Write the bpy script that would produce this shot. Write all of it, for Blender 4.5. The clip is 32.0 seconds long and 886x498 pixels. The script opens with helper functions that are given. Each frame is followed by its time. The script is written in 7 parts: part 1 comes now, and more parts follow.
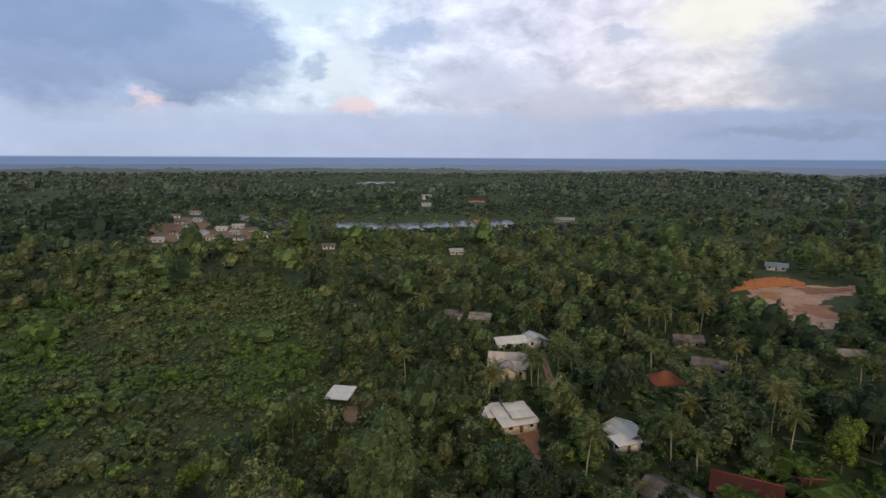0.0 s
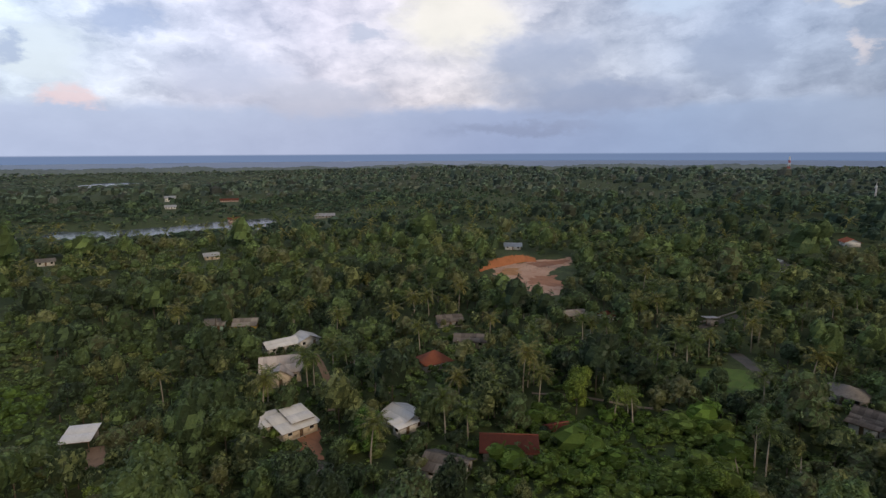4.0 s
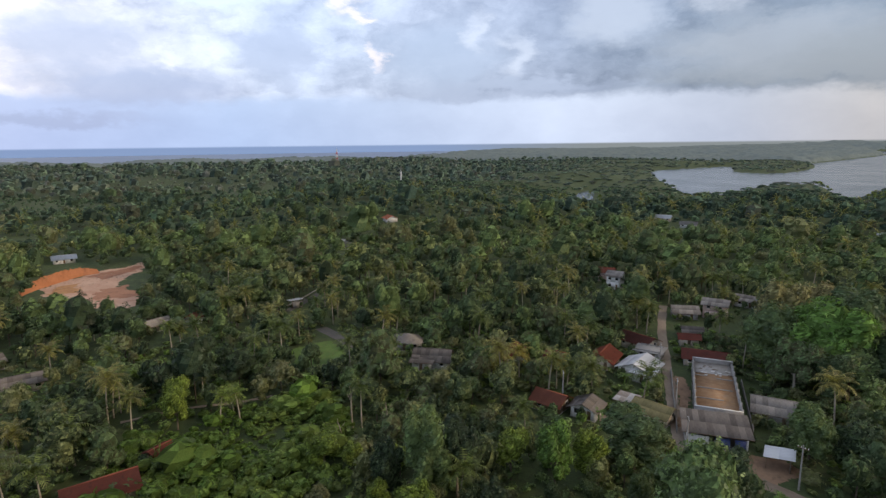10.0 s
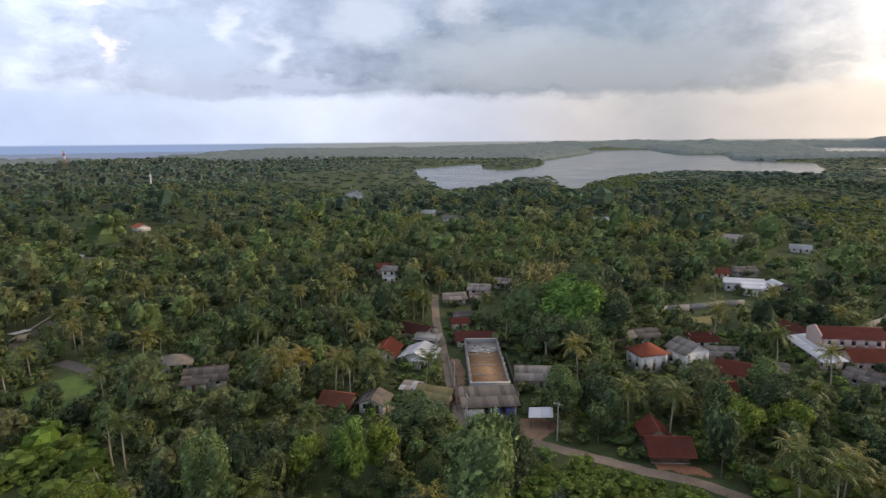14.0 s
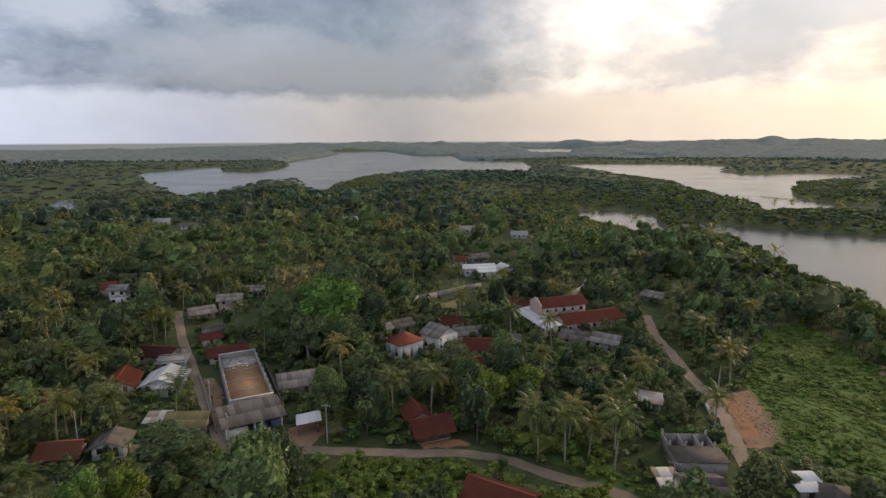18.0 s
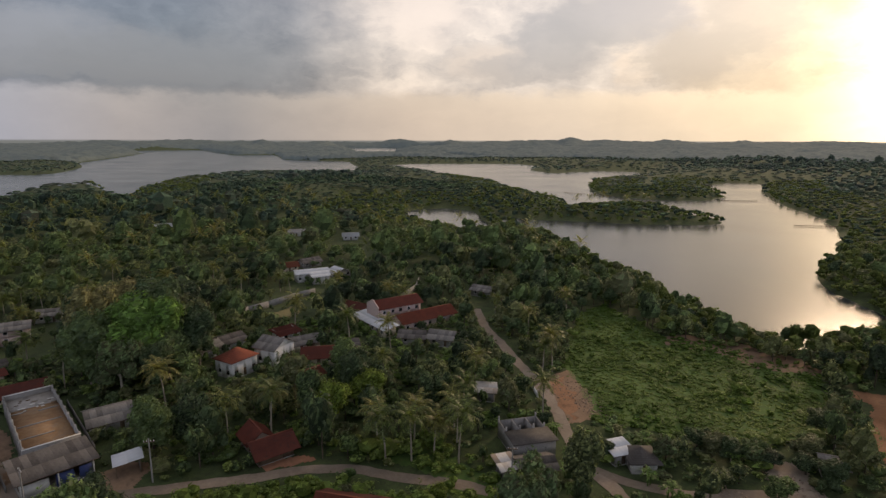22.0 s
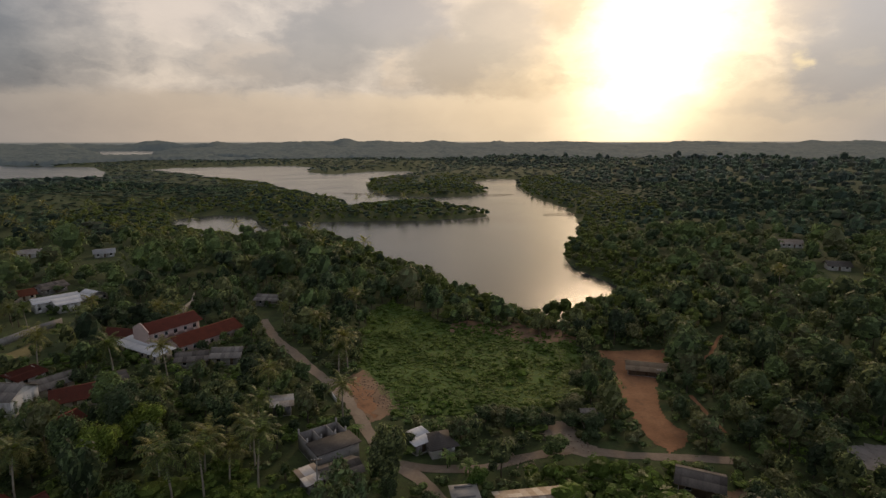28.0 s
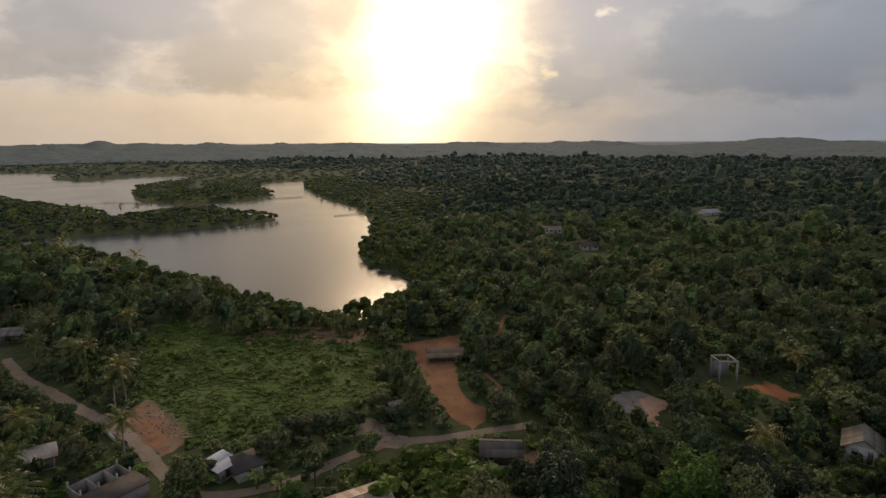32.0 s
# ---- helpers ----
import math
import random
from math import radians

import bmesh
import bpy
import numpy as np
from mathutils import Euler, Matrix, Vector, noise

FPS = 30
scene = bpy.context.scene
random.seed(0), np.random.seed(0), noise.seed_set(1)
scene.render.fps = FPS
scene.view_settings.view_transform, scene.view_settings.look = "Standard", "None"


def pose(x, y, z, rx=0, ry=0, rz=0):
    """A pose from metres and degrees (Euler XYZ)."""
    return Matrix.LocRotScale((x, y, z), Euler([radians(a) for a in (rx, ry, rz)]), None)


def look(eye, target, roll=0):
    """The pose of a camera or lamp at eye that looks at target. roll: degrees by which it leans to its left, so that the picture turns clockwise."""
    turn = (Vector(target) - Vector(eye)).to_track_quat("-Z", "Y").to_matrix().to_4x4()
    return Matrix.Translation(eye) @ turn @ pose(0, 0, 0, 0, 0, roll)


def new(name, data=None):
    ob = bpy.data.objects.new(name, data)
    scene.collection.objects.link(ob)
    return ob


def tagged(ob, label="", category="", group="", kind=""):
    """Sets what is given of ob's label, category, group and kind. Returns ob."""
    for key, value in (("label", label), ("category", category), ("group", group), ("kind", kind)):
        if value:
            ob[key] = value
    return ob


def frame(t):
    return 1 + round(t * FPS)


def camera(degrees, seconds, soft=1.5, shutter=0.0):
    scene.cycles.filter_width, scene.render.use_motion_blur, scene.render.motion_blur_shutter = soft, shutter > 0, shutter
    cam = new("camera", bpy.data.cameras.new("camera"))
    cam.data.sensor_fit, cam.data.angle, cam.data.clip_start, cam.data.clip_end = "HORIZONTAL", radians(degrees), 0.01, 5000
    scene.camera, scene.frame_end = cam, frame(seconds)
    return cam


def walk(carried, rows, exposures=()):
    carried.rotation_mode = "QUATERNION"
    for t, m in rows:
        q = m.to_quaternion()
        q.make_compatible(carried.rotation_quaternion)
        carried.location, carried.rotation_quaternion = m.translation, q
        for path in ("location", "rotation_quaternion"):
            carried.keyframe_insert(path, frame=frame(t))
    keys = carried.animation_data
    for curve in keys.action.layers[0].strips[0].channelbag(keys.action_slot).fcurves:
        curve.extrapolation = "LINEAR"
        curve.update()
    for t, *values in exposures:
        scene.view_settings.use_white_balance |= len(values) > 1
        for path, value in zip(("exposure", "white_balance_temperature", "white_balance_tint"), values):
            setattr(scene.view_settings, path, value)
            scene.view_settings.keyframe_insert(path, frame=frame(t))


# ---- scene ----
cam = camera(75.80, 32.0, soft=1.4)
SKY_STRENGTH, SUN_STRENGTH = 1.0, 1.3
EXPOSURE = [(0, -0.18, 6550, 12), (3, -0.21, 6550, 13), (5, -0.17, 6550, 13), (9, 0.3, 6600, 12), (13, 0.6, 6900, 15), (17, 0.4, 7100, 15), (19, 0.15, 7250, 16), (22, -0.14, 7500, 17), (25, -0.47, 7700, 17), (28, -0.56, 7650, 16), (32, -0.5, 7600, 17)]
PATH = [
    (0.0, 0.00, -0.00, 65.00, 80.823, -0.302, 0.049),
    (0.5, -0.05, 0.25, 64.91, 80.803, -0.229, -1.624),
    (1.0, -0.10, 0.47, 64.80, 80.775, -0.118, -3.577),
    (1.5, -0.13, 0.66, 64.70, 80.752, -0.046, -5.796),
    (2.0, -0.19, 0.83, 64.63, 80.707, 0.071, -8.558),
    (2.5, -0.28, 1.01, 64.59, 80.671, 0.151, -11.744),
    (4.5, -0.89, 1.90, 64.46, 80.343, 0.345, -28.389),
    (5.0, -0.97, 2.08, 64.46, 80.228, 0.399, -32.567),
    (5.5, -1.04, 2.26, 64.50, 80.121, 0.408, -36.611),
    (6.0, -1.15, 2.46, 64.58, 79.999, 0.426, -41.148),
    (6.5, -1.34, 2.67, 64.67, 79.903, 0.448, -45.373),
    (7.0, -1.54, 2.86, 64.74, 79.798, 0.496, -49.850),
    (7.5, -1.66, 3.05, 64.75, 79.734, 0.498, -53.556),
    (8.0, -1.72, 3.21, 64.67, 79.675, 0.561, -56.824),
    (8.5, -1.69, 3.37, 64.54, 79.628, 0.620, -59.301),
    (9.0, -1.58, 3.48, 64.38, 79.577, 0.624, -61.481),
    (9.5, -1.44, 3.59, 64.18, 79.553, 0.671, -63.526),
    (10.0, -1.26, 3.70, 63.99, 79.520, 0.649, -65.566),
    (10.5, -1.05, 3.83, 63.84, 79.480, 0.639, -67.773),
    (11.0, -0.87, 3.96, 63.77, 79.420, 0.652, -70.280),
    (11.5, -0.75, 4.11, 63.79, 79.390, 0.647, -72.851),
    (12.0, -0.73, 4.26, 63.84, 79.355, 0.622, -75.484),
    (12.5, -0.76, 4.39, 63.91, 79.329, 0.547, -78.177),
    (13.0, -0.79, 4.50, 63.93, 79.324, 0.567, -81.453),
    (13.5, -0.74, 4.65, 63.89, 79.287, 0.572, -84.809),
    (14.0, -0.61, 4.84, 63.83, 79.266, 0.527, -88.491),
    (14.5, -0.41, 5.03, 63.74, 79.249, 0.457, -91.935),
    (16.5, 0.55, 5.38, 63.28, 79.260, 0.237, -104.464),
    (17.0, 0.66, 5.38, 63.21, 79.268, 0.250, -107.856),
    (17.5, 0.65, 5.34, 63.20, 79.273, 0.279, -110.575),
    (18.0, 0.61, 5.36, 63.23, 79.259, 0.299, -113.519),
    (18.5, 0.64, 5.40, 63.33, 79.264, 0.337, -116.165),
    (19.0, 0.73, 5.51, 63.44, 79.235, 0.340, -118.966),
    (19.5, 0.89, 5.68, 63.59, 79.217, 0.254, -121.500),
    (20.0, 1.13, 5.83, 63.79, 79.203, 0.113, -123.858),
    (20.5, 1.42, 5.95, 63.97, 79.163, 0.008, -125.806),
    (21.0, 1.69, 6.00, 64.13, 79.163, -0.059, -127.666),
    (21.5, 1.91, 6.03, 64.26, 79.149, -0.110, -129.195),
    (22.0, 2.07, 6.03, 64.36, 79.156, -0.168, -130.717),
    (22.5, 2.21, 6.01, 64.49, 79.166, -0.168, -132.106),
    (23.0, 2.32, 6.00, 64.58, 79.179, -0.153, -133.809),
    (23.5, 2.42, 6.00, 64.64, 79.187, -0.143, -135.576),
    (24.0, 2.50, 6.02, 64.68, 79.186, -0.140, -137.485),
    (24.5, 2.58, 6.05, 64.71, 79.194, -0.109, -139.141),
    (25.0, 2.66, 6.05, 64.74, 79.207, -0.093, -140.866),
    (25.5, 2.78, 6.00, 64.75, 79.224, -0.102, -142.609),
    (27.5, 3.46, 5.76, 64.56, 79.270, 0.030, -151.031),
    (28.0, 3.58, 5.73, 64.46, 79.276, 0.067, -152.742),
    (28.5, 3.67, 5.71, 64.36, 79.290, 0.056, -154.439),
    (29.0, 3.73, 5.72, 64.28, 79.304, 0.080, -156.422),
    (29.5, 3.82, 5.74, 64.22, 79.320, 0.098, -158.637),
    (30.0, 3.94, 5.73, 64.11, 79.346, 0.159, -161.378),
    (30.5, 4.12, 5.66, 64.00, 79.335, 0.212, -164.216),
    (31.0, 4.36, 5.52, 63.90, 79.355, 0.229, -167.328),
    (31.5, 4.63, 5.30, 63.81, 79.364, 0.315, -170.441),
    (32.0, 4.89, 5.05, 63.73, 79.360, 0.344, -173.826),
]
walk(cam, [(row[0], pose(*row[1:])) for row in PATH], EXPOSURE)

# ---- sky and sun ----
SUN_HEADING, SUN_HEIGHT = 169.5, 24.0


def srgb(r, g, b):
    return tuple((v / 255 / 12.92 if v <= 10 else ((v / 255 + 0.055) / 1.055) ** 2.4) for v in (r, g, b)) + (1.0,)


class Nodes:
    """A small helper that adds and joins shader nodes."""

    def __init__(self, tree):
        self.tree = tree

    def add(self, kind, **inputs):
        node = self.tree.nodes.new(kind)
        for key, value in inputs.items():
            self.plug(node.inputs[int(key[1:])], value)
        return node

    def plug(self, socket, value):
        if hasattr(value, "is_output"):
            self.tree.links.new(value, socket)
        else:
            socket.default_value = value

    def math(self, op, a, b=0.0, c=0.0):
        node = self.add("ShaderNodeMath", i0=a, i1=b, i2=c)
        node.operation = op
        return node.outputs[0]

    def mix(self, f, a, b, blend="MIX"):
        node = self.tree.nodes.new("ShaderNodeMix")
        node.data_type, node.blend_type = "RGBA", blend
        for i, v in ((0, f), (6, a), (7, b)):
            self.plug(node.inputs[i], v)
        return node.outputs[2]

    def step(self, v, lo, hi):
        node = self.add("ShaderNodeMapRange", i0=v, i1=lo, i2=hi, i3=0.0, i4=1.0)
        node.interpolation_type = "SMOOTHSTEP"
        return node.outputs[0]

    def ramp(self, v, stops):
        node = self.add("ShaderNodeValToRGB", i0=v)
        el = node.color_ramp.elements
        while len(el) > 1:
            el.remove(el[-1])
        el[0].position, el[0].color = stops[0][0], stops[0][1]
        for p, c in stops[1:]:
            el.new(p).color = c
        return node.outputs[0]

    def noise(self, vec, scale, detail=4.0, rough=0.55, kind="3D"):
        node = self.tree.nodes.new("ShaderNodeTexNoise")
        node.noise_dimensions = kind
        self.plug(node.inputs["Vector"], vec)
        node.inputs["Scale"].default_value, node.inputs["Detail"].default_value = scale, detail
        node.inputs["Roughness"].default_value = rough
        return node.outputs[0]


def make_sky():
    world = bpy.data.worlds.new("evening_sky")
    scene.world = world
    world.use_nodes = True
    n = Nodes(world.node_tree)
    way = n.add("ShaderNodeTexCoord").outputs["Generated"]
    sep = n.add("ShaderNodeSeparateXYZ", i0=way)
    x, y, z = sep.outputs
    c, s = math.cos(radians(85)), math.sin(radians(85))
    xr = n.math("SUBTRACT", n.math("MULTIPLY", x, c), n.math("MULTIPLY", y, s))
    yr = n.math("ADD", n.math("MULTIPLY", x, s), n.math("MULTIPLY", y, c))
    az0 = n.math("ADD", n.math("MULTIPLY", n.math("ARCTAN2", xr, yr), 57.2958), 85.0)
    el0 = n.math("MULTIPLY", n.math("ARCSINE", z), 57.2958)
    # the clouds' outlines are torn at two sizes
    flat = n.add("ShaderNodeCombineXYZ", i0=az0, i1=n.math("MULTIPLY", el0, 1.9)).outputs[0]
    w1 = n.noise(flat, 0.24, 8.0, 0.62)
    flat2 = n.add("ShaderNodeVectorMath", i0=flat, i1=(31.0, 57.0, 9.0)).outputs[0]
    w2 = n.noise(flat2, 0.22, 8.0, 0.62)
    az = n.math("ADD", az0, n.math("MULTIPLY", n.math("SUBTRACT", w1, 0.5), 8.0))
    el = n.math("ADD", el0, n.math("MULTIPLY", n.math("SUBTRACT", w2, 0.5), 4.6))

    def strip(stops):
        return n.ramp(n.math("DIVIDE", n.math("ADD", az0, 95.0), 360.0), [((a + 95) / 360, srgb(*(v * (1.04 if -60 < a < 55 else 1.0) for v in rgb))) for a, rgb in stops])

    back = (150, 160, 178)
    high = strip([(-90, back), (-38.8, (158, 176, 212)), (-25.5, (172, 190, 220)), (-12.2, (212, 226, 242)), (0, (208, 213, 232)), (12.2, (214, 211, 226)),
                  (25.5, (222, 218, 224)), (38.8, (184, 191, 208)), (51, (168, 182, 207)), (61.2, (166, 179, 203)), (76.5, (132, 145, 170)),
                  (91.8, (114, 127, 146)), (107.1, (98, 110, 126)), (117.3, (134, 138, 146)), (127.5, (214, 209, 204)), (142.8, (200, 198, 197)),
                  (153, (210, 204, 196)), (163.2, (238, 222, 190)), (172.4, (255, 246, 222)), (180.5, (240, 228, 205)), (187.7, (176, 180, 186)),
                  (198.9, (146, 158, 176)), (212.2, (126, 142, 164)), (262, back)])
    low = strip([(-90, back), (-38.8, (182, 198, 226)), (-10.2, (186, 200, 228)), (10.2, (180, 192, 220)), (30.6, (158, 174, 208)), (45.9, (156, 176, 209)),
                 (61.2, (168, 185, 213)), (76.5, (188, 202, 225)), (91.8, (168, 178, 196)), (102, (174, 175, 179)), (110.2, (158, 161, 166)),
                 (127.5, (212, 203, 192)), (142.8, (230, 220, 205)), (158.1, (250, 236, 210)), (172.4, (255, 244, 215)), (181.6, (238, 226, 205)),
                 (193.8, (182, 187, 195)), (212.2, (154, 170, 190)), (262, back)])
    lift = n.step(n.math("ADD", el0, n.math("MULTIPLY", n.math("SUBTRACT", w2, 0.5), 2.2)), 3.7, 5.0)
    col = n.mix(lift, low, high)
    # heaped texture of the cloud deck, stronger higher up
    tex = n.noise(n.add("ShaderNodeCombineXYZ", i0=az, i1=n.math("MULTIPLY", el, 2.4), i2=3.3).outputs[0], 0.2, 9.0, 0.62)
    puffs = n.noise(n.add("ShaderNodeCombineXYZ", i0=az0, i1=n.math("MULTIPLY", el0, 1.35), i2=8.1).outputs[0], 0.24, 6.0, 0.5)
    swing = n.math("ADD", n.math("MULTIPLY", n.math("SUBTRACT", tex, 0.5), 1.1), n.math("MULTIPLY", n.math("SUBTRACT", puffs, 0.5), 1.15))
    swing = n.math("MULTIPLY", swing, n.math("ADD", n.math("MULTIPLY", lift, 1.0), 0.16))
    col = n.mix(1.0, col, n.add("ShaderNodeCombineXYZ", i0=n.math("ADD", swing, 1.0), i1=n.math("ADD", n.math("MULTIPLY", swing, 0.94), 1.0),
                                i2=n.math("ADD", n.math("MULTIPLY", swing, 0.8), 1.0)).outputs[0], "MULTIPLY")

    def cloud(a, e, ra, re, rgb, soft=0.62, full=0.85):
        nonlocal col
        du = n.math("DIVIDE", n.math("SUBTRACT", az, a), ra)
        dv = n.math("DIVIDE", n.math("SUBTRACT", el, e), re)
        d = n.math("SQRT", n.math("ADD", n.math("MULTIPLY", du, du), n.math("MULTIPLY", dv, dv)))
        f = n.math("MULTIPLY", n.step(d, 1.0 + soft * 0.4, 1.0 - soft), full)
        col = n.mix(f, col, srgb(*rgb))

    cloud(-33.7, 7.7, 7, 4.5, (134, 153, 195))
    cloud(-22.4, 9.6, 8, 5, (128, 148, 190), 0.3, 0.9)
    cloud(-31.0, 11.5, 7.5, 3.6, (120, 140, 182), 0.3, 0.8)
    cloud(-26.8, 4.7, 1.8, 1.0, (238, 214, 222))
    cloud(-8.4, 4.9, 2.2, 1.1, (242, 218, 222))
    cloud(-10.2, 8.0, 4, 2.5, (224, 236, 244))
    cloud(-12.2, 14.3, 6, 2.2, (214, 234, 245))
    cloud(-4.1, 11.1, 3.4, 1.4, (168, 183, 216))
    cloud(-12.5, 8.2, 1.3, 0.9, (172, 187, 216))
    cloud(4.1, 6.7, 6, 2.5, (196, 202, 226))
    cloud(25.5, 12.8, 6.5, 4.2, (255, 249, 232))
    cloud(16.6, 11.3, 1.7, 1.0, (192, 197, 216))
    cloud(31.6, 2.4, 8, 0.8, (152, 166, 198))
    cloud(12.2, 5.1, 7, 2.0, (196, 200, 220))
    cloud(33.5, 8.4, 6.5, 3.4, (164, 174, 200))
    cloud(38.0, 5.2, 9, 2.0, (152, 166, 198))
    cloud(50.0, 8.2, 4, 3, (160, 174, 202))
    cloud(45.4, 13.6, 5, 2, (205, 222, 244))
    cloud(56.4, 13.8, 1.7, 1.6, (244, 238, 230), 0.8, 0.75)
    cloud(57.6, 11.8, 2.4, 0.6, (240, 234, 226), 0.8, 0.7)
    cloud(59.2, 8.2, 1.1, 1.5, (226, 219, 223))
    cloud(65.3, 8.2, 6, 3.5, (152, 168, 194))
    cloud(68.8, 10.2, 1.3, 1.7, (198, 208, 225), 0.9, 0.6)
    cloud(72.9, 8.0, 1.5, 2.3, (194, 205, 223), 0.9, 0.6)
    cloud(71.4, 5.3, 12, 0.9, (154, 168, 193))
    cloud(81.6, 11.3, 5, 3, (165, 176, 194))
    cloud(90.8, 12.3, 3, 2, (180, 186, 197), 0.9, 0.6)
    cloud(97.9, 5.7, 14, 1.2, (132, 141, 154))
    cloud(94.9, 8.2, 10, 2.5, (142, 150, 163))
    cloud(106.1, 6.7, 12, 3, (128, 135, 145))
    cloud(128.5, 11.8, 5, 3.5, (238, 230, 222))
    cloud(134.6, 7.2, 4, 2, (214, 206, 198))
    cloud(148.5, 7.2, 1.6, 2.2, (236, 222, 204), 0.9, 0.6)
    cloud(154.0, 7.7, 4.5, 3, (168, 163, 156))
    cloud(141.8, 9.2, 5, 3, (160, 162, 167))
    cloud(187.7, 6.3, 1.3, 0.9, (255, 240, 208), 0.9, 0.8)
    cloud(193.8, 11.3, 1.2, 0.7, (250, 245, 236))
    cloud(193.8, 8.2, 6, 4, (172, 173, 177))
    cloud(202.0, 6.7, 8, 3.5, (156, 163, 173))
    cloud(210.1, 8.2, 7, 5, (134, 148, 167))
    cloud(146.0, 10.8, 7, 3.0, (154, 157, 162), 0.4, 0.75)
    cloud(138.0, 6.6, 6, 1.5, (158, 160, 166), 0.5, 0.6)
    cloud(157.5, 5.0, 6, 1.2, (208, 196, 176), 0.6, 0.6)
    cloud(186.0, 11.4, 4.5, 2.6, (164, 166, 170), 0.4, 0.75)
    cloud(199.0, 9.6, 7, 3.2, (136, 147, 162), 0.4, 0.8)
    cloud(206.0, 4.8, 7, 1.2, (150, 163, 180), 0.5, 0.6)
    # above the part of the sky that is seen the grey deck goes on
    deck = n.mix(n.step(n.math("ABSOLUTE", n.math("SUBTRACT", az0, SUN_HEADING)), 110.0, 20.0), srgb(158, 166, 182), srgb(182, 173, 156))
    deck = n.mix(n.math("MULTIPLY", n.math("SUBTRACT", tex, 0.3), 0.5), deck, srgb(120, 130, 150))
    col = n.mix(n.step(el0, 17.0, 34.0), col, deck)
    # added fill light: the unseen western sky behind the view is brightened
    west = n.math("ADD", n.math("MULTIPLY", n.step(n.math("MULTIPLY", x, -1.0), 0.56, 0.92), 1.0), 1.0)
    col = n.mix(1.0, col, n.add("ShaderNodeCombineXYZ", i0=west, i1=west, i2=west).outputs[0], "MULTIPLY")
    # the sun behind thin cloud
    lean = n.math("MULTIPLY", n.math("SUBTRACT", el0, 8.0), 0.3)      # the bright gap leans with height
    da = n.math("DIVIDE", n.math("SUBTRACT", n.math("SUBTRACT", az0, 172.4), lean), 5.2)
    de = n.math("DIVIDE", n.math("SUBTRACT", el0, 8.5), 8.5)
    r2 = n.math("ADD", n.math("MULTIPLY", da, da), n.math("MULTIPLY", de, de))
    glow = n.math("MULTIPLY", n.math("POWER", 2.718, n.math("MULTIPLY", r2, -1.0)), n.math("ADD", n.math("MULTIPLY", tex, 1.2), 0.4))
    col = n.mix(glow, col, (2.6, 2.2, 1.5, 1.0), "ADD")
    wide = n.math("POWER", 2.718, n.math("MULTIPLY", r2, -0.16))
    col = n.mix(wide, col, (0.2, 0.155, 0.095, 1.0), "ADD")
    # clouds that stand before the glow
    cloud(158.0, 10.2, 5.0, 4.2, (176, 173, 165), 0.6, 0.8)
    cloud(153.0, 6.8, 4.0, 2.6, (182, 176, 168), 0.6, 0.7)
    cloud(164.2, 12.2, 3.0, 2.4, (208, 190, 152), 0.7, 0.6)
    cloud(148.5, 11.5, 5.0, 2.6, (166, 168, 174), 0.6, 0.7)
    cloud(187.0, 6.0, 5.0, 4.0, (168, 174, 184), 0.5, 0.85)
    cloud(190.0, 11.0, 6.0, 3.2, (162, 170, 183), 0.5, 0.85)
    cloud(197.0, 7.6, 6.0, 3.2, (134, 147, 166), 0.5, 0.85)
    cloud(205.0, 6.0, 6.0, 3.0, (126, 142, 166), 0.5, 0.85)
    cloud(201.0, 11.6, 5.0, 1.8, (176, 184, 194), 0.7, 0.7)
    cloud(192.5, 9.6, 2.6, 1.5, (196, 198, 200), 0.8, 0.6)
    cloud(184.0, 6.6, 1.3, 0.9, (255, 242, 205), 0.9, 0.9)
    cloud(189.2, 11.6, 1.0, 0.6, (252, 246, 232), 0.9, 0.8)
    cloud(186.0, 2.6, 9.0, 0.9, (214, 210, 200), 0.8, 0.6)
    # sea haze just under the level line
    sea = n.mix(n.step(az0, 62.0, 82.0), srgb(118, 140, 176), srgb(120, 128, 130))
    col = n.mix(n.step(el0, 0.02, -0.18), col, sea)
    sky = n.add("ShaderNodeTexSky")
    sky.sky_type = "NISHITA"
    sky.sun_disc = False
    sky.sun_elevation, sky.sun_rotation = radians(SUN_HEIGHT), radians(SUN_HEADING)
    haze = n.mix(n.step(el0, -0.1, 12.0), (0, 0, 0, 1), n.mix(1.0, sky.outputs[0], (0.03, 0.03, 0.03, 1), "MULTIPLY"))
    col = n.mix(1.0, col, haze, "ADD")
    back_node = world.node_tree.nodes["Background"]
    n.plug(back_node.inputs[0], col)
    back_node.inputs[1].default_value = SKY_STRENGTH


make_sky()
lamp = bpy.data.lights.new("low_sun", "SUN")
lamp.energy, lamp.angle, lamp.color = SUN_STRENGTH, radians(12), (1.0, 0.79, 0.56)
sun = new("low_sun", lamp)
sun.matrix_world = look((0, 0, 0), (-math.sin(radians(SUN_HEADING)) * math.cos(radians(SUN_HEIGHT)),
                                    -math.cos(radians(SUN_HEADING)) * math.cos(radians(SUN_HEIGHT)), -math.sin(radians(SUN_HEIGHT))))

# ---- materials ----


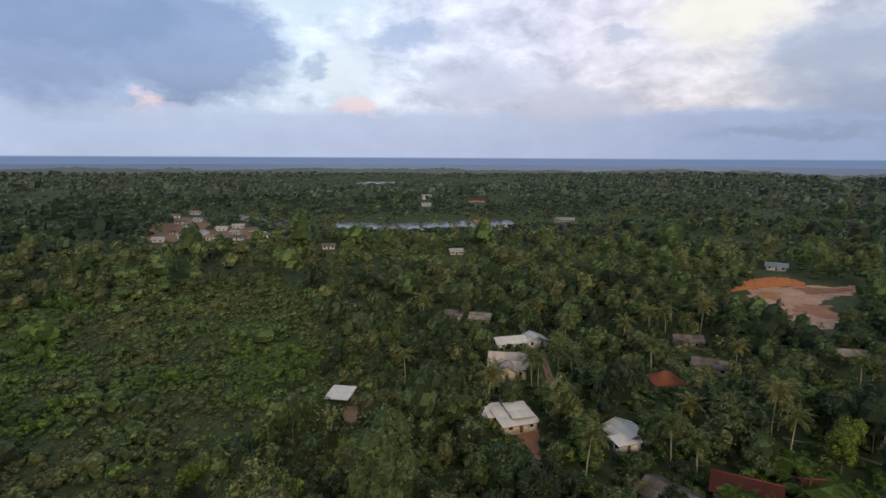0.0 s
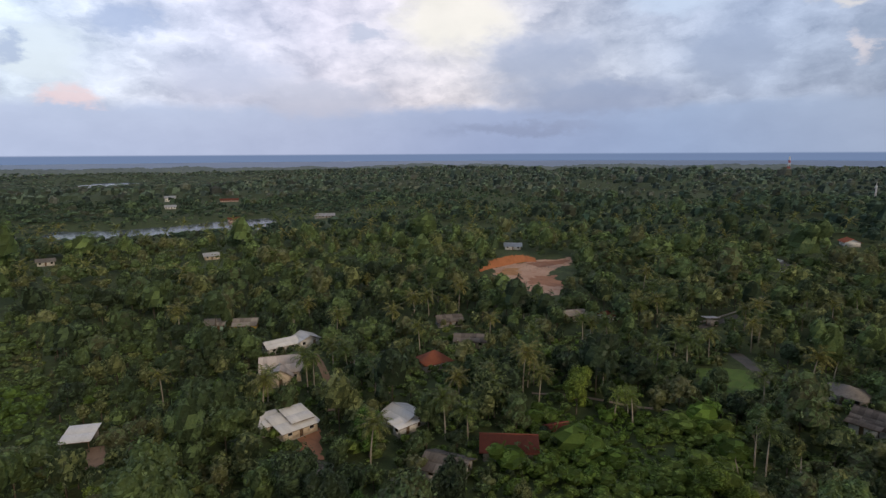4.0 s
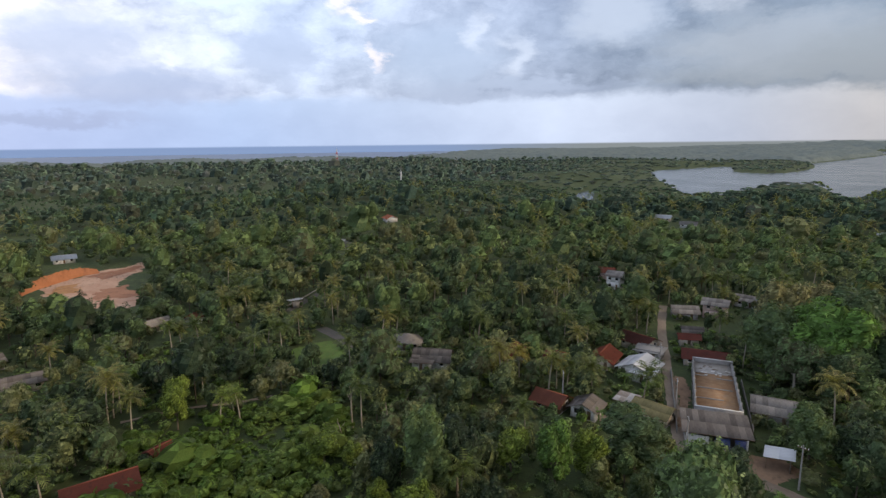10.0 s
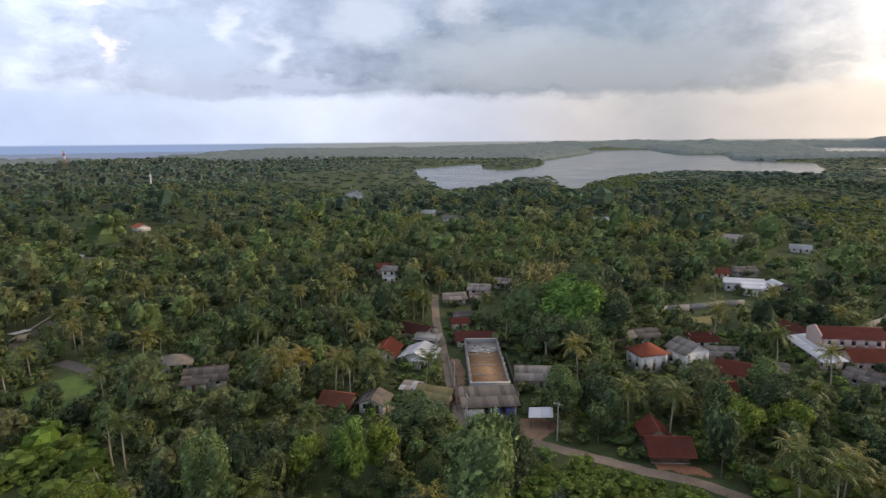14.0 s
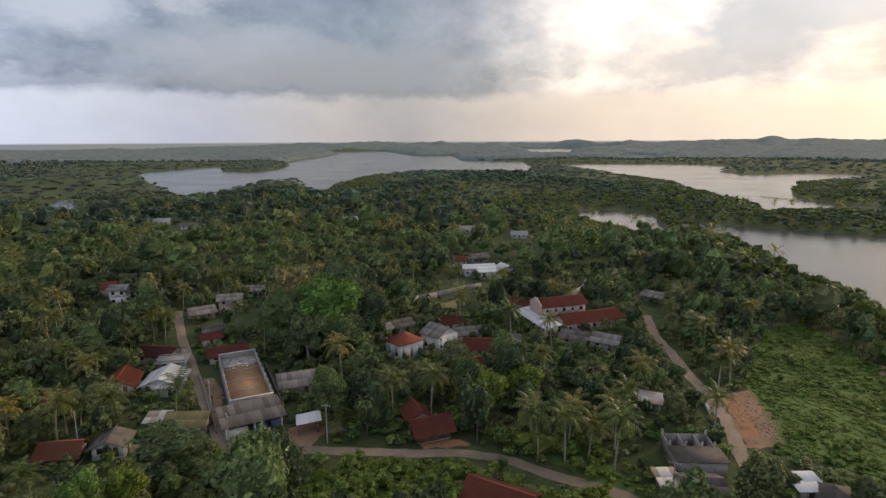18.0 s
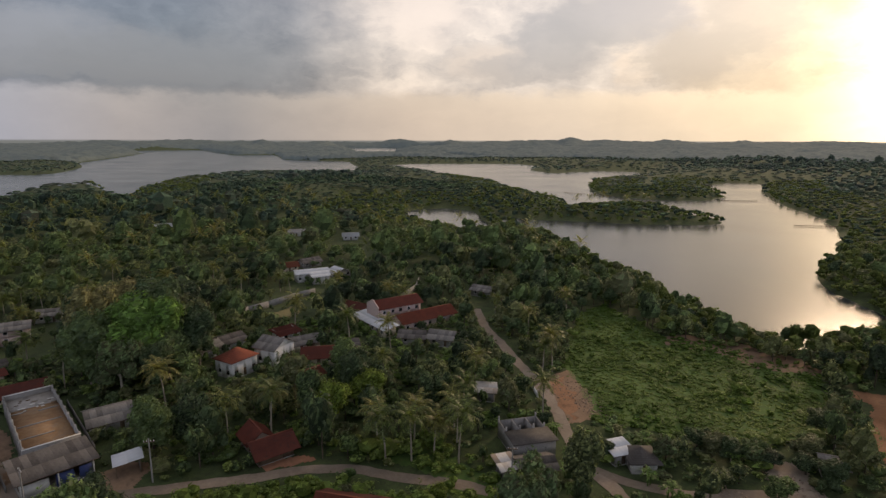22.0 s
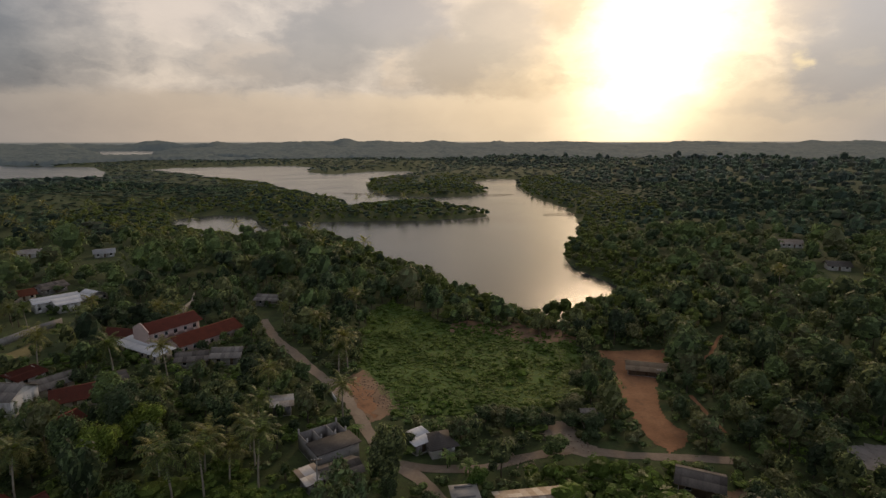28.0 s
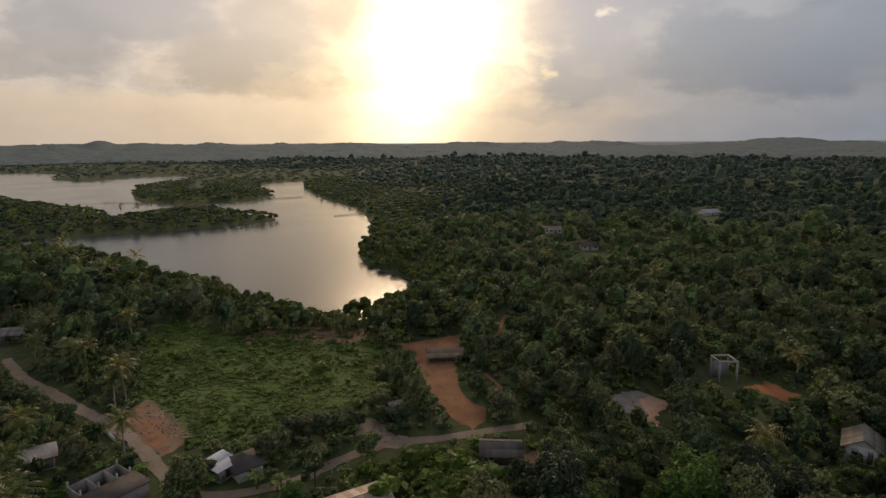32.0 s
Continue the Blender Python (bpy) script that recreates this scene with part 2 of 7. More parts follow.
def surface(name, dark, light, size=1.0, rough=0.8, bump=0.3, metal=0.0, spread=0.25, stain=None, spec=0.4):
    """A procedural surface: two colours mixed at two sizes, a change from piece to piece, stains and relief."""
    m = bpy.data.materials.new(name)
    m.use_nodes = True
    n = Nodes(m.node_tree)
    at = n.add("ShaderNodeTexCoord").outputs["Object"]
    big, fine = n.noise(at, 0.35 / size, 3.0), n.noise(at, 3.0 / size, 6.0, 0.65)
    f = n.math("ADD", n.math("MULTIPLY", n.math("SUBTRACT", big, 0.5), 1.3), n.math("MULTIPLY", n.math("SUBTRACT", fine, 0.5), 1.2))
    rnd = n.add("ShaderNodeObjectInfo").outputs["Random"]
    f = n.math("ADD", n.math("ADD", f, 0.5), n.math("MULTIPLY", n.math("SUBTRACT", rnd, 0.5), spread * 2))
    col = n.mix(n.math("MINIMUM", n.math("MAXIMUM", f, 0.0), 1.0), (*dark, 1), (*light, 1))
    if stain:
        col = n.mix(n.math("MULTIPLY", n.step(n.noise(at, 0.8 / size, 5.0, 0.7), 0.52, 0.7), 0.7), col, (*stain, 1))
    p = m.node_tree.nodes["Principled BSDF"]
    n.plug(p.inputs["Base Color"], col)
    p.inputs["Metallic"].default_value, p.inputs["Specular IOR Level"].default_value = metal, spec
    n.plug(p.inputs["Roughness"], n.math("ADD", n.math("MULTIPLY", fine, 0.25), rough - 0.12))
    b = n.add("ShaderNodeBump", i0=bump)
    b.inputs["Distance"].default_value = 0.05 * size
    n.plug(b.inputs["Height"], fine)
    n.plug(p.inputs["Normal"], b.outputs[0])
    return m


def foliage(name, stops, rough=0.5, thinness=0.42, cut=0.0, relief=0.0):
    """Leaves: a colour for each plant, varied from leaf to leaf and over a few metres."""
    m = bpy.data.materials.new(name)
    m.use_nodes = True
    n = Nodes(m.node_tree)
    at = n.add("ShaderNodeTexCoord").outputs["Object"]
    tint = n.add("ShaderNodeAttribute")
    tint.attribute_name = "tint"
    geo = n.tree.nodes.new("ShaderNodeNewGeometry")
    v = n.math("ADD", tint.outputs["Fac"], n.add("ShaderNodeObjectInfo").outputs["Random"])
    v = n.math("ADD", v, n.math("MULTIPLY", n.math("SUBTRACT", n.noise(at, 0.9, 4.0, 0.7), 0.5), 0.3))
    v = n.math("FRACT", n.math("ADD", v, n.math("MULTIPLY", geo.outputs["Random Per Island"], 0.09)))
    col = n.ramp(v, [(p, (*c, 1)) for p, c in stops])
    shade = n.math("ADD", n.math("MULTIPLY", n.math("POWER", geo.outputs["Random Per Island"], 2.4), 1.45), 0.68)
    col = n.mix(1.0, col, n.add("ShaderNodeCombineXYZ", i0=shade, i1=shade, i2=shade).outputs[0], "MULTIPLY")
    p = m.node_tree.nodes["Principled BSDF"]
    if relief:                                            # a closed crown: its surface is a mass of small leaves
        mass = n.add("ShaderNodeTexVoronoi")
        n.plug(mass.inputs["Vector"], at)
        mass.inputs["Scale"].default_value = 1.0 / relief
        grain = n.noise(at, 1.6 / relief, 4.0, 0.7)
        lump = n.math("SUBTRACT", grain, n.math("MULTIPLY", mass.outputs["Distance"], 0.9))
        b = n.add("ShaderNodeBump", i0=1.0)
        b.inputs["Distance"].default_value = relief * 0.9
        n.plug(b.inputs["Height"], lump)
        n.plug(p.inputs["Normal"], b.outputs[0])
        # low spots darkened in the colour, as shade in the gaps between leaves
        gap_shade = n.math("ADD", n.math("MULTIPLY", grain, 1.1), 0.45)
        col = n.mix(1.0, col, n.add("ShaderNodeCombineXYZ", i0=gap_shade, i1=gap_shade, i2=gap_shade).outputs[0], "MULTIPLY")
    n.plug(p.inputs["Base Color"], col)
    p.inputs["Roughness"].default_value, p.inputs["Specular IOR Level"].default_value = rough, 0.34 if rough < 0.8 else 0.06
    thin = n.add("ShaderNodeBsdfTranslucent")
    n.plug(thin.inputs[0], n.mix(1.0, col, (1.06, 1.08, 0.72, 1), "MULTIPLY"))
    out = m.node_tree.nodes["Material Output"]
    both = n.add("ShaderNodeMixShader", i0=thinness, i1=p.outputs[0], i2=thin.outputs[0])
    if cut:                                               # each clump is broken up into single leaves with gaps
        cells = n.add("ShaderNodeTexVoronoi")
        n.plug(cells.inputs["Vector"], at)
        cells.inputs["Scale"].default_value = cut
        gap = n.math("GREATER_THAN", cells.outputs["Distance"], 0.56)
        both = n.add("ShaderNodeMixShader", i0=gap, i1=both.outputs[0], i2=n.add("ShaderNodeBsdfTransparent").outputs[0])
    n.plug(out.inputs[0], both.outputs[0])
    return m


# blue share of the leaf greens is raised in place of haze
G0, G1, G2, G3, G4, G5 = (0.04, 0.06, 0.035), (0.06, 0.091, 0.048), (0.095, 0.142, 0.063), (0.143, 0.206, 0.077), (0.195, 0.223, 0.092), (0.136, 0.143, 0.08)
BROAD = [(0.0, G2), (0.14, G1), (0.26, G0), (0.38, G1), (0.5, G2), (0.62, G3), (0.72, G1), (0.84, G4), (0.92, G5), (1.0, G2)]
leaves = foliage("broad_leaves", BROAD, cut=4.2)
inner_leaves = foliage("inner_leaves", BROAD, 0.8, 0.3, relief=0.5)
WOOD = [(0.0, G2), (0.16, G1), (0.3, G1), (0.45, G2), (0.6, G3), (0.74, G2), (0.84, G4), (0.93, G5), (1.0, G2)]
far_wood_leaves = foliage("wood_leaves", WOOD, cut=1.7)
# copies of the wood greens with distance haze put into the colour
FAR_WOOD_HAZED = [(p, (r * 0.72 + 0.016, g * 0.74 + 0.018, b * 1.2 + 0.022)) for p, (r, g, b) in WOOD]
MID_WOOD_HAZED = [(p, (r * 0.86, g * 0.9, b * 1.2 + 0.004)) for p, (r, g, b) in WOOD]
hazed_mid_leaves = foliage("hazed_mid_leaves", MID_WOOD_HAZED, 0.8, cut=1.7)
hazed_mid_bodies = foliage("hazed_mid_bodies", MID_WOOD_HAZED, 0.8, 0.25, relief=0.9)
hazed_distant_leaves = foliage("hazed_distant_leaves", FAR_WOOD_HAZED, 0.85, cut=1.7)
hazed_distant_bodies = foliage("hazed_distant_bodies", FAR_WOOD_HAZED, 0.8, 0.25, relief=1.4)
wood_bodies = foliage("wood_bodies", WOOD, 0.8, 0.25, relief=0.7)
SHRUBS = [(0.0, G2), (0.2, G3), (0.38, (0.12, 0.2, 0.045)), (0.55, G1), (0.7, (0.165, 0.24, 0.06)), (0.82, G4), (0.92, G5), (1.0, G2)]
shrub_leaves = foliage("shrub_leaves", SHRUBS, cut=4.5)
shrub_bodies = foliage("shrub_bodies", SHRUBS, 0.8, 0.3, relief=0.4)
# horizon canopy: grey-blue aerial haze is put into its base colour
hazed_far_leaves = foliage("hazed_far_leaves", [(0.0, (0.078, 0.096, 0.094)), (0.5, (0.092, 0.113, 0.108)), (1.0, (0.078, 0.096, 0.094))], 0.95, 0.0)
mangrove_leaves = foliage("mangrove_leaves", [(0.0, (0.105, 0.15, 0.04)), (0.3, (0.14, 0.185, 0.05)), (0.6, (0.085, 0.125, 0.036)), (0.8, (0.16, 0.18, 0.05)), (1.0, (0.105, 0.15, 0.04))], cut=1.9)
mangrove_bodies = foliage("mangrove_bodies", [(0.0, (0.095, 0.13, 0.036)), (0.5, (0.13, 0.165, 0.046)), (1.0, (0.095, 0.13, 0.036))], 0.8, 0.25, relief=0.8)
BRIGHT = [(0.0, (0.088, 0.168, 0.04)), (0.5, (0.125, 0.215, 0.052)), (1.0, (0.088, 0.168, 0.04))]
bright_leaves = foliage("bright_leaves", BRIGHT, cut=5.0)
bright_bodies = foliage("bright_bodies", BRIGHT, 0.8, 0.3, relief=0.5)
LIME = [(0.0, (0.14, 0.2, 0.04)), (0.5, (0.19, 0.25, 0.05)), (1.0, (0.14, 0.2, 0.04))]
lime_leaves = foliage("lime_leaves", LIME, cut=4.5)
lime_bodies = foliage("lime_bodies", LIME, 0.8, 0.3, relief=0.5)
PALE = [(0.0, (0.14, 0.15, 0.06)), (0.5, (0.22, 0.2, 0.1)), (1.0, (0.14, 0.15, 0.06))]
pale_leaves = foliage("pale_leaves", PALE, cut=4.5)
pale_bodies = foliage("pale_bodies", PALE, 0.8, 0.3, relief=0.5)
palm_leaves = foliage("palm_leaves", [(0.0, (0.075, 0.11, 0.034)), (0.35, (0.115, 0.15, 0.042)), (0.7, (0.2, 0.19, 0.06)), (0.85, (0.15, 0.165, 0.05)), (1.0, (0.075, 0.11, 0.034))], 0.4)
gold_palm_leaves = foliage("gold_palm_leaves", [(0.0, (0.2, 0.19, 0.045)), (0.5, (0.27, 0.25, 0.06)), (1.0, (0.2, 0.19, 0.045))])
GRASS = [(0.0, (0.095, 0.165, 0.034)), (0.3, (0.125, 0.215, 0.042)), (0.5, (0.15, 0.21, 0.055)), (0.75, (0.09, 0.15, 0.036)), (1.0, (0.095, 0.165, 0.034))]
grass_leaves = foliage("grass_leaves", GRASS, cut=4.5)
grass_bodies = foliage("grass_bodies", GRASS, 0.8, 0.35, relief=0.3)
bark = surface("bark", (0.06, 0.045, 0.032), (0.19, 0.16, 0.12), 0.6, 0.9, 0.6)
pale_bark = surface("pale_bark", (0.2, 0.17, 0.13), (0.42, 0.38, 0.3), 0.6, 0.9, 0.4)
undergrowth = surface("undergrowth", (0.014, 0.024, 0.01), (0.075, 0.11, 0.036), 0.9, 0.95, 1.0, stain=(0.035, 0.03, 0.018))
red_soil = surface("red_soil", (0.24, 0.11, 0.065), (0.38, 0.2, 0.12), 3.0, 0.95, 0.6, stain=(0.2, 0.1, 0.06))
orange_soil = surface("orange_soil", (0.26, 0.098, 0.04), (0.42, 0.17, 0.075), 2.0, 0.95, 0.7, stain=(0.24, 0.09, 0.04))
pale_soil = surface("pale_soil", (0.36, 0.2, 0.13), (0.55, 0.38, 0.28), 4.0, 0.95, 0.8, stain=(0.33, 0.14, 0.08))
ochre_soil = surface("ochre_soil", (0.26, 0.12, 0.045), (0.5, 0.28, 0.13), 2.0, 0.95, 0.5, stain=(0.2, 0.105, 0.05))
clay_soil = surface("clay_soil", (0.19, 0.09, 0.045), (0.36, 0.19, 0.105), 2.0, 0.95, 0.8, stain=(0.15, 0.085, 0.05))
brown_soil = surface("brown_soil", (0.16, 0.10, 0.065), (0.30, 0.2, 0.13), 2.5, 0.95, 0.6, stain=(0.1, 0.07, 0.045))
gravel = surface("gravel", (0.16, 0.15, 0.145), (0.32, 0.3, 0.29), 1.0, 0.95, 0.8, stain=(0.12, 0.11, 0.1))
hall_earth = surface("hall_earth", (0.24, 0.13, 0.065), (0.46, 0.3, 0.17), 3.0, 0.95, 0.6, stain=(0.3, 0.22, 0.16))
lane_dirt = surface("lane_dirt", (0.19, 0.148, 0.112), (0.335, 0.275, 0.22), 2.0, 0.95, 0.4, stain=(0.2, 0.15, 0.12))
asphalt = surface("asphalt", (0.07, 0.066, 0.062), (0.14, 0.13, 0.12), 1.5, 0.9, 0.3, stain=(0.17, 0.14, 0.11))
lawn = surface("lawn", (0.05, 0.1, 0.022), (0.115, 0.195, 0.042), 0.9, 0.95, 0.9, stain=(0.13, 0.12, 0.05))
asbestos = surface("grey_sheet", (0.13, 0.118, 0.107), (0.3, 0.28, 0.255), 1.2, 0.85, 0.2, spread=0.4, stain=(0.1, 0.095, 0.085))
dark_sheet = surface("dark_sheet", (0.075, 0.066, 0.06), (0.185, 0.165, 0.15), 1.2, 0.85, 0.2, spread=0.4, stain=(0.06, 0.055, 0.05))
pale_sheet = surface("pale_sheet", (0.36, 0.32, 0.3), (0.55, 0.5, 0.47), 1.2, 0.8, 0.2, spread=0.35, stain=(0.28, 0.24, 0.21))
white_sheet = surface("white_sheet", (0.5, 0.52, 0.54), (0.7, 0.71, 0.72), 1.5, 0.55, 0.1, stain=(0.42, 0.42, 0.42))
tin_sheet = surface("tin_sheet", (0.34, 0.27, 0.21), (0.62, 0.59, 0.56), 1.0, 0.5, 0.15, 0.4, spread=0.6, stain=(0.32, 0.2, 0.13))
red_tile = surface("red_tile", (0.15, 0.042, 0.026), (0.28, 0.075, 0.04), 0.8, 0.9, 0.5, stain=(0.12, 0.045, 0.03))
orange_tile = surface("orange_tile", (0.17, 0.056, 0.034), (0.3, 0.1, 0.056), 0.8, 0.9, 0.5, stain=(0.26, 0.1, 0.06))
# red tile with direct sunlight put into its colour, for one far roof
sunlit_tile = surface("sunlit_tile", (0.5, 0.12, 0.05), (0.68, 0.2, 0.09), 0.8, 0.8, 0.4, stain=(0.4, 0.12, 0.06))
brown_tile = surface("brown_tile", (0.12, 0.035, 0.024), (0.22, 0.06, 0.038), 0.8, 0.9, 0.5, stain=(0.08, 0.04, 0.03))
olive_sheet = surface("mossy_sheet", (0.16, 0.14, 0.06), (0.3, 0.25, 0.12), 1.0, 0.9, 0.3, stain=(0.1, 0.1, 0.05))
white_wall = surface("white_wall", (0.6, 0.6, 0.58), (0.78, 0.78, 0.76), 1.5, 0.85, 0.1, spread=0.1, stain=(0.42, 0.4, 0.37))
cream_wall = surface("cream_wall", (0.52, 0.44, 0.34), (0.68, 0.6, 0.48), 1.5, 0.85, 0.1, spread=0.1, stain=(0.36, 0.3, 0.24))
pink_wall = surface("pink_wall", (0.5, 0.37, 0.33), (0.63, 0.49, 0.44), 1.5, 0.85, 0.1, spread=0.1, stain=(0.44, 0.34, 0.3))
yellow_wall = surface("yellow_wall", (0.55, 0.4, 0.08), (0.7, 0.52, 0.14), 1.5, 0.85, 0.1, spread=0.1, stain=(0.4, 0.3, 0.1))
green_wall = surface("green_wall", (0.3, 0.5, 0.42), (0.4, 0.62, 0.54), 1.5, 0.85, 0.1, spread=0.1)
lilac_wall = surface("lilac_wall", (0.44, 0.4, 0.46), (0.56, 0.52, 0.58), 1.5, 0.85, 0.1, spread=0.1)
concrete = surface("concrete", (0.24, 0.23, 0.22), (0.42, 0.41, 0.39), 1.5, 0.9, 0.3, stain=(0.15, 0.14, 0.13))
block = surface("cement_block", (0.18, 0.175, 0.17), (0.32, 0.31, 0.3), 1.0, 0.92, 0.4, stain=(0.1, 0.1, 0.095))
thatch = surface("thatch", (0.17, 0.125, 0.085), (0.32, 0.25, 0.175), 0.6, 0.95, 0.9, stain=(0.12, 0.09, 0.06))
timber = surface("timber", (0.09, 0.06, 0.04), (0.2, 0.14, 0.09), 0.8, 0.8, 0.3)
blue_paint = surface("blue_paint", (0.03, 0.05, 0.16), (0.06, 0.09, 0.24), 1.0, 0.6, 0.1)
white_paint = surface("white_paint", (0.66, 0.66, 0.66), (0.8, 0.8, 0.8), 1.0, 0.5, 0.05, spread=0.05)
red_paint = surface("red_paint", (0.4, 0.06, 0.04), (0.52, 0.09, 0.06), 1.0, 0.5, 0.05, spread=0.05)
rubber = surface("rubber", (0.02, 0.02, 0.02), (0.04, 0.04, 0.04), 0.5, 0.8, 0.1)
rubble = surface("rubble", (0.22, 0.16, 0.12), (0.45, 0.36, 0.28), 0.5, 0.95, 0.5, spread=0.5)
glass = bpy.data.materials.new("window_glass")
glass.use_nodes = True
glass.node_tree.nodes["Principled BSDF"].inputs["Base Color"].default_value = (0.02, 0.024, 0.026, 1)
glass.node_tree.nodes["Principled BSDF"].inputs["Roughness"].default_value = 0.08


def make_water():
    m = bpy.data.materials.new("lagoon_water")
    m.use_nodes = True
    n = Nodes(m.node_tree)
    at = n.add("ShaderNodeTexCoord").outputs["Object"]
    p = m.node_tree.nodes["Principled BSDF"]
    n.plug(p.inputs["Base Color"], n.mix(n.noise(at, 0.004, 3.0), (0.03, 0.04, 0.045, 1), (0.06, 0.07, 0.07, 1)))
    n.plug(p.inputs["Roughness"], n.math("ADD", n.math("MULTIPLY", n.noise(at, 0.012, 3.0), 0.14), 0.12))
    p.inputs["IOR"].default_value = 1.33
    waves = n.math("ADD", n.noise(at, 0.5, 3.0), n.math("MULTIPLY", n.noise(at, 0.05, 3.0), 2.0))
    b = n.add("ShaderNodeBump", i0=0.12)
    b.inputs["Distance"].default_value = 0.25
    n.plug(b.inputs["Height"], waves)
    n.plug(p.inputs["Normal"], b.outputs[0])
    return m


water = make_water()
# the sea's sky reflection is put into a bright blue base colour
sea_water = surface("sea_water", (0.13, 0.18, 0.28), (0.16, 0.22, 0.33), 60.0, 0.5, 0.15, spread=0.0, spec=0.22)

# ---- meshes ----


def mesh_of(name, verts, faces, material=None, tint=None, smooth=False, inner=None):
    """A mesh from arrays of corners and of faces with one number of corners each."""
    verts, faces = np.asarray(verts, dtype=np.float32).reshape(-1, 3), np.asarray(faces, dtype=np.int32)
    me = bpy.data.meshes.new(name)
    k = faces.shape[1]
    me.vertices.add(len(verts))
    me.vertices.foreach_set("co", verts.ravel())
    me.loops.add(faces.size)
    me.loops.foreach_set("vertex_index", faces.ravel())
    me.polygons.add(len(faces))
    me.polygons.foreach_set("loop_start", np.arange(0, faces.size, k, dtype=np.int32))
    if smooth:
        me.polygons.foreach_set("use_smooth", np.ones(len(faces), dtype=bool))
    if material:
        me.materials.append(material)
    if inner is not None:                                 # which faces belong to a crown's inner body, gap shade in its colour
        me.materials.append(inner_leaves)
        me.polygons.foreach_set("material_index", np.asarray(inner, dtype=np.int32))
    if tint is not None:
        me.attributes.new("tint", "FLOAT", "FACE").data.foreach_set("value", np.asarray(tint, dtype=np.float32))
    me.update(calc_edges=True)
    return me


BOX = np.array([[0, 0, 0], [1, 0, 0], [1, 1, 0], [0, 1, 0], [0, 0, 1], [1, 0, 1], [1, 1, 1], [0, 1, 1]], dtype=float)
BOX_FACES = np.array([[0, 3, 2, 1], [4, 5, 6, 7], [0, 1, 5, 4], [1, 2, 6, 5], [2, 3, 7, 6], [3, 0, 4, 7]])


def boxes(name, rows, material):
    """One mesh of boxes, each from its low corner to its high corner."""
    v = np.concatenate([np.array(r[:3]) + BOX * (np.array(r[3:6]) - np.array(r[:3])) for r in rows])
    f = np.concatenate([BOX_FACES + 8 * i for i in range(len(rows))])
    v, back = np.unique(v.round(4), axis=0, return_inverse=True)
    return mesh_of(name, v, np.ravel(back)[f], material)


def part(name, mesh, parent, label="", at=None):
    ob = new(name, mesh)
    ob.parent = parent
    if at is not None:
        ob.matrix_local = at
    if label:
        tagged(ob, label)
    return ob


def thing(name, at, label, category, group="", kind=""):
    ob = new(name)
    ob.matrix_world = at
    return tagged(ob, label, category, group, kind)


def tube(points, radii, sides=7):
    """Corners and faces of a bent, tapered tube."""
    points = [Vector(p) for p in points]
    v, f = [], []
    for i, p in enumerate(points):
        d = (points[min(i + 1, len(points) - 1)] - points[max(i - 1, 0)]).normalized()
        a = d.orthogonal().normalized()
        b = d.cross(a)
        v += [p + (a * math.cos(2 * math.pi * k / sides) + b * math.sin(2 * math.pi * k / sides)) * radii[i] for k in range(sides)]
    for i in range(len(points) - 1):
        for k in range(sides):
            j = (k + 1) % sides
            f.append((i * sides + k, i * sides + j, (i + 1) * sides + j, (i + 1) * sides + k))
    return np.array([tuple(q) for q in v]), np.array(f)


def joined(pieces):
    v, f, n = [], [], 0
    for a, b in pieces:
        v.append(a), f.append(b + n)
        n += len(a)
    return np.concatenate(v), np.concatenate(f)


# ---- the lie of the land ----
LAGOON = [(300, -322), (289, -315), (245, -295), (189, -261), (137, -231), (96, -204), (75, -190), (59, -191), (48, -200), (46, -229), (51, -254), (68, -270),
          (81, -288), (93, -329), (97, -374), (116, -448), (149, -541), (214, -631), (299, -799), (340, -947), (384, -905), (385, -822), (297, -690), (284, -650), (286, -617),
          (328, -578), (383, -580), (420, -603), (475, -666), (502, -707), (538, -777), (560, -880), (566, -989), (666, -1094), (712, -1033), (726, -905), (832, -955)]
LAGOON += [(920, -1102), (1014, -1165), (1108, -1171), (1202, -1053), (1259, -954), (1197, -810), (1085, -764), (993, -768), (776, -682), (615, -630), (554, -575), (455, -528),
           (376, -486), (334, -434), (326, -462), (314, -505), (294, -524), (245, -487), (208, -468), (186, -457), (198, -440), (231, -402), (267, -377), (306, -358), (344, -340)]
BAY = [(425, -318), (416, -345), (389, -358), (368, -348), (330, -318), (284, -290), (272, -268), (295, -262), (330, -266), (370, -272), (410, -298)]
WEST_LAKE = [(1171, 93), (899, 50), (709, 20), (735, -9), (913, -75), (964, -150), (695, -136), (793, -173), (985, -273), (1120, -420), (1049, -493), (956, -590), (1193, -744),
             (1491, -902), (1778, -829), (2350, -1061), (2408, -903), (3671, -1166), (3666, -776), (2852, -658), (2152, -392), (1868, -267), (1558, -228), (1341, -165), (1272, -106),
             (1332, -54), (1633, -57), (1359, 107)]
FAR_LAKE = [(3900, -2330), (2790, -1600), (2080, -1335), (2032, -1473), (2672, -1926), (2900, -2400), (3500, -2900)]
FAR_POOL = [(1900, -1650), (1560, -1600), (1340, -1400), (1420, -1360), (1700, -1470)]
POND = [(736, 152), (779, 138), (616, 109), (590, 120)]
CREEK = [(-118, 500), (-57, 476), (-20, 478), (29, 495), (72, 524), (75, 607), (22, 589), (-12, 576), (-56, 563), (-108, 576)]
NORTH_POOL = [(-237, 1474), (-136, 1166), (-82, 1212), (-106, 1535)]
WATERS = [np.array(p, dtype=float) for p in (LAGOON, BAY, WEST_LAKE, FAR_LAKE, FAR_POOL, POND, CREEK, NORTH_POOL)]


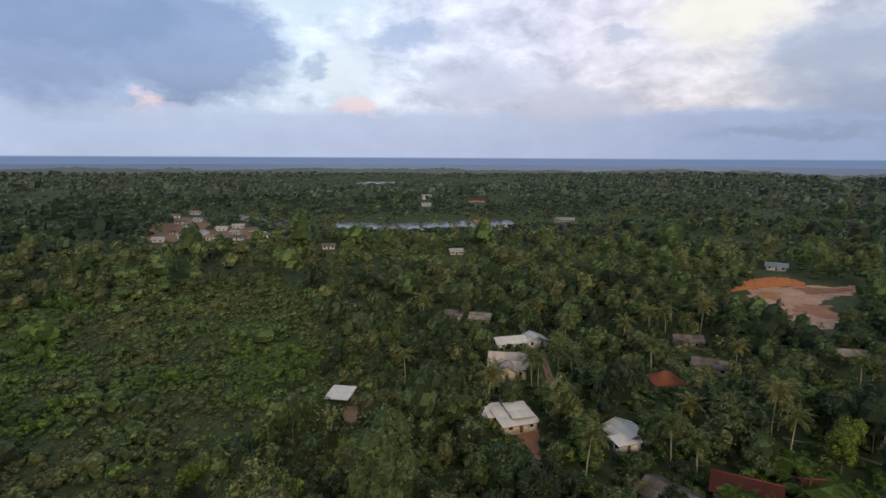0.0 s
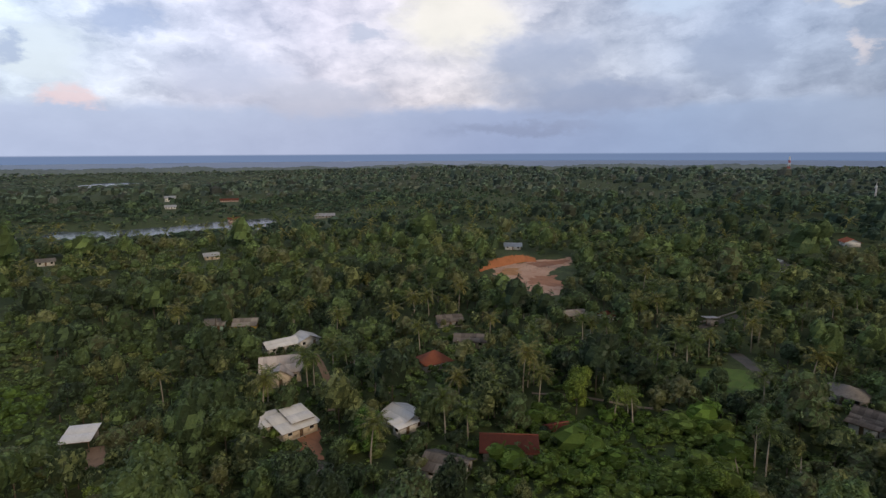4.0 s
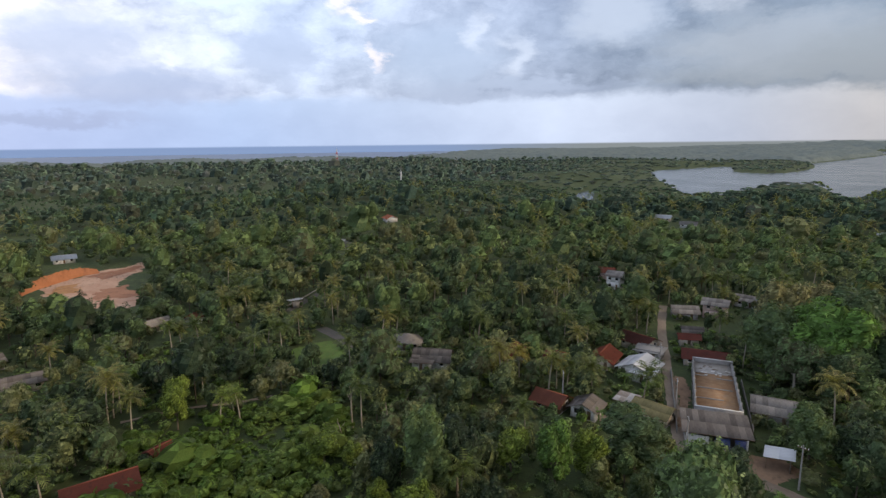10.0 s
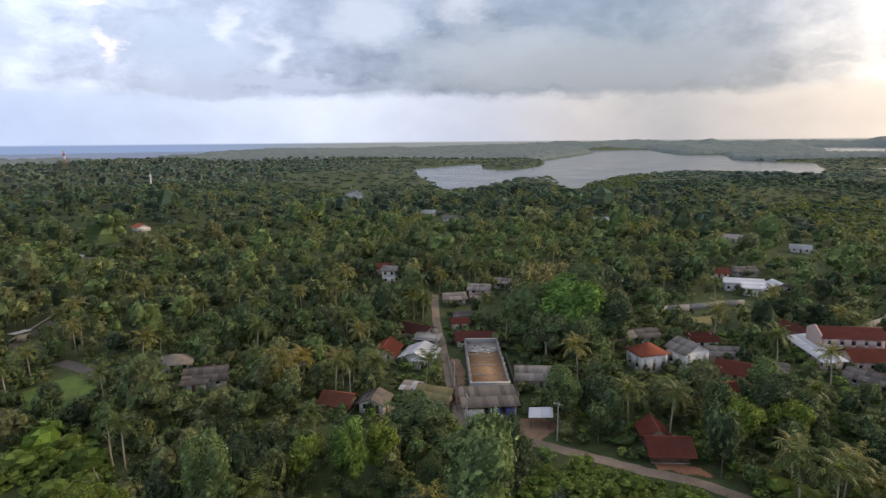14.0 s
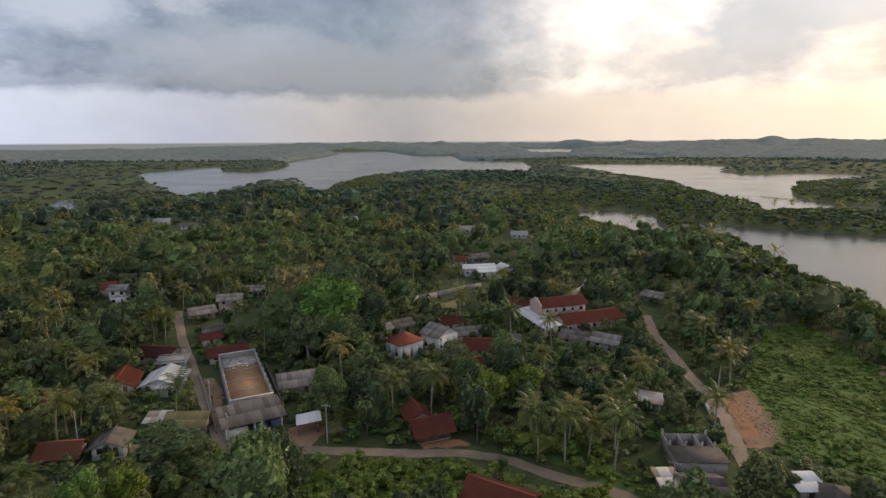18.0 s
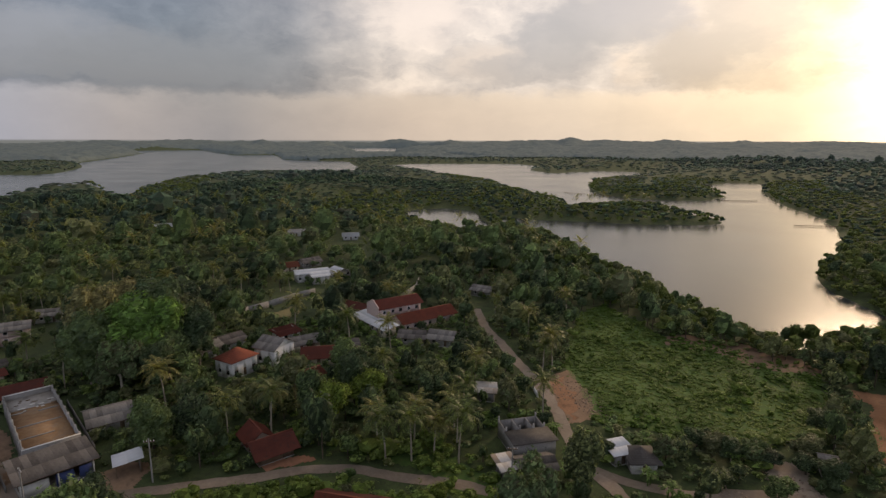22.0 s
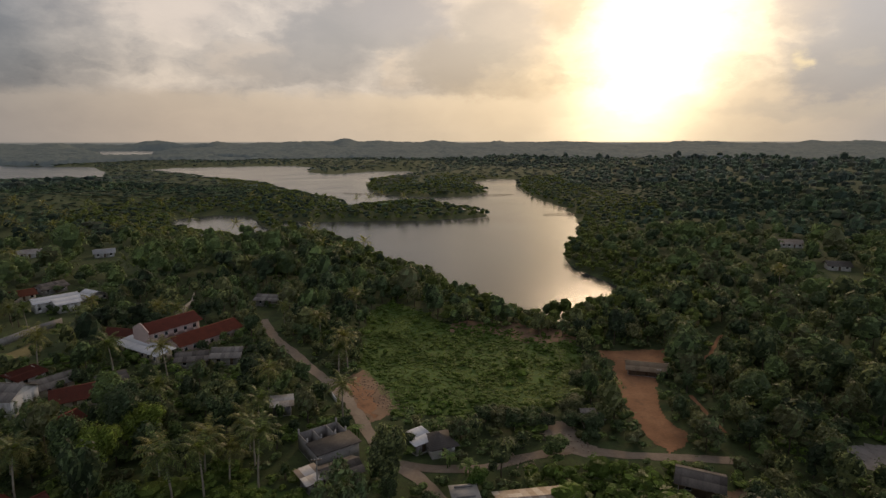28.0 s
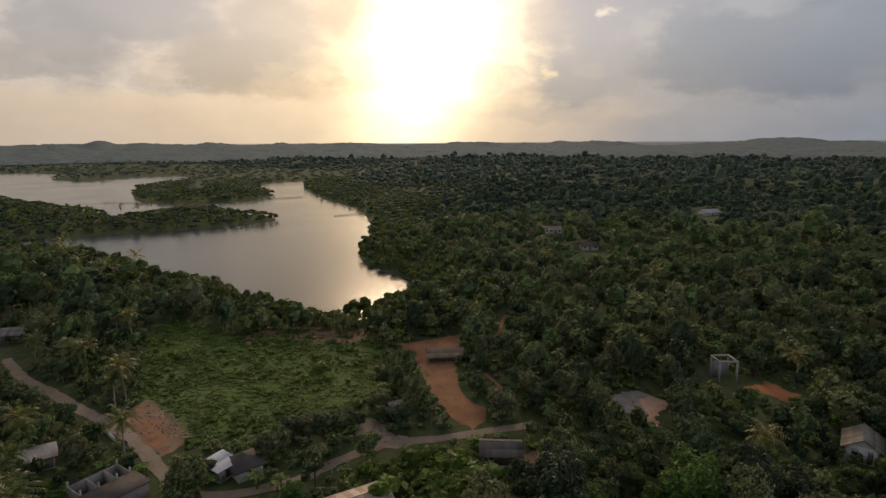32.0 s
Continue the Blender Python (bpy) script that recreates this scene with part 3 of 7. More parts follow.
TONGUES = [[(r * math.sin(radians(a)), r * math.cos(radians(a))) for r, a in rows] for rows in (
    ((3020, 108.7), (2960, 112.0), (2900, 116.0), (2900, 122.0), (3500, 122.0), (3420, 116.0), (3200, 112.5)),
    ((2140, 115.2), (2080, 118.0), (2040, 122.5), (2460, 123.0), (2380, 119.0), (2220, 116.5)),
    ((1760, 122.0), (1720, 124.5), (1900, 127.0), (1960, 124.0)))]


def inside(px, py, poly):
    r = np.zeros(px.shape, dtype=bool)
    for (x0, y0), (x1, y1) in zip(poly, np.roll(poly, -1, axis=0)):
        if y0 == y1:
            continue
        r ^= ((y0 > py) != (y1 > py)) & (px < (x1 - x0) * (py - y0) / (y1 - y0) + x0)
    return r


def edge_distance(px, py, poly, closed=True):
    d = np.full(px.shape, 1e9)
    ends = list(zip(poly, np.roll(poly, -1, axis=0)))
    for (x0, y0), (x1, y1) in ends if closed else ends[:-1]:
        ux, uy = x1 - x0, y1 - y0
        t = np.clip(((px - x0) * ux + (py - y0) * uy) / (ux * ux + uy * uy + 1e-9), 0, 1)
        d = np.minimum(d, np.hypot(px - x0 - t * ux, py - y0 - t * uy))
    return d


def ease(v, lo, hi):
    t = np.clip((v - lo) / (hi - lo), 0, 1)
    return t * t * (3 - 2 * t)


def ripple(px, py, size, seed=0):
    """Smooth noise from a few crossing waves, about -1 to 1."""
    r = np.random.RandomState(seed)
    out = np.zeros(px.shape)
    for k in range(7):
        a, ph, w = r.uniform(0, 2 * math.pi), r.uniform(0, 6.28), r.uniform(0.6, 1.7)
        out += np.sin((px * math.cos(a) + py * math.sin(a)) * 6.28 * w / size + ph)
    return out / 3.2


def shore(px, py):
    """How far a place lies from the water: above 0 on land, below 0 in the water."""
    wob = ripple(px, py, 37, 3) * 2.5 + ripple(px, py, 11, 4) * 1.0
    d = np.full(px.shape, 1e9)
    for poly in WATERS:
        e = edge_distance(px, py, poly)
        d = np.where(inside(px, py, poly), np.minimum(d, -e), np.minimum(d, e))
    for tongue in TONGUES:
        q = np.array(tongue)
        e = edge_distance(px, py, q)
        d = np.where(inside(px, py, q), np.maximum(d, e), np.where(d < 0, np.maximum(d, -e), d))
    r, head = np.hypot(px, py), np.degrees(np.arctan2(px, py))
    coast = 2350 + 180 * ripple(px, py, 1400, 9) + np.where(head > 60, ease(head, 60, 84) * 5000, 0) - 450 * np.exp(-((head - 34.5) / 0.9) ** 2)
    coast = np.where((head < -60) | (head > 84), 9000, coast)
    d = np.minimum(d, coast - r)
    return d + wob * np.minimum(1, r / 300)


def hills(px, py):
    r, head = np.hypot(px, py), np.degrees(np.arctan2(px, py)) % 360
    h = 13 * np.exp(-(((px - 541) / 130) ** 2 + ((py + 298) / 120) ** 2)) + 8 * np.exp(-(((px - 429) / 90) ** 2 + ((py + 425) / 50) ** 2)) * 0.4
    h += 9 * np.exp(-(((px - 406) / 90) ** 2 + ((py - 267) / 110) ** 2))
    h += ease(r, 320, 700) * np.clip(4 + 6 * ripple(px, py, 620, 5) + 3 * ripple(px, py, 230, 6), -1, 20)
    inland = ease(head, 84, 100) * (1 - ease(head, 300, 330))
    h += inland * ease(r, 2300, 4300) * np.clip(24 + 16 * ripple(px, py, 1500, 7) + 6 * ripple(px, py, 420, 8), 2, 60)
    for a, wide, top in ((113.3, 0.6, 22), (120.0, 1.6, 14), (126.4, 1.9, 44), (131.0, 1.5, 24), (135.5, 1.2, 18), (143.1, 0.8, 34), (147.0, 2.0, 18),
                         (152.5, 1.6, 40), (158.0, 1.1, 28), (165.0, 2.2, 22), (176.0, 3.0, 18), (190.0, 3.5, 20), (204.0, 3.0, 24)):
        h += 0.6 * top * np.exp(-(((head - a) / wide) ** 2) ** 1.5) * ease(r, 3000, 4200)
    return h * ease(r, 250, 420)


def land(px, py, d=None):
    px, py = np.asarray(px, dtype=float), np.asarray(py, dtype=float)
    d = shore(px, py) if d is None else d
    return np.where(d > 0, 4.0 * ease(d, 0, 16) + hills(px, py) * ease(d, 0, 120), np.maximum(-2.0, d * 0.2)) - 0.25 * (d < 1)


GROUND = 4.0


def make_ground():
    radii = np.concatenate([[0.01], np.geomspace(14, 4900, 150)])
    turns = 540
    a = np.arange(turns) * 2 * math.pi / turns
    px, py = radii[:, None] * np.sin(a), radii[:, None] * np.cos(a)
    pz = land(px, py)
    v = np.stack([px, py, pz], -1)
    i, j = np.meshgrid(np.arange(len(radii) - 1), np.arange(turns), indexing="ij")
    k = (j + 1) % turns
    f = np.stack([i * turns + j, (i + 1) * turns + j, (i + 1) * turns + k, i * turns + k], -1).reshape(-1, 4)[:, ::-1]
    ob = new("ground", mesh_of("ground", v, f, undergrowth, smooth=True))
    tagged(ob, "dark undergrowth soil with patches of green", "ground", kind="structure")
    n = 96
    ring = [(4920 * math.sin(2 * math.pi * q / n), 4920 * math.cos(2 * math.pi * q / n), 0) for q in range(n)]
    me = bpy.data.meshes.new("water")
    me.from_pydata(ring, [], [tuple(range(n))[::-1]])
    me.materials.append(water)
    tagged(new("water", me), "calm grey lagoon and sea water reflecting the evening sky", "water", kind="structure")


make_ground()


def make_sea():
    """The open sea beyond the coast, ruffled by wind."""
    radii, heads = np.geomspace(1500, 4915, 30), np.radians(np.linspace(-75, 90, 70))
    px, py = radii[:, None] * np.sin(heads), radii[:, None] * np.cos(heads)
    v = np.stack([px, py, np.full(px.shape, 0.12)], -1)
    i, j = np.meshgrid(np.arange(29), np.arange(69), indexing="ij")
    f = np.stack([i * 70 + j, (i + 1) * 70 + j, (i + 1) * 70 + j + 1, i * 70 + j + 1], -1).reshape(-1, 4)[:, ::-1]
    inland = shore(px, py)
    west = (inside(px, py, WATERS[2]) | (edge_distance(px, py, WATERS[2]) < 60)).ravel()
    f = f[~west[f].any(1)]
    tagged(new("sea", mesh_of("sea", v, f, sea_water)), "wind-ruffled blue-grey open sea", "water", kind="structure")


make_sea()

CLEAR = []      # outlines that stay free of trees
FIELDS = []     # outlines with low plants only


def patch(name, outline, material, label, lift=0.05, cell=0.45, rough_edge=1.2, clear=True):
    """A piece of bare or grassed ground with an uneven edge, just above the ground sheet."""
    poly = np.array(outline, dtype=float)
    lo, hi = poly.min(0) - 2, poly.max(0) + 2
    xs, ys = np.arange(lo[0], hi[0], cell), np.arange(lo[1], hi[1], cell)
    px, py = np.meshgrid(xs, ys, indexing="ij")
    d = np.where(inside(px, py, poly), 1, -1) * edge_distance(px, py, poly) + rough_edge * (0.7 * ripple(px, py, 13, 11) + 0.3 * ripple(px, py, 4, 13))
    ok = d > 0
    idx = np.arange(px.size).reshape(px.shape)
    cells = ok[:-1, :-1] & ok[1:, :-1] & ok[1:, 1:] & ok[:-1, 1:]
    f = np.stack([idx[:-1, :-1], idx[1:, :-1], idx[1:, 1:], idx[:-1, 1:]], -1)[cells]
    z = land(px, py) + lift + 0.03 * ripple(px, py, 5, 12) + 0.03
    ob = new(name, mesh_of(name, np.stack([px, py, z], -1), f, material, smooth=True))
    tagged(ob, label, "ground", kind="structure")
    if clear:
        CLEAR.append(poly)
    return ob


def road(name, line, width, material, label, lift=0.09):
    """A road that follows a line, with slightly uneven edges and a low crown."""
    pts, out = np.array(line, dtype=float), []
    for a, b, c, d in zip(np.vstack([2 * pts[:1] - pts[1:2], pts[:-2]]), pts[:-1], pts[1:], np.vstack([pts[2:], 2 * pts[-1:] - pts[-2:-1]])):
        for t in np.linspace(0, 1, max(2, int(np.hypot(*(c - b)) / 1.5)), endpoint=False):
            out.append(0.5 * (2 * b + (c - a) * t + (2 * a - 5 * b + 4 * c - d) * t * t + (3 * b - a - 3 * c + d) * t ** 3))
    out = np.array(out + [pts[-1]])
    g = np.gradient(out, axis=0)
    side = np.stack([-g[:, 1], g[:, 0]], -1) / np.hypot(*g.T)[:, None]
    rows = []
    for k, u in enumerate((-1, -0.5, 0, 0.5, 1)):
        q = out + side * (width / 2 * u + (0.18 * ripple(out[:, 0], out[:, 1], 6, 20 + k) if abs(u) == 1 else 0)[:, None] if abs(u) == 1 else width / 2 * u)
        rows.append(np.column_stack([q, land(q[:, 0], q[:, 1]) + lift + 0.05 * (1 - abs(u))]))
    v = np.stack(rows, 1).reshape(-1, 3)
    i, k = np.meshgrid(np.arange(len(out) - 1), np.arange(4), indexing="ij")
    f = np.stack([i * 5 + k, (i + 1) * 5 + k, (i + 1) * 5 + k + 1, i * 5 + k + 1], -1).reshape(-1, 4)[:, ::-1]
    ob = new(name, mesh_of(name, v, f, material, smooth=True))
    tagged(ob, label, "road", kind="structure")
    CLEAR.append(np.vstack([out + side * (width / 2 + 0.8), (out - side * (width / 2 + 0.8))[::-1]]))
    return ob


road("road", [(119.1, 25.1), (118.9, 16.0), (114.6, 8.0), (110.3, -1.0), (105.0, -10.0), (100.6, -19.0), (95.2, -28.9), (91.9, -36.9), (85.5, -44.8), (79.2, -48.6), (70.9, -55.3), (63.7, -59.1), (54.3, -63.8)],
     2.9, lane_dirt, "narrow dusty village road")
road("lane", [(111.4, 4.0), (129.8, 6.5), (145.1, 8.1), (165.6, 10.6), (189.4, 12.9), (217.5, 14.2)], 2.7, lane_dirt, "narrow pale concrete lane between houses")
road("track", [(41.9, -70.4), (50.7, -75.9), (57.7, -78.2), (64.6, -82.6), (71.4, -88.0), (79.3, -94.4), (90.2, -101.1), (103.1, -107.8), (115.1, -114.5), (128.1, -121.2), (145.1, -133.4)], 2.9, lane_dirt,
     "curving dusty track past the dirt lot")
road("shore_road", [(58.7, -78.2), (50.6, -79.5), (41.2, -84.7), (35.7, -91.6), (28.2, -98.4), (17.9, -101.5), (7.4, -105.7), (-2.1, -109.4)], 2.6, lane_dirt, "pale dirt track towards the red clearing")
road("hill_road", [(158.0, 140.1), (166.0, 141.3), (176.7, 143.2), (195.7, 147.2)], 3.2, asphalt, "grey asphalt road among palms")
road("bend_road", [(147.0, 116.6), (142.6, 107.3), (137.2, 96.1), (132.8, 85.9)], 4.2, asphalt, "grey asphalt road bending round a lawn")
road("footpath", [(75.4, 117.8), (81.5, 113.6), (87.5, 108.3), (93.4, 101.0), (99.4, 95.8)], 1.2, lane_dirt, "narrow pale footpath through the plantation")
road("house_path", [(30.8, 170.1), (30.7, 159.7), (29.6, 145.1), (29.6, 137.9), (26.5, 128.7)], 2.0, brown_soil, "brown earth path between houses")
patch("quarry_floor", [(143.0, 263.1), (163.6, 268.7), (180.4, 272.5), (200.6, 269.7), (190.8, 256.2), (172.4, 246.6), (160.7, 234.0), (153.4, 212.3), (143.3, 200.5), (133.2, 199.1), (135.4, 214.6), (133.7, 223.7), (137.0, 244.1)],
      pale_soil, "pale pinkish bare earth of a cleared quarry", rough_edge=2.6)
patch("quarry_red_soil", [(142.4, 226.3), (153.8, 235.8), (163.6, 233.2), (153.4, 212.3), (145.5, 213.9)], red_soil, "reddish patch of scraped earth", 0.10, rough_edge=2.2)
patch("quarry_far_soil", [(167.3, 266.3), (184.5, 265.9), (195.9, 264.9), (183.9, 254.9), (166.5, 253.6)], red_soil, "reddish strip of scraped earth at the quarry's end", 0.10, rough_edge=2.4)
patch("quarry_sand", [(139.0, 246.0), (149.0, 258.0), (158.0, 256.0), (146.0, 238.0)], ochre_soil, "sandy yellowish patch on the quarry floor", 0.14, rough_edge=2.4)
patch("dirt_lot", [(89.1, -102.0), (89.6, -113.4), (78.7, -107.8), (68.0, -97.1), (70.4, -88.9), (80.3, -94.5)], brown_soil, "brown cleared lot with rubble")
patch("dirt_lot_bare", [(87.1, -102.0), (86.8, -107.1), (75.0, -98.4), (71.3, -91.0), (79.2, -95.5)], clay_soil, "reddish scraped strip of earth", 0.10, rough_edge=2.0)
patch("red_clearing", [(37.8, -154.1), (28.2, -161.2), (18.2, -166.2), (15.8, -150.2), (21.3, -145.1), (18.1, -142.8), (15.6, -129.1), (13.0, -121.4), (8.8, -115.5), (7.8, -110.0), (10.9, -105.4), (14.1, -108.3), (17.7, -112.6), (21.6, -121.8), (26.8, -132.9), (31.0, -149.5)],
      clay_soil, "red earth clearing on the way to the lagoon", rough_edge=1.0)
road("bank_path", [(9.3, -135.9), (6.6, -130.1), (4.1, -124.2), (1.3, -119.7)], 1.1, clay_soil, "narrow reddish path through low scrub")
road("scrub_path", [(8.4, -159.7), (6.1, -170.3), (5.1, -181.3), (3.8, -187.7)], 1.0, clay_soil, "narrow reddish path into the woods")
patch("yard_track", [(36.9, -107.0), (32.6, -112.0), (29.0, -102.6), (23.9, -102.3), (22.1, -98.1), (29.4, -95.4), (34.3, -98.7)], lane_dirt, "trodden pale yard beside a hut")
patch("gravel_yard", [(-17.5, -124.3), (-28.3, -129.1), (-32.0, -123.7), (-28.3, -114.5), (-22.2, -116.8)], gravel, "grey gravel yard")
patch("sand_edge", [(-28.0, -126.0), (-33.1, -123.7), (-29.0, -110.3), (-24.9, -110.5), (-26.4, -117.7)], pale_soil, "sandy edge of a yard", 0.10)
patch("house_yard", [(17.2, 121.6), (21.8, 121.5), (20.2, 107.2), (14.6, 107.3)], red_soil, "red earth yard below a house")
patch("shed_yard", [(-28.0, 133.3), (-15.6, 132.1), (-15.6, 121.8), (-25.9, 122.9)], brown_soil, "brown earth yard round an open shed")
patch("front_yard", [(108.6, -5.2), (115.1, -7.3), (117.0, -13.6), (111.0, -16.6), (105.4, -12.0), (105.6, -8.0)], brown_soil, "brown yard beside a shop")
patch("roadside_yard", [(99.8, -30.6), (96.5, -40.2), (92.6, -41.8), (95.6, -31.5)], red_soil, "reddish swept yard before a house", rough_edge=0.8)
patch("school_yard", [(185.3, -72.0), (192.1, -83.6), (182.9, -83.2), (175.1, -70.6)], olive_sheet, "dry yellow playing ground")
patch("orange_bank", [(-52.6, -133.4), (-61.3, -137.3), (-67.0, -129.6), (-60.4, -125.7)], orange_soil, "orange earth heap beside a building frame")
patch("path_bank", [(-3.2, -93.9), (2.1, -92.0), (2.8, -96.2), (-2.5, -99.0)], brown_soil, "trodden brown earth beside a shed")
patch("clearing_lawn", [(127.4, 113.8), (138.5, 105.3), (127.8, 91.1), (114.8, 101.6)], lawn, "short green lawn in a clearing")
patch("roadside_lawn", [(91.0, -6.5), (96.6, -19.9), (87.8, -36.8), (77.5, -43.5), (69.1, -49.2), (63.4, -41.9), (83.1, -2.2)], lawn, "green weedy plot beside the road", clear=False)
patch("plot_lawn", [(57.1, -48.7), (74.9, -54.5), (93.5, -45.1), (97.9, -37.1), (93.3, -49.1), (82.7, -60.9), (64.4, -64.2)], lawn, "shaded green plot below palms", clear=False)
patch("marsh_lawn", [(103.7, -131.9), (118.4, -159.8), (117.6, -171.2), (103.5, -167.7), (87.0, -157.2), (72.9, -162.9), (55.6, -160.8), (45.0, -164.1), (38.3, -147.4), (32.1, -127.1), (36.4, -115.8), (46.4, -103.5), (57.4, -100.5), (67.3, -93.8), (78.6, -105.0), (90.5, -113.1)], lawn, "bright green marsh grass", clear=False)
patch("scrub_soil", [(88.2, -155.9), (79.5, -169.2), (59.4, -171.4), (44.5, -167.6), (43.2, -160.3), (53.6, -155.0), (68.1, -152.0)], brown_soil, "brown bare scrub at the edge of the marsh", 0.12, rough_edge=2.5, clear=False)
FIELDS += [np.array(p, dtype=float) for p in (
    [(103.7, -131.9), (118.4, -159.8), (117.6, -171.2), (103.5, -167.7), (87.0, -157.2), (72.9, -162.9), (55.6, -160.8), (45.0, -164.1), (38.3, -147.4), (32.1, -127.1), (36.4, -115.8), (46.4, -103.5), (57.4, -100.5), (67.3, -93.8), (78.6, -105.0), (90.5, -113.1)],
    [(-185.0, 212.2), (-149.5, 273.8), (-90.8, 292.6), (-48.3, 213.5), (-33.2, 152.0), (-51.5, 112.8), (-82.1, 84.4), (-134.4, 111.4)],
    [(67.2, 107.7), (80.0, 103.0), (103.0, 83.0), (98.0, 72.0), (79.0, 59.0), (66.4, 62.8), (44.6, 82.6)], [(91.0, -6.5), (96.6, -19.9), (87.8, -36.8), (77.5, -43.5), (69.1, -49.2), (63.4, -41.9), (83.1, -2.2)],
    [(57.1, -48.7), (74.9, -54.5), (93.5, -45.1), (97.9, -37.1), (93.3, -49.1), (82.7, -60.9), (64.4, -64.2)], [(19.3, -76.5), (35.0, -85.4), (24.3, -95.2), (5.8, -98.4), (2.6, -83.9)])]


def quarry_bank():
    """The cut face at the quarry's far edge: a rough, leaning bank."""
    rnd = random.Random(4)
    line = [(129.5, 253.9), (140.2, 260.9), (149.3, 264.0), (159.2, 267.4), (168.0, 269.8), (174.0, 266.5)]
    v, f = [], []
    n = 60
    for i in range(n):
        t = i / (n - 1) * (len(line) - 1)
        k = min(int(t), len(line) - 2)
        x, y = (line[k][j] + (line[k + 1][j] - line[k][j]) * (t - k) for j in (0, 1))
        top = 4.2 * math.sin(math.pi * (0.05 + 0.9 * i / (n - 1))) ** 0.6 + rnd.uniform(-0.35, 0.35)
        for q in range(6):
            u = q / 5
            v.append((x + u * 2.6 + rnd.uniform(-0.35, 0.35), y + u * 4.6 + rnd.uniform(-0.35, 0.35), GROUND + top * u ** 0.8 - 0.1 + rnd.uniform(-0.2, 0.2) * u))
    for i in range(n - 1):
        for q in range(5):
            f.append((i * 6 + q, (i + 1) * 6 + q, (i + 1) * 6 + q + 1, i * 6 + q + 1))
    ob = new("quarry_bank", mesh_of("quarry_bank", v, f, orange_soil))
    tagged(ob, "raw orange cut bank above the quarry floor", "earth bank", kind="structure")

    CLEAR.append(np.array(line + [(x + 2.6, y + 5.0) for x, y in line[::-1]]))
    floor = np.array([(129.5, 253.9), (149.3, 266.0), (174.0, 270.5), (200.6, 269.7), (190.8, 256.2), (160.7, 234.0), (143.3, 200.5), (133.2, 199.1), (133.7, 223.7)])
    for k in (0.975, 0.95, 0.925):
        CLEAR.append(floor * k)


quarry_bank()

# ---- buildings ----
HOUSES, OUTLINES = [], []


def side_wall(length, height, openings, thick=0.16):
    """Boxes of a wall along x with openings (from, to, sill, head), its outer face at y = 0."""
    rows, at = [], 0.0
    for a, b, lo, hi in sorted(openings):
        rows.append((at, 0, 0, a, thick, height))
        if lo > 0:
            rows.append((a, 0, 0, b, thick, lo))
        rows.append((a, 0, hi, b, thick, height))
        at = b
    rows.append((at, 0, 0, length, thick, height))
    return [r for r in rows if r[3] - r[0] > 0.01 and r[5] - r[2] > 0.01]


def window(parent, a, b, lo, hi, at, rnd):
    """A window or a door in an opening: its frame, and a pane or a leaf set back."""
    t = 0.07
    if lo < 0.05:
        part("door", boxes("door", [(a + 0.02, 0.05, 0.01, b - 0.02, 0.1, hi - 0.03)], timber), parent, "brown timber door", at)
        return
    frame_part = part("window", boxes("window_frame", [(a, -0.03, lo, b, 0.08, lo + t), (a, -0.03, hi - t, b, 0.08, hi), (a, -0.03, lo + t, a + t, 0.08, hi - t),
                                                       (b - t, -0.03, lo + t, b, 0.08, hi - t)],
                                      white_paint if rnd.random() < 0.5 else timber), parent, "", at)
    part("pane", boxes("pane", [(a + t, 0.02, lo + t, b - t, 0.05, hi - t)], glass), frame_part, "dark window pane")


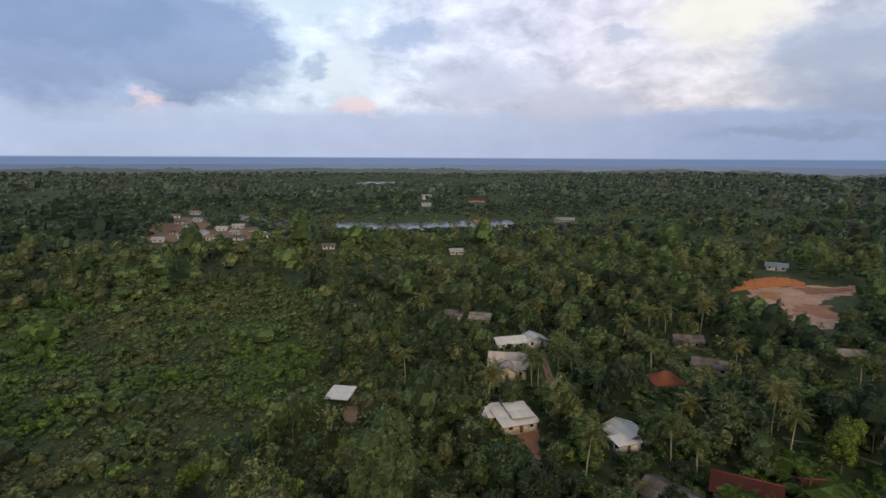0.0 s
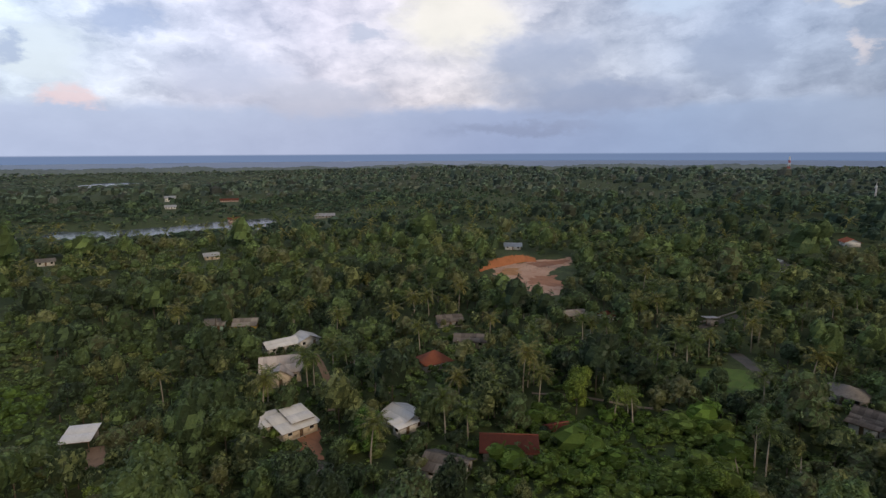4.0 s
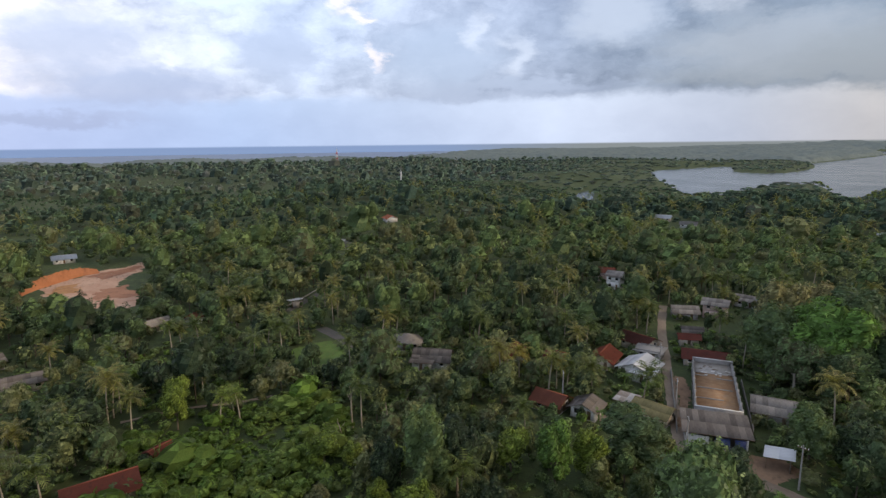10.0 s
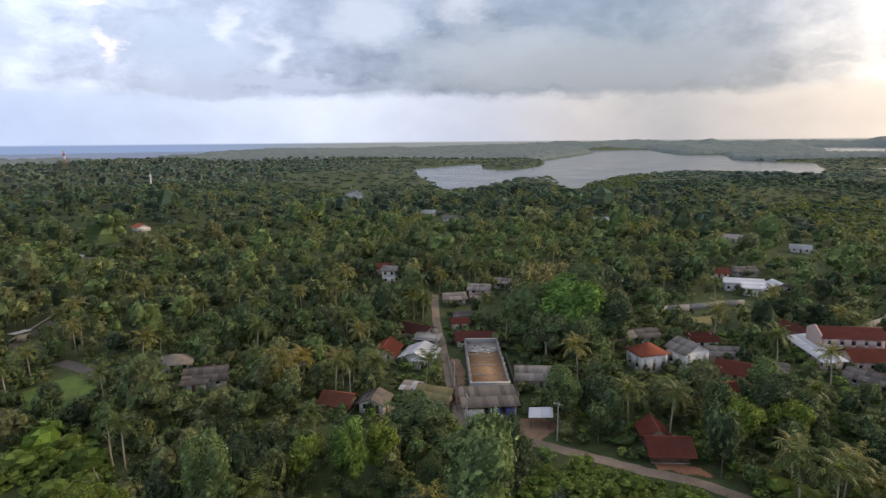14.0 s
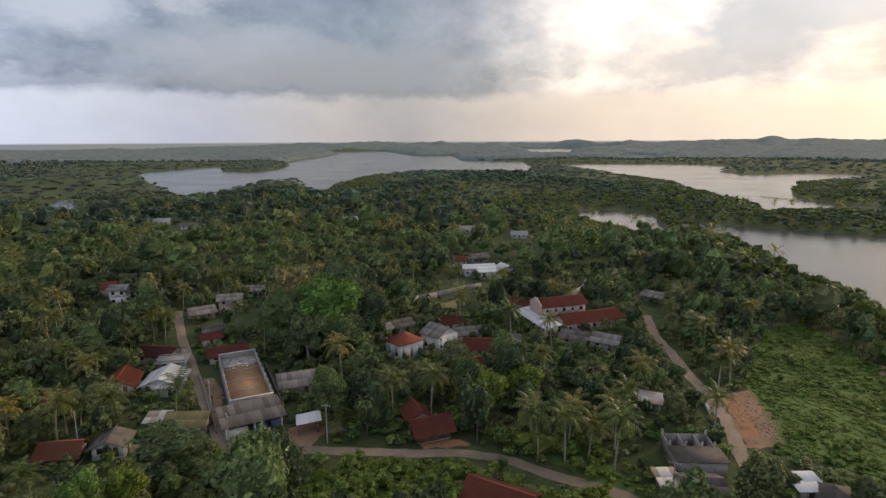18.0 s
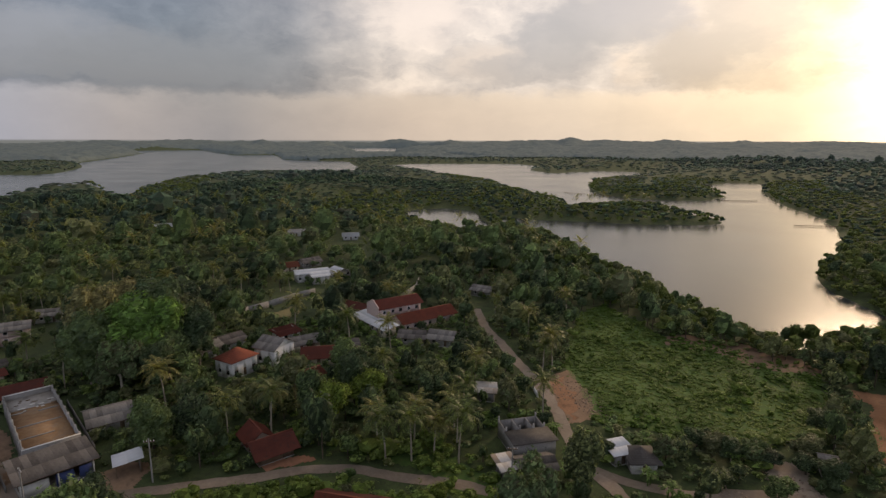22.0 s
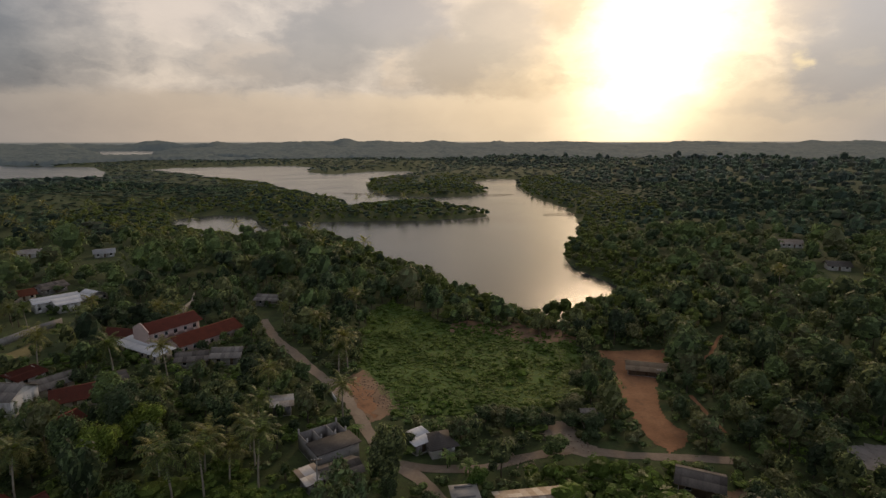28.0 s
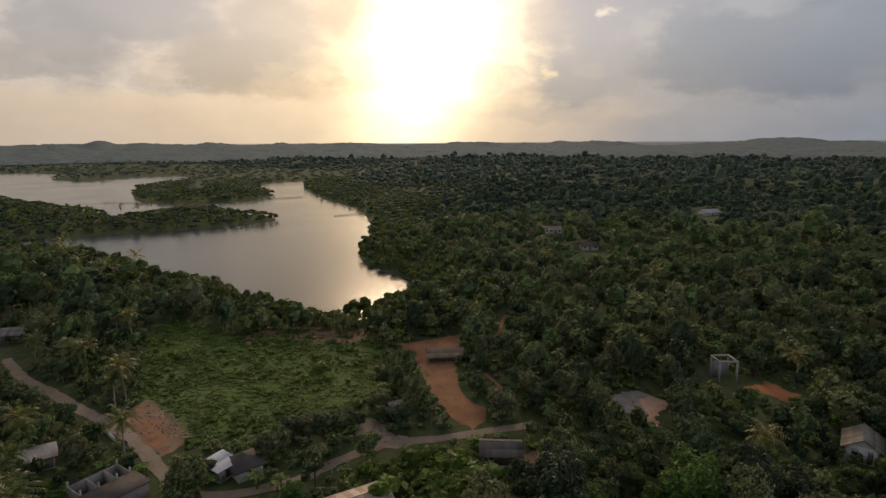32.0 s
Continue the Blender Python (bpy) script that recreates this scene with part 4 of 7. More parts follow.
def slope_roof(house, w, d, z, rise, over, material, style, along, rnd, label, far=False):
    """A gable, lean-to or hip roof; sheets are pieces of their own, tiles lie in courses."""
    lx, ly = (w, d) if along == "w" else (d, w)         # the ridge runs along local x
    turn = Matrix.Identity(4) if along == "w" else pose(0, 0, 0, 0, 0, 90)
    hx, hy = lx / 2 + over, ly / 2 + over
    drop = rise * over / max(ly / 2, 0.1)
    tiles = far or material in (red_tile, orange_tile, brown_tile, sunlit_tile)
    if style == "hip":
        rx = max(hx - hy, 0.3)
        v, f = [], []
        for k in range(8):                                # courses, each a ring that steps up and in
            for u, up in ((k / 8, 0.09), ((k + 1) / 8, 0.02)):
                ax, ay, az = hx + (rx - hx) * u, max(hy * (1 - u), 0.02), z - drop + (rise + drop) * u
                v += [(-ax, -ay, az + up), (ax, -ay, az + up), (ax, ay, az + up), (-ax, ay, az + up)]
        for k in range(15):
            f += [(4 * k + i, 4 * k + (i + 1) % 4, 4 * k + 4 + (i + 1) % 4, 4 * k + 4 + i) for i in range(4)]
        f.append((0, 3, 2, 1))
        roof = part("roof", mesh_of("roof", v, f, material), house, label, turn)
        part("ridge_cap", boxes("ridge_cap", [(-rx, -0.14, z + rise - 0.06, rx, 0.14, z + rise + 0.08)], material), roof)
        return roof
    sides = (1,) if style == "lean" else (1, -1)
    run = 2 * hy if style == "lean" else hy
    full = rise if style == "lean" else rise + drop
    slope = math.atan2(full, run)
    length = math.hypot(full, run)
    low = z if style == "lean" else z - drop
    if tiles:
        n = max(6, int(length / 0.42))                    # courses step up the slope like a saw
        line = []
        for k in range(n):
            for u, up in ((k / n, 0.09), ((k + 1) / n, 0.03)):
                line.append((-hy + run * u, low + full * u + up + rnd.uniform(-0.01, 0.01)))
        if style != "lean":
            line += [(-y, zz) for y, zz in line[::-1]]
        under = [(y, zz - 0.16) for y, zz in (line[0], line[len(line) // 2], line[-1])]
        m = len(line)
        v = [(sx * hx, y, zz) for sx in (-1, 1) for y, zz in line + under]
        f = [(i, i + m + 3, i + m + 4, i + 1) for i in range(m - 1)]
        f += [(m + i, m + i + 1, 2 * m + 3 + i + 1, 2 * m + 3 + i) for i in range(2)]
        f += [(0, m, 2 * m + 3, m + 3), (m - 1, 2 * m + 2, 2 * m + 5, m + 2)]
        half = m // 2
        for o in (0, m + 3):
            f += [(o + i, o + i + 1, o + m + 1, o + m) for i in range(half)] + [(o + i, o + i + 1, o + m + 2, o + m + 1) for i in range(half, m - 1)]
        roof = part("roof", mesh_of("roof", v, f, material), house, label, turn)
    else:
        q = []
        for s in sides:
            q.append((np.array([(-hx + 0.08, s * -hy, low - 0.1), (hx - 0.08, s * -hy, low - 0.1), (hx - 0.08, s * (run - hy), low + full - 0.1), (-hx + 0.08, s * (run - hy), low + full - 0.1),
                                (-hx + 0.08, s * -hy, low - 0.03), (hx - 0.08, s * -hy, low - 0.03), (hx - 0.08, s * (run - hy), low + full - 0.03), (-hx + 0.08, s * (run - hy), low + full - 0.03)]),
                      BOX_FACES))
        v, f = joined(q)
        roof = part("roof", mesh_of("roof_deck", v, f, timber), house, label, turn)
        nx, ny = max(3, round(2 * hx / 1.15)), 2 if length > 2.6 else 1
        sx, sy = 2 * hx / nx, length / ny
        ribs = 3
        v, f = [], []
        for k in range(ribs * 2 + 1):                      # one corrugated sheet, shared by all
            x, up = sx * 1.03 * k / (ribs * 2), 0.05 if k % 2 else 0.0
            v += [(x, 0, up + 0.02), (x, sy * 1.04, up + 0.02), (x, 0, up - 0.02), (x, sy * 1.04, up - 0.02)]
        for k in range(ribs * 2):
            a, b = 4 * k, 4 * k + 4
            f += [(a, b, b + 1, a + 1), (a + 2, a + 3, b + 3, b + 2), (a, a + 2, b + 2, b)]
        sheet = mesh_of("roof_sheet", v, f, material)
        for s in sides:
            for i in range(nx):
                for j in range(ny):
                    m = pose(0, 0, 0, 0, 0, 0 if s > 0 else 180) @ Matrix.Translation((-hx + i * sx, -hy, low)) @ pose(0, 0, 0, math.degrees(slope)) \
                        @ Matrix.Translation((0, j * sy, 0.02 + 0.03 * j + rnd.uniform(-0.008, 0.012))) @ pose(0, 0, 0, rnd.uniform(-0.2, 0.2), 0, rnd.uniform(-0.4, 0.4))
                    part("roof_sheet", sheet, roof, "", m)
    if style != "lean":
        part("ridge_cap", boxes("ridge_cap", [(-hx, -0.2, z + rise + 0.02, hx, 0.2, z + rise + 0.1)], material), roof)
    return roof


def house(x, y, w, d, turn, roof=asbestos, walls=white_wall, style="gable", along="w", eave=2.4, rise=None, over=0.85, storeys=1, label="", category="house",
          name="house", seed=0, ground=GROUND, group="village houses", open_front=False, clear=True, far=False):
    """A house with walls that have openings, windows, doors, gables and a roof, turned by degrees about its centre."""
    rnd = random.Random(seed * 977 + int(x * 10) * 31 + int(y * 10))
    ob = thing(name, pose(x, y, ground, 0, 0, turn), label, category, group)
    high = eave * storeys
    across = d if along == "w" else w
    rise = rise or (across / 2 * 0.42 if style != "lean" else across * 0.16)
    part("plinth", boxes("plinth", [(-w / 2 - 0.12, -d / 2 - 0.12, -0.6, w / 2 + 0.12, d / 2 + 0.12, 0.12)], concrete), ob, "grey cement plinth")
    for s, (length, depth) in enumerate(((w, d), (d, w), (w, d), (d, w))):
        at = pose(0, 0, 0.12, 0, 0, 90 * s) @ Matrix.Translation((-length / 2, -depth / 2, 0))
        inset = 0.0 if s % 2 == 0 else 0.16
        holes = []
        n = max(1, int(length / 2.6))
        for level in range(storeys):
            for k in range(n):
                mid = length * (k + 0.5) / n + rnd.uniform(-0.15, 0.15)
                lift = level * eave
                if level == 0 and k == n // 2 and s % 2 == 0:
                    holes.append((mid - 0.45, mid + 0.45, 0.0, 2.05))
                elif length > 2 and not (far and s % 2):
                    holes.append((mid - 0.55, mid + 0.55, lift + 0.95, lift + 2.1))
        columns = {}
        for h in holes:
            columns.setdefault(round(h[0], 3), []).append(h)
        if open_front and s == 0:
            rows = [(inset, 0, 0, inset + 0.25, 0.2, high), (length - 0.25, 0, 0, length, 0.2, high), (length / 2 - 0.12, 0, 0, length / 2 + 0.12, 0.2, high)]
            part("pillar", boxes("pillar", rows, walls), ob, "", at)
            continue
        if storeys == 1:
            rows = side_wall(length - 2 * inset, high, [(a - inset, b - inset, lo, hi) for a, b, lo, hi in holes])
        else:
            rows = []
            for level in range(storeys):
                own = [(a - inset, b - inset, lo - level * eave, hi - level * eave) for a, b, lo, hi in holes if level * eave <= lo < (level + 1) * eave]
                rows += [(p, q, r + level * eave, t, u, v + level * eave) for p, q, r, t, u, v in side_wall(length - 2 * inset, eave, own)]
        part("wall", boxes("wall", [(p + inset, q, r, t + inset, u, v) for p, q, r, t, u, v in rows], walls), ob, "", at)
        for a, b, lo, hi in holes:
            window(ob, a, b, lo, hi, at, rnd)
    top = high + 0.12
    if style == "gable":
        hw, hd = (w / 2, d / 2) if along == "w" else (d / 2, w / 2)
        g = Matrix.Identity(4) if along == "w" else pose(0, 0, 0, 0, 0, 90)
        for s in (-1, 1):
            q = [(s * hw, -hd, top), (s * hw, hd, top), (s * hw, 0, top + rise), (s * (hw - 0.16), -hd, top), (s * (hw - 0.16), hd, top), (s * (hw - 0.16), 0, top + rise)]
            me = bpy.data.meshes.new("gable")
            me.from_pydata(q, [], [(0, 1, 2), (5, 4, 3), (0, 3, 4, 1), (1, 4, 5, 2), (2, 5, 3, 0)])
            me.materials.append(walls)
            part("gable", me, ob, "", g)
    if style == "flat":
        deck = part("roof", boxes("roof", [(-w / 2 - over, -d / 2 - over, top, w / 2 + over, d / 2 + over, top + 0.16)], roof), ob)
        for s in (-1, 1):
            y0, y1 = sorted((s * d / 2, s * (d / 2 - 0.12)))
            part("parapet", boxes("parapet", [(-w / 2, y0, top + 0.16, w / 2, y1, top + 0.5)], walls), deck)
    elif style == "lean":
        hd = d / 2
        for s in (-1, 1):
            q = [(s * w / 2, -hd, top), (s * w / 2, hd, top), (s * w / 2, hd, top + rise), (s * (w / 2 - 0.15), -hd, top), (s * (w / 2 - 0.15), hd, top), (s * (w / 2 - 0.15), hd, top + rise)]
            me = bpy.data.meshes.new("gable")
            me.from_pydata(q, [], [(0, 1, 2), (5, 4, 3), (0, 3, 4, 1), (1, 4, 5, 2), (2, 5, 3, 0)])
            me.materials.append(walls)
            part("gable", me, ob)
        slope_roof(ob, w, d, top, rise, over, roof, style, along, rnd, "", far)
    elif style != "none":
        slope_roof(ob, w, d, top + 0.06, rise, over, roof, style, along, rnd, "", far)
    if clear:
        c, s = math.cos(radians(turn)), math.sin(radians(turn))
        m = 0.9
        CLEAR.append(np.array([(x + a * (w / 2 + m) * c - b * (d / 2 + m) * s, y + a * (w / 2 + m) * s + b * (d / 2 + m) * c) for a, b in ((-1, -1), (1, -1), (1, 1), (-1, 1))]))
    if clear:
        OUTLINES.append(CLEAR[-1])
    HOUSES.append((x, y, max(w, d)))
    return ob


def porch(x, y, w, d, turn, roof, label, high=2.6, rise=0.5, seed=1):
    """An open shed: posts, beams and a lean-to roof."""
    rnd = random.Random(seed)
    ob = thing("open_shed", pose(x, y, GROUND, 0, 0, turn), label, "shed")
    for a in (-1, 1):
        for b in (-1, 1):
            part("post", boxes("post", [(a * (w / 2 - 0.15) - 0.07, b * (d / 2 - 0.15) - 0.07, -0.3, a * (w / 2 - 0.15) + 0.07, b * (d / 2 - 0.15) + 0.07, high + (rise if b > 0 else 0))], timber), ob)
    part("back_wall", boxes("back_wall", [(-w / 2 + 0.1, d / 2 - 0.25, 0, w / 2 - 0.1, d / 2 - 0.1, high * 0.9)], block), ob)
    slope_roof(ob, w, d, high, rise, 0.4, roof, "lean", "w", rnd, "")
    c, s = math.cos(radians(turn)), math.sin(radians(turn))
    CLEAR.append(np.array([(x + a * (w / 2 + 1) * c - b * (d / 2 + 1) * s, y + a * (w / 2 + 1) * s + b * (d / 2 + 1) * c) for a, b in ((-1, -1), (1, -1), (1, 1), (-1, 1))]))
    OUTLINES.append(CLEAR[-1])
    return ob


# houses below the first part of the flight
porch(-25.4, 134.4, 5.4, 6.4, -10, white_sheet, "open shed with a white sheet roof on timber posts")
house(16.6, 122.6, 8.0, 7.0, 18, white_sheet, cream_wall, style="lean", eave=2.1, rise=0.9, label="low house with a stepped white sheet roof", over=0.7)
house(17.6, 123.8, 3.8, 5.2, 16, white_sheet, cream_wall, style="lean", eave=3.0, rise=0.7, label="raised middle roof of a white roofed house")
house(11.6, 125.0, 4.2, 4.6, 14, white_sheet, cream_wall, style="lean", eave=2.3, rise=0.6, label="side wing with a weathered white sheet roof")
house(18.9, 155.3, 10, 8.5, -8, pale_sheet, cream_wall, label="large house with pale grey gabled roof and cream walls", rise=2.6, eave=3.4)
house(17.9, 150.2, 5.0, 3.6, -8, pale_sheet, cream_wall, along="d", label="front wing of a house under a pale grey gable", rise=1.6, eave=3.2)
house(21.6, 177.7, 9, 5.5, 15, white_sheet, white_wall, label="long white roofed house among trees")
house(29.9, 179.7, 7, 5.5, 15, white_sheet, white_wall, label="white roofed house wing beside a larger house", along="d")
house(14.2, 205.4, 6.8, 6.5, -15, asbestos, yellow_wall, label="small yellow house with a grey roof")
house(4.6, 209.8, 6, 5.5, -20, asbestos, green_wall, label="small mint green house with a grey roof")
house(40.1, 115.9, 7.0, 7.0, 18, white_sheet, white_wall, along="d", label="bungalow with a bright white sheet gable roof", rise=1.3, eave=2.2, over=0.8)
house(38.7, 111.7, 4.6, 2.4, 18, white_sheet, white_wall, style="lean", label="low lean-to below a white roofed bungalow", eave=2.3)
house(59.9, 145.4, 7.6, 6.5, 6, orange_tile, white_wall, style="hip", label="small house with a bright red hipped tile roof", rise=2.2)
house(77.9, 157.2, 9.2, 6, -30, dark_sheet, cream_wall, label="long grey roofed house with pale walls")
house(80.5, 180.1, 8, 6, -12, dark_sheet, concrete, label="grey roofed house half hidden by trees")
house(54.9, 94.6, 10.2, 6.2, -28, red_tile, cream_wall, label="long house with a weathered red tile roof", rise=1.7)
house(40.4, 92.8, 7.6, 6.4, -50, dark_sheet, concrete, label="house with a dark grey weathered sheet roof")
house(67.9, 95.9, 3.4, 3.2, -3, red_tile, timber, label="small hut with a dull red tile roof")
house(16.7, 99.2, 3.6, 6, -3, dark_sheet, block, along="d", label="narrow dark roofed outhouse below a red yard")
house(124.6, 167.0, 7.5, 5.5, -11, asbestos, cream_wall, label="pale roofed house beside the quarry")
house(134.8, 160.6, 5, 4.4, 20, orange_tile, white_wall, label="small red roofed house near the quarry")
porch(164.4, 140.9, 4.2, 3.6, 155, white_sheet, "roadside kiosk with a white lean-to roof")
house(142.8, 81.7, 8.6, 7, -74, asbestos, concrete, style="hip", label="house with a faded grey hipped roof beside the bend")
house(133.2, 68.6, 9.2, 7, -76, dark_sheet, white_wall, along="w", label="white house with a grey gable roof and verandah posts", rise=1.9)
house(128.9, 69.7, 5.0, 3.0, -76, dark_sheet, white_wall, style="lean", label="verandah wing under a low grey roof", eave=2.4)
house(274.0, 192.3, 13, 8, -106, dark_sheet, white_wall, label="long grey roofed building among distant trees")
house(283.0, 201.9, 7, 6, -100, white_sheet, white_wall, label="white roofed house among distant trees")
house(238.3, 34.3, 5.5, 6, -101, asbestos, white_wall, storeys=2, label="two-storey white house on the rise", eave=2.9)
house(251.1, 40.2, 6.5, 6, -90, red_tile, pink_wall, label="pink walled house with a red tile roof", eave=4.2)
# the lane and the roofless hall
house(143.7, 47.9, 5.6, 8.5, -71, red_tile, white_wall, along="d", label="house with a dark red tile roof behind palms", rise=1.7)
house(151.3, 25.3, 6.2, 8, -98, red_tile, cream_wall, along="d", label="house with a red tile gable and cream verandah", rise=1.9)
house(147.1, 37.6, 4, 4.5, -98, red_tile, yellow_wall, label="small house with yellow walls under a red roof")
house(169.1, 18.1, 9, 6.5, -120, brown_tile, cream_wall, label="house with a dark red tile roof behind the lane")
house(148.4, 15.7, 8.2, 8.4, -105, white_sheet, white_wall, along="d", label="bright white house with a white sheet roof", rise=1.6)
house(143.7, 14.3, 4.4, 3.2, -105, white_sheet, white_wall, style="lean", label="front porch of the white roofed house", eave=2.3)
house(161.3, 14.3, 6.5, 5.2, -100, concrete, concrete, style="flat", label="grey flat roofed outbuilding")
house(119.9, 32.2, 6.4, 5.4, -105, orange_tile, timber, label="small house with an orange tile roof", rise=1.4)
house(119.7, 24.1, 5.6, 5.0, -100, dark_sheet, white_wall, along="d", label="small house with a dark sheet gable roof")
house(123.3, 10.3, 7.4, 5.4, -112, olive_sheet, cream_wall, label="house with a mossy yellowish sheet roof", rise=1.3)
house(126.0, 16.3, 3.4, 2.8, -105, tin_sheet, block, style="lean", label="small tin roofed shed")
house(161.7, 0.1, 10.5, 4.6, -88, brown_tile, cream_wall, label="long house with a dark red tile roof", rise=1.4)
house(206.0, 6.8, 7.5, 7, -77, asbestos, lilac_wall, label="lilac walled house with a grey gable roof")
house(210.3, -3.1, 7.2, 6.4, -100, asbestos, pink_wall, storeys=2, label="two-storey pink walled house with a grey roof")
house(184.1, 3.9, 5, 4.2, -80, dark_sheet, cream_wall, label="small house beside the lane")
house(176.9, 4.6, 5, 3.6, -80, brown_tile, cream_wall, label="low brown roofed house beside the lane")
house(229.2, -14.0, 7, 6.5, -110, asbestos, white_wall, label="small white house with a grey roof on the slope")
house(134.9, -13.6, 7.6, 8.4, -93, asbestos, concrete, label="house with a pale grey gable roof beside the hall", rise=1.6)
porch(112.8, -12.5, 4.0, 4.2, 172, white_sheet, "small shed with a white sheet roof beside the road", 2.5, 0.4)
# the cluster round the school
house(164.6, -50.3, 7.5, 6.4, -80, dark_sheet, white_wall, label="white house with a blue-grey gable roof")
house(162.3, -43.1, 6.6, 6, -75, asbestos, white_wall, label="grey roofed house beside a white house")
house(144.6, -45.2, 8.0, 6.6, -72, red_tile, white_wall, style="hip", label="white house with a red hipped tile roof", rise=2.0, eave=4.6, over=0.6)
house(146.4, -56.6, 8.2, 6.8, -66, asbestos, white_wall, along="d", label="white house with a blue-grey cross gable roof", rise=2.0, eave=4.6, over=0.6)
house(159.9, -66.5, 6.6, 5, -84, brown_tile, white_wall, style="lean", label="low white building with a brown roof")
house(149.7, -67.1, 7.6, 6, -96, asbestos, cream_wall, label="cream house with a pale grey roof")
house(137.5, -65.6, 8.4, 6, -120, brown_tile, cream_wall, label="house with a dark red tile roof below the school", rise=1.7)
house(126.6, -56.5, 5.6, 4.4, -81, brown_tile, cream_wall, label="small house with a dull red roof among trees")
house(139.2, -75.4, 5.4, 4.5, -110, dark_sheet, cream_wall, label="small grey roofed annex")
house(100.6, -34.9, 6.8, 5.4, -92, brown_tile, timber, label="house with a dark red tile roof beside the road", rise=1.6, eave=2.2, over=1.1)
house(106.0, -34.2, 4.4, 5.0, -92, brown_tile, cream_wall, label="rear wing under a dark red tile roof", rise=1.7, along="d")
house(73.9, -36.5, 10.5, 6.4, -144, red_tile, cream_wall, label="house with a weathered red tile roof below the road", rise=1.6, eave=2.3)
house(223.6, -108.7, 13.5, 6.5, -105, white_sheet, white_wall, label="long hall with a bright white sheet roof", rise=1.1, eave=3.6)
house(216.8, -109.4, 7, 5.5, -105, white_sheet, white_wall, style="lean", label="white roofed front wing of the long hall", eave=3.0)
house(221.2, -121.1, 8, 6.5, -89, white_sheet, concrete, along="d", label="grey-white roofed building beside the long hall")
house(246.8, -108.8, 8, 6.5, -100, orange_tile, cream_wall, label="red roofed house behind the long hall")
house(249.6, -121.4, 9, 7, -89, dark_sheet, concrete, label="grey roofed house behind the long hall")
school = house(153.0, -102.8, 7.4, 15.5, 174, brown_tile, pink_wall, along="d", storeys=2, eave=3.2, rise=1.7, label="two-storey pink school block with a red tile roof", name="school", category="school", group="school blocks")
end = [(-4.0, 0.0), (4.0, 0.0), (4.0, 6.9), (0.5, 8.7), (-0.5, 8.7), (-4.0, 6.9)]
me = bpy.data.meshes.new("gable_wall")
me.from_pydata([(x, -8.65, z) for x, z in end] + [(x, -8.3, z) for x, z in end], [], [tuple(range(6)), tuple(range(11, 5, -1))] + [(i, i + 6, (i + 1) % 6 + 6, (i + 1) % 6) for i in range(6)])
me.materials.append(pink_wall)
part("gable_wall", me, school, "tall plastered end wall above the roof")
house(143.6, -107.7, 6.8, 20.5, 176, red_tile, pink_wall, along="d", eave=3.3, rise=1.8, label="long pink school block with a red tile roof", name="school", category="school", group="school blocks")
house(150.8, -92.6, 20, 4.4, 176, white_sheet, cream_wall, style="lean", eave=2.6, label="long hall with a white tin lean-to roof")
house(168.1, -98.2, 12, 6, -165, brown_tile, cream_wall, label="red tile roofed block behind the school")
house(132.8, -94.7, 7, 6, -140, dark_sheet, concrete, label="grey roofed house below the school")
house(126.4, -101.1, 7, 6.6, -148, asbestos, concrete, label="house with a rusty grey roof below the school")
house(157.2, -148.7, 7.5, 6, -164, asbestos, concrete, label="grey roofed hut near the water")
house(91.0, -84.2, 3.8, 3.4, -140, tin_sheet, block, style="lean", label="shack with rusty tin sheets beside the track")
# the end of the flight
house(62.9, -68.7, 5.8, 4.6, -118, dark_sheet, block, label="low house with a dark sheet roof beside the track", rise=0.9, eave=2.5)
house(66.3, -64.7, 2.4, 3.4, -112, tin_sheet, block, style="lean", label="small tin roofed store", eave=2.2)
house(55.7, -84.7, 3.6, 3.4, -113, white_sheet, concrete, style="lean", label="small annex with a new white sheet roof", eave=2.4)
house(51.9, -86.2, 4.6, 5.4, -132, dark_sheet, white_wall, along="d", label="small white house with a dark hipped roof", style="hip", rise=1.3)
house(28.7, -75.6, 11, 6, -144, tin_sheet, block, label="long building with a rusty striped tin roof", rise=0.9)
house(27.6, -110.8, 3.4, 3.8, -154, asbestos, timber, label="small timber hut with a grey sheet roof", eave=2.5, rise=0.8)
house(20.9, -144.9, 9, 4.2, -168, thatch, timber, label="long low shed with a pale brown thatched roof", eave=1.9, rise=1.1)
house(5.0, -95.3, 6.6, 5, -178, dark_sheet, timber, label="dark roofed shed behind trees", eave=2.4)
house(-63.8, -103.0, 5.2, 6.4, 150, asbestos, white_wall, along="d", label="white house with a grey gable roof", rise=1.6, eave=3.2)
house(39.8, -72.4, 3.2, 3, -144, concrete, block, style="flat", label="small grey block outhouse behind the tin roof")


FAR_HOUSES = []


def distant_house(x, y, w, d, turn, roof, walls, label, storeys=1):
    FAR_HOUSES.append((x, y, max(w, d)))
    house(x, y, w, d, turn, roof, walls, storeys=storeys, label=label, ground=float(land(np.array([x]), np.array([y]))[0]), group="distant houses", clear=True, far=True)


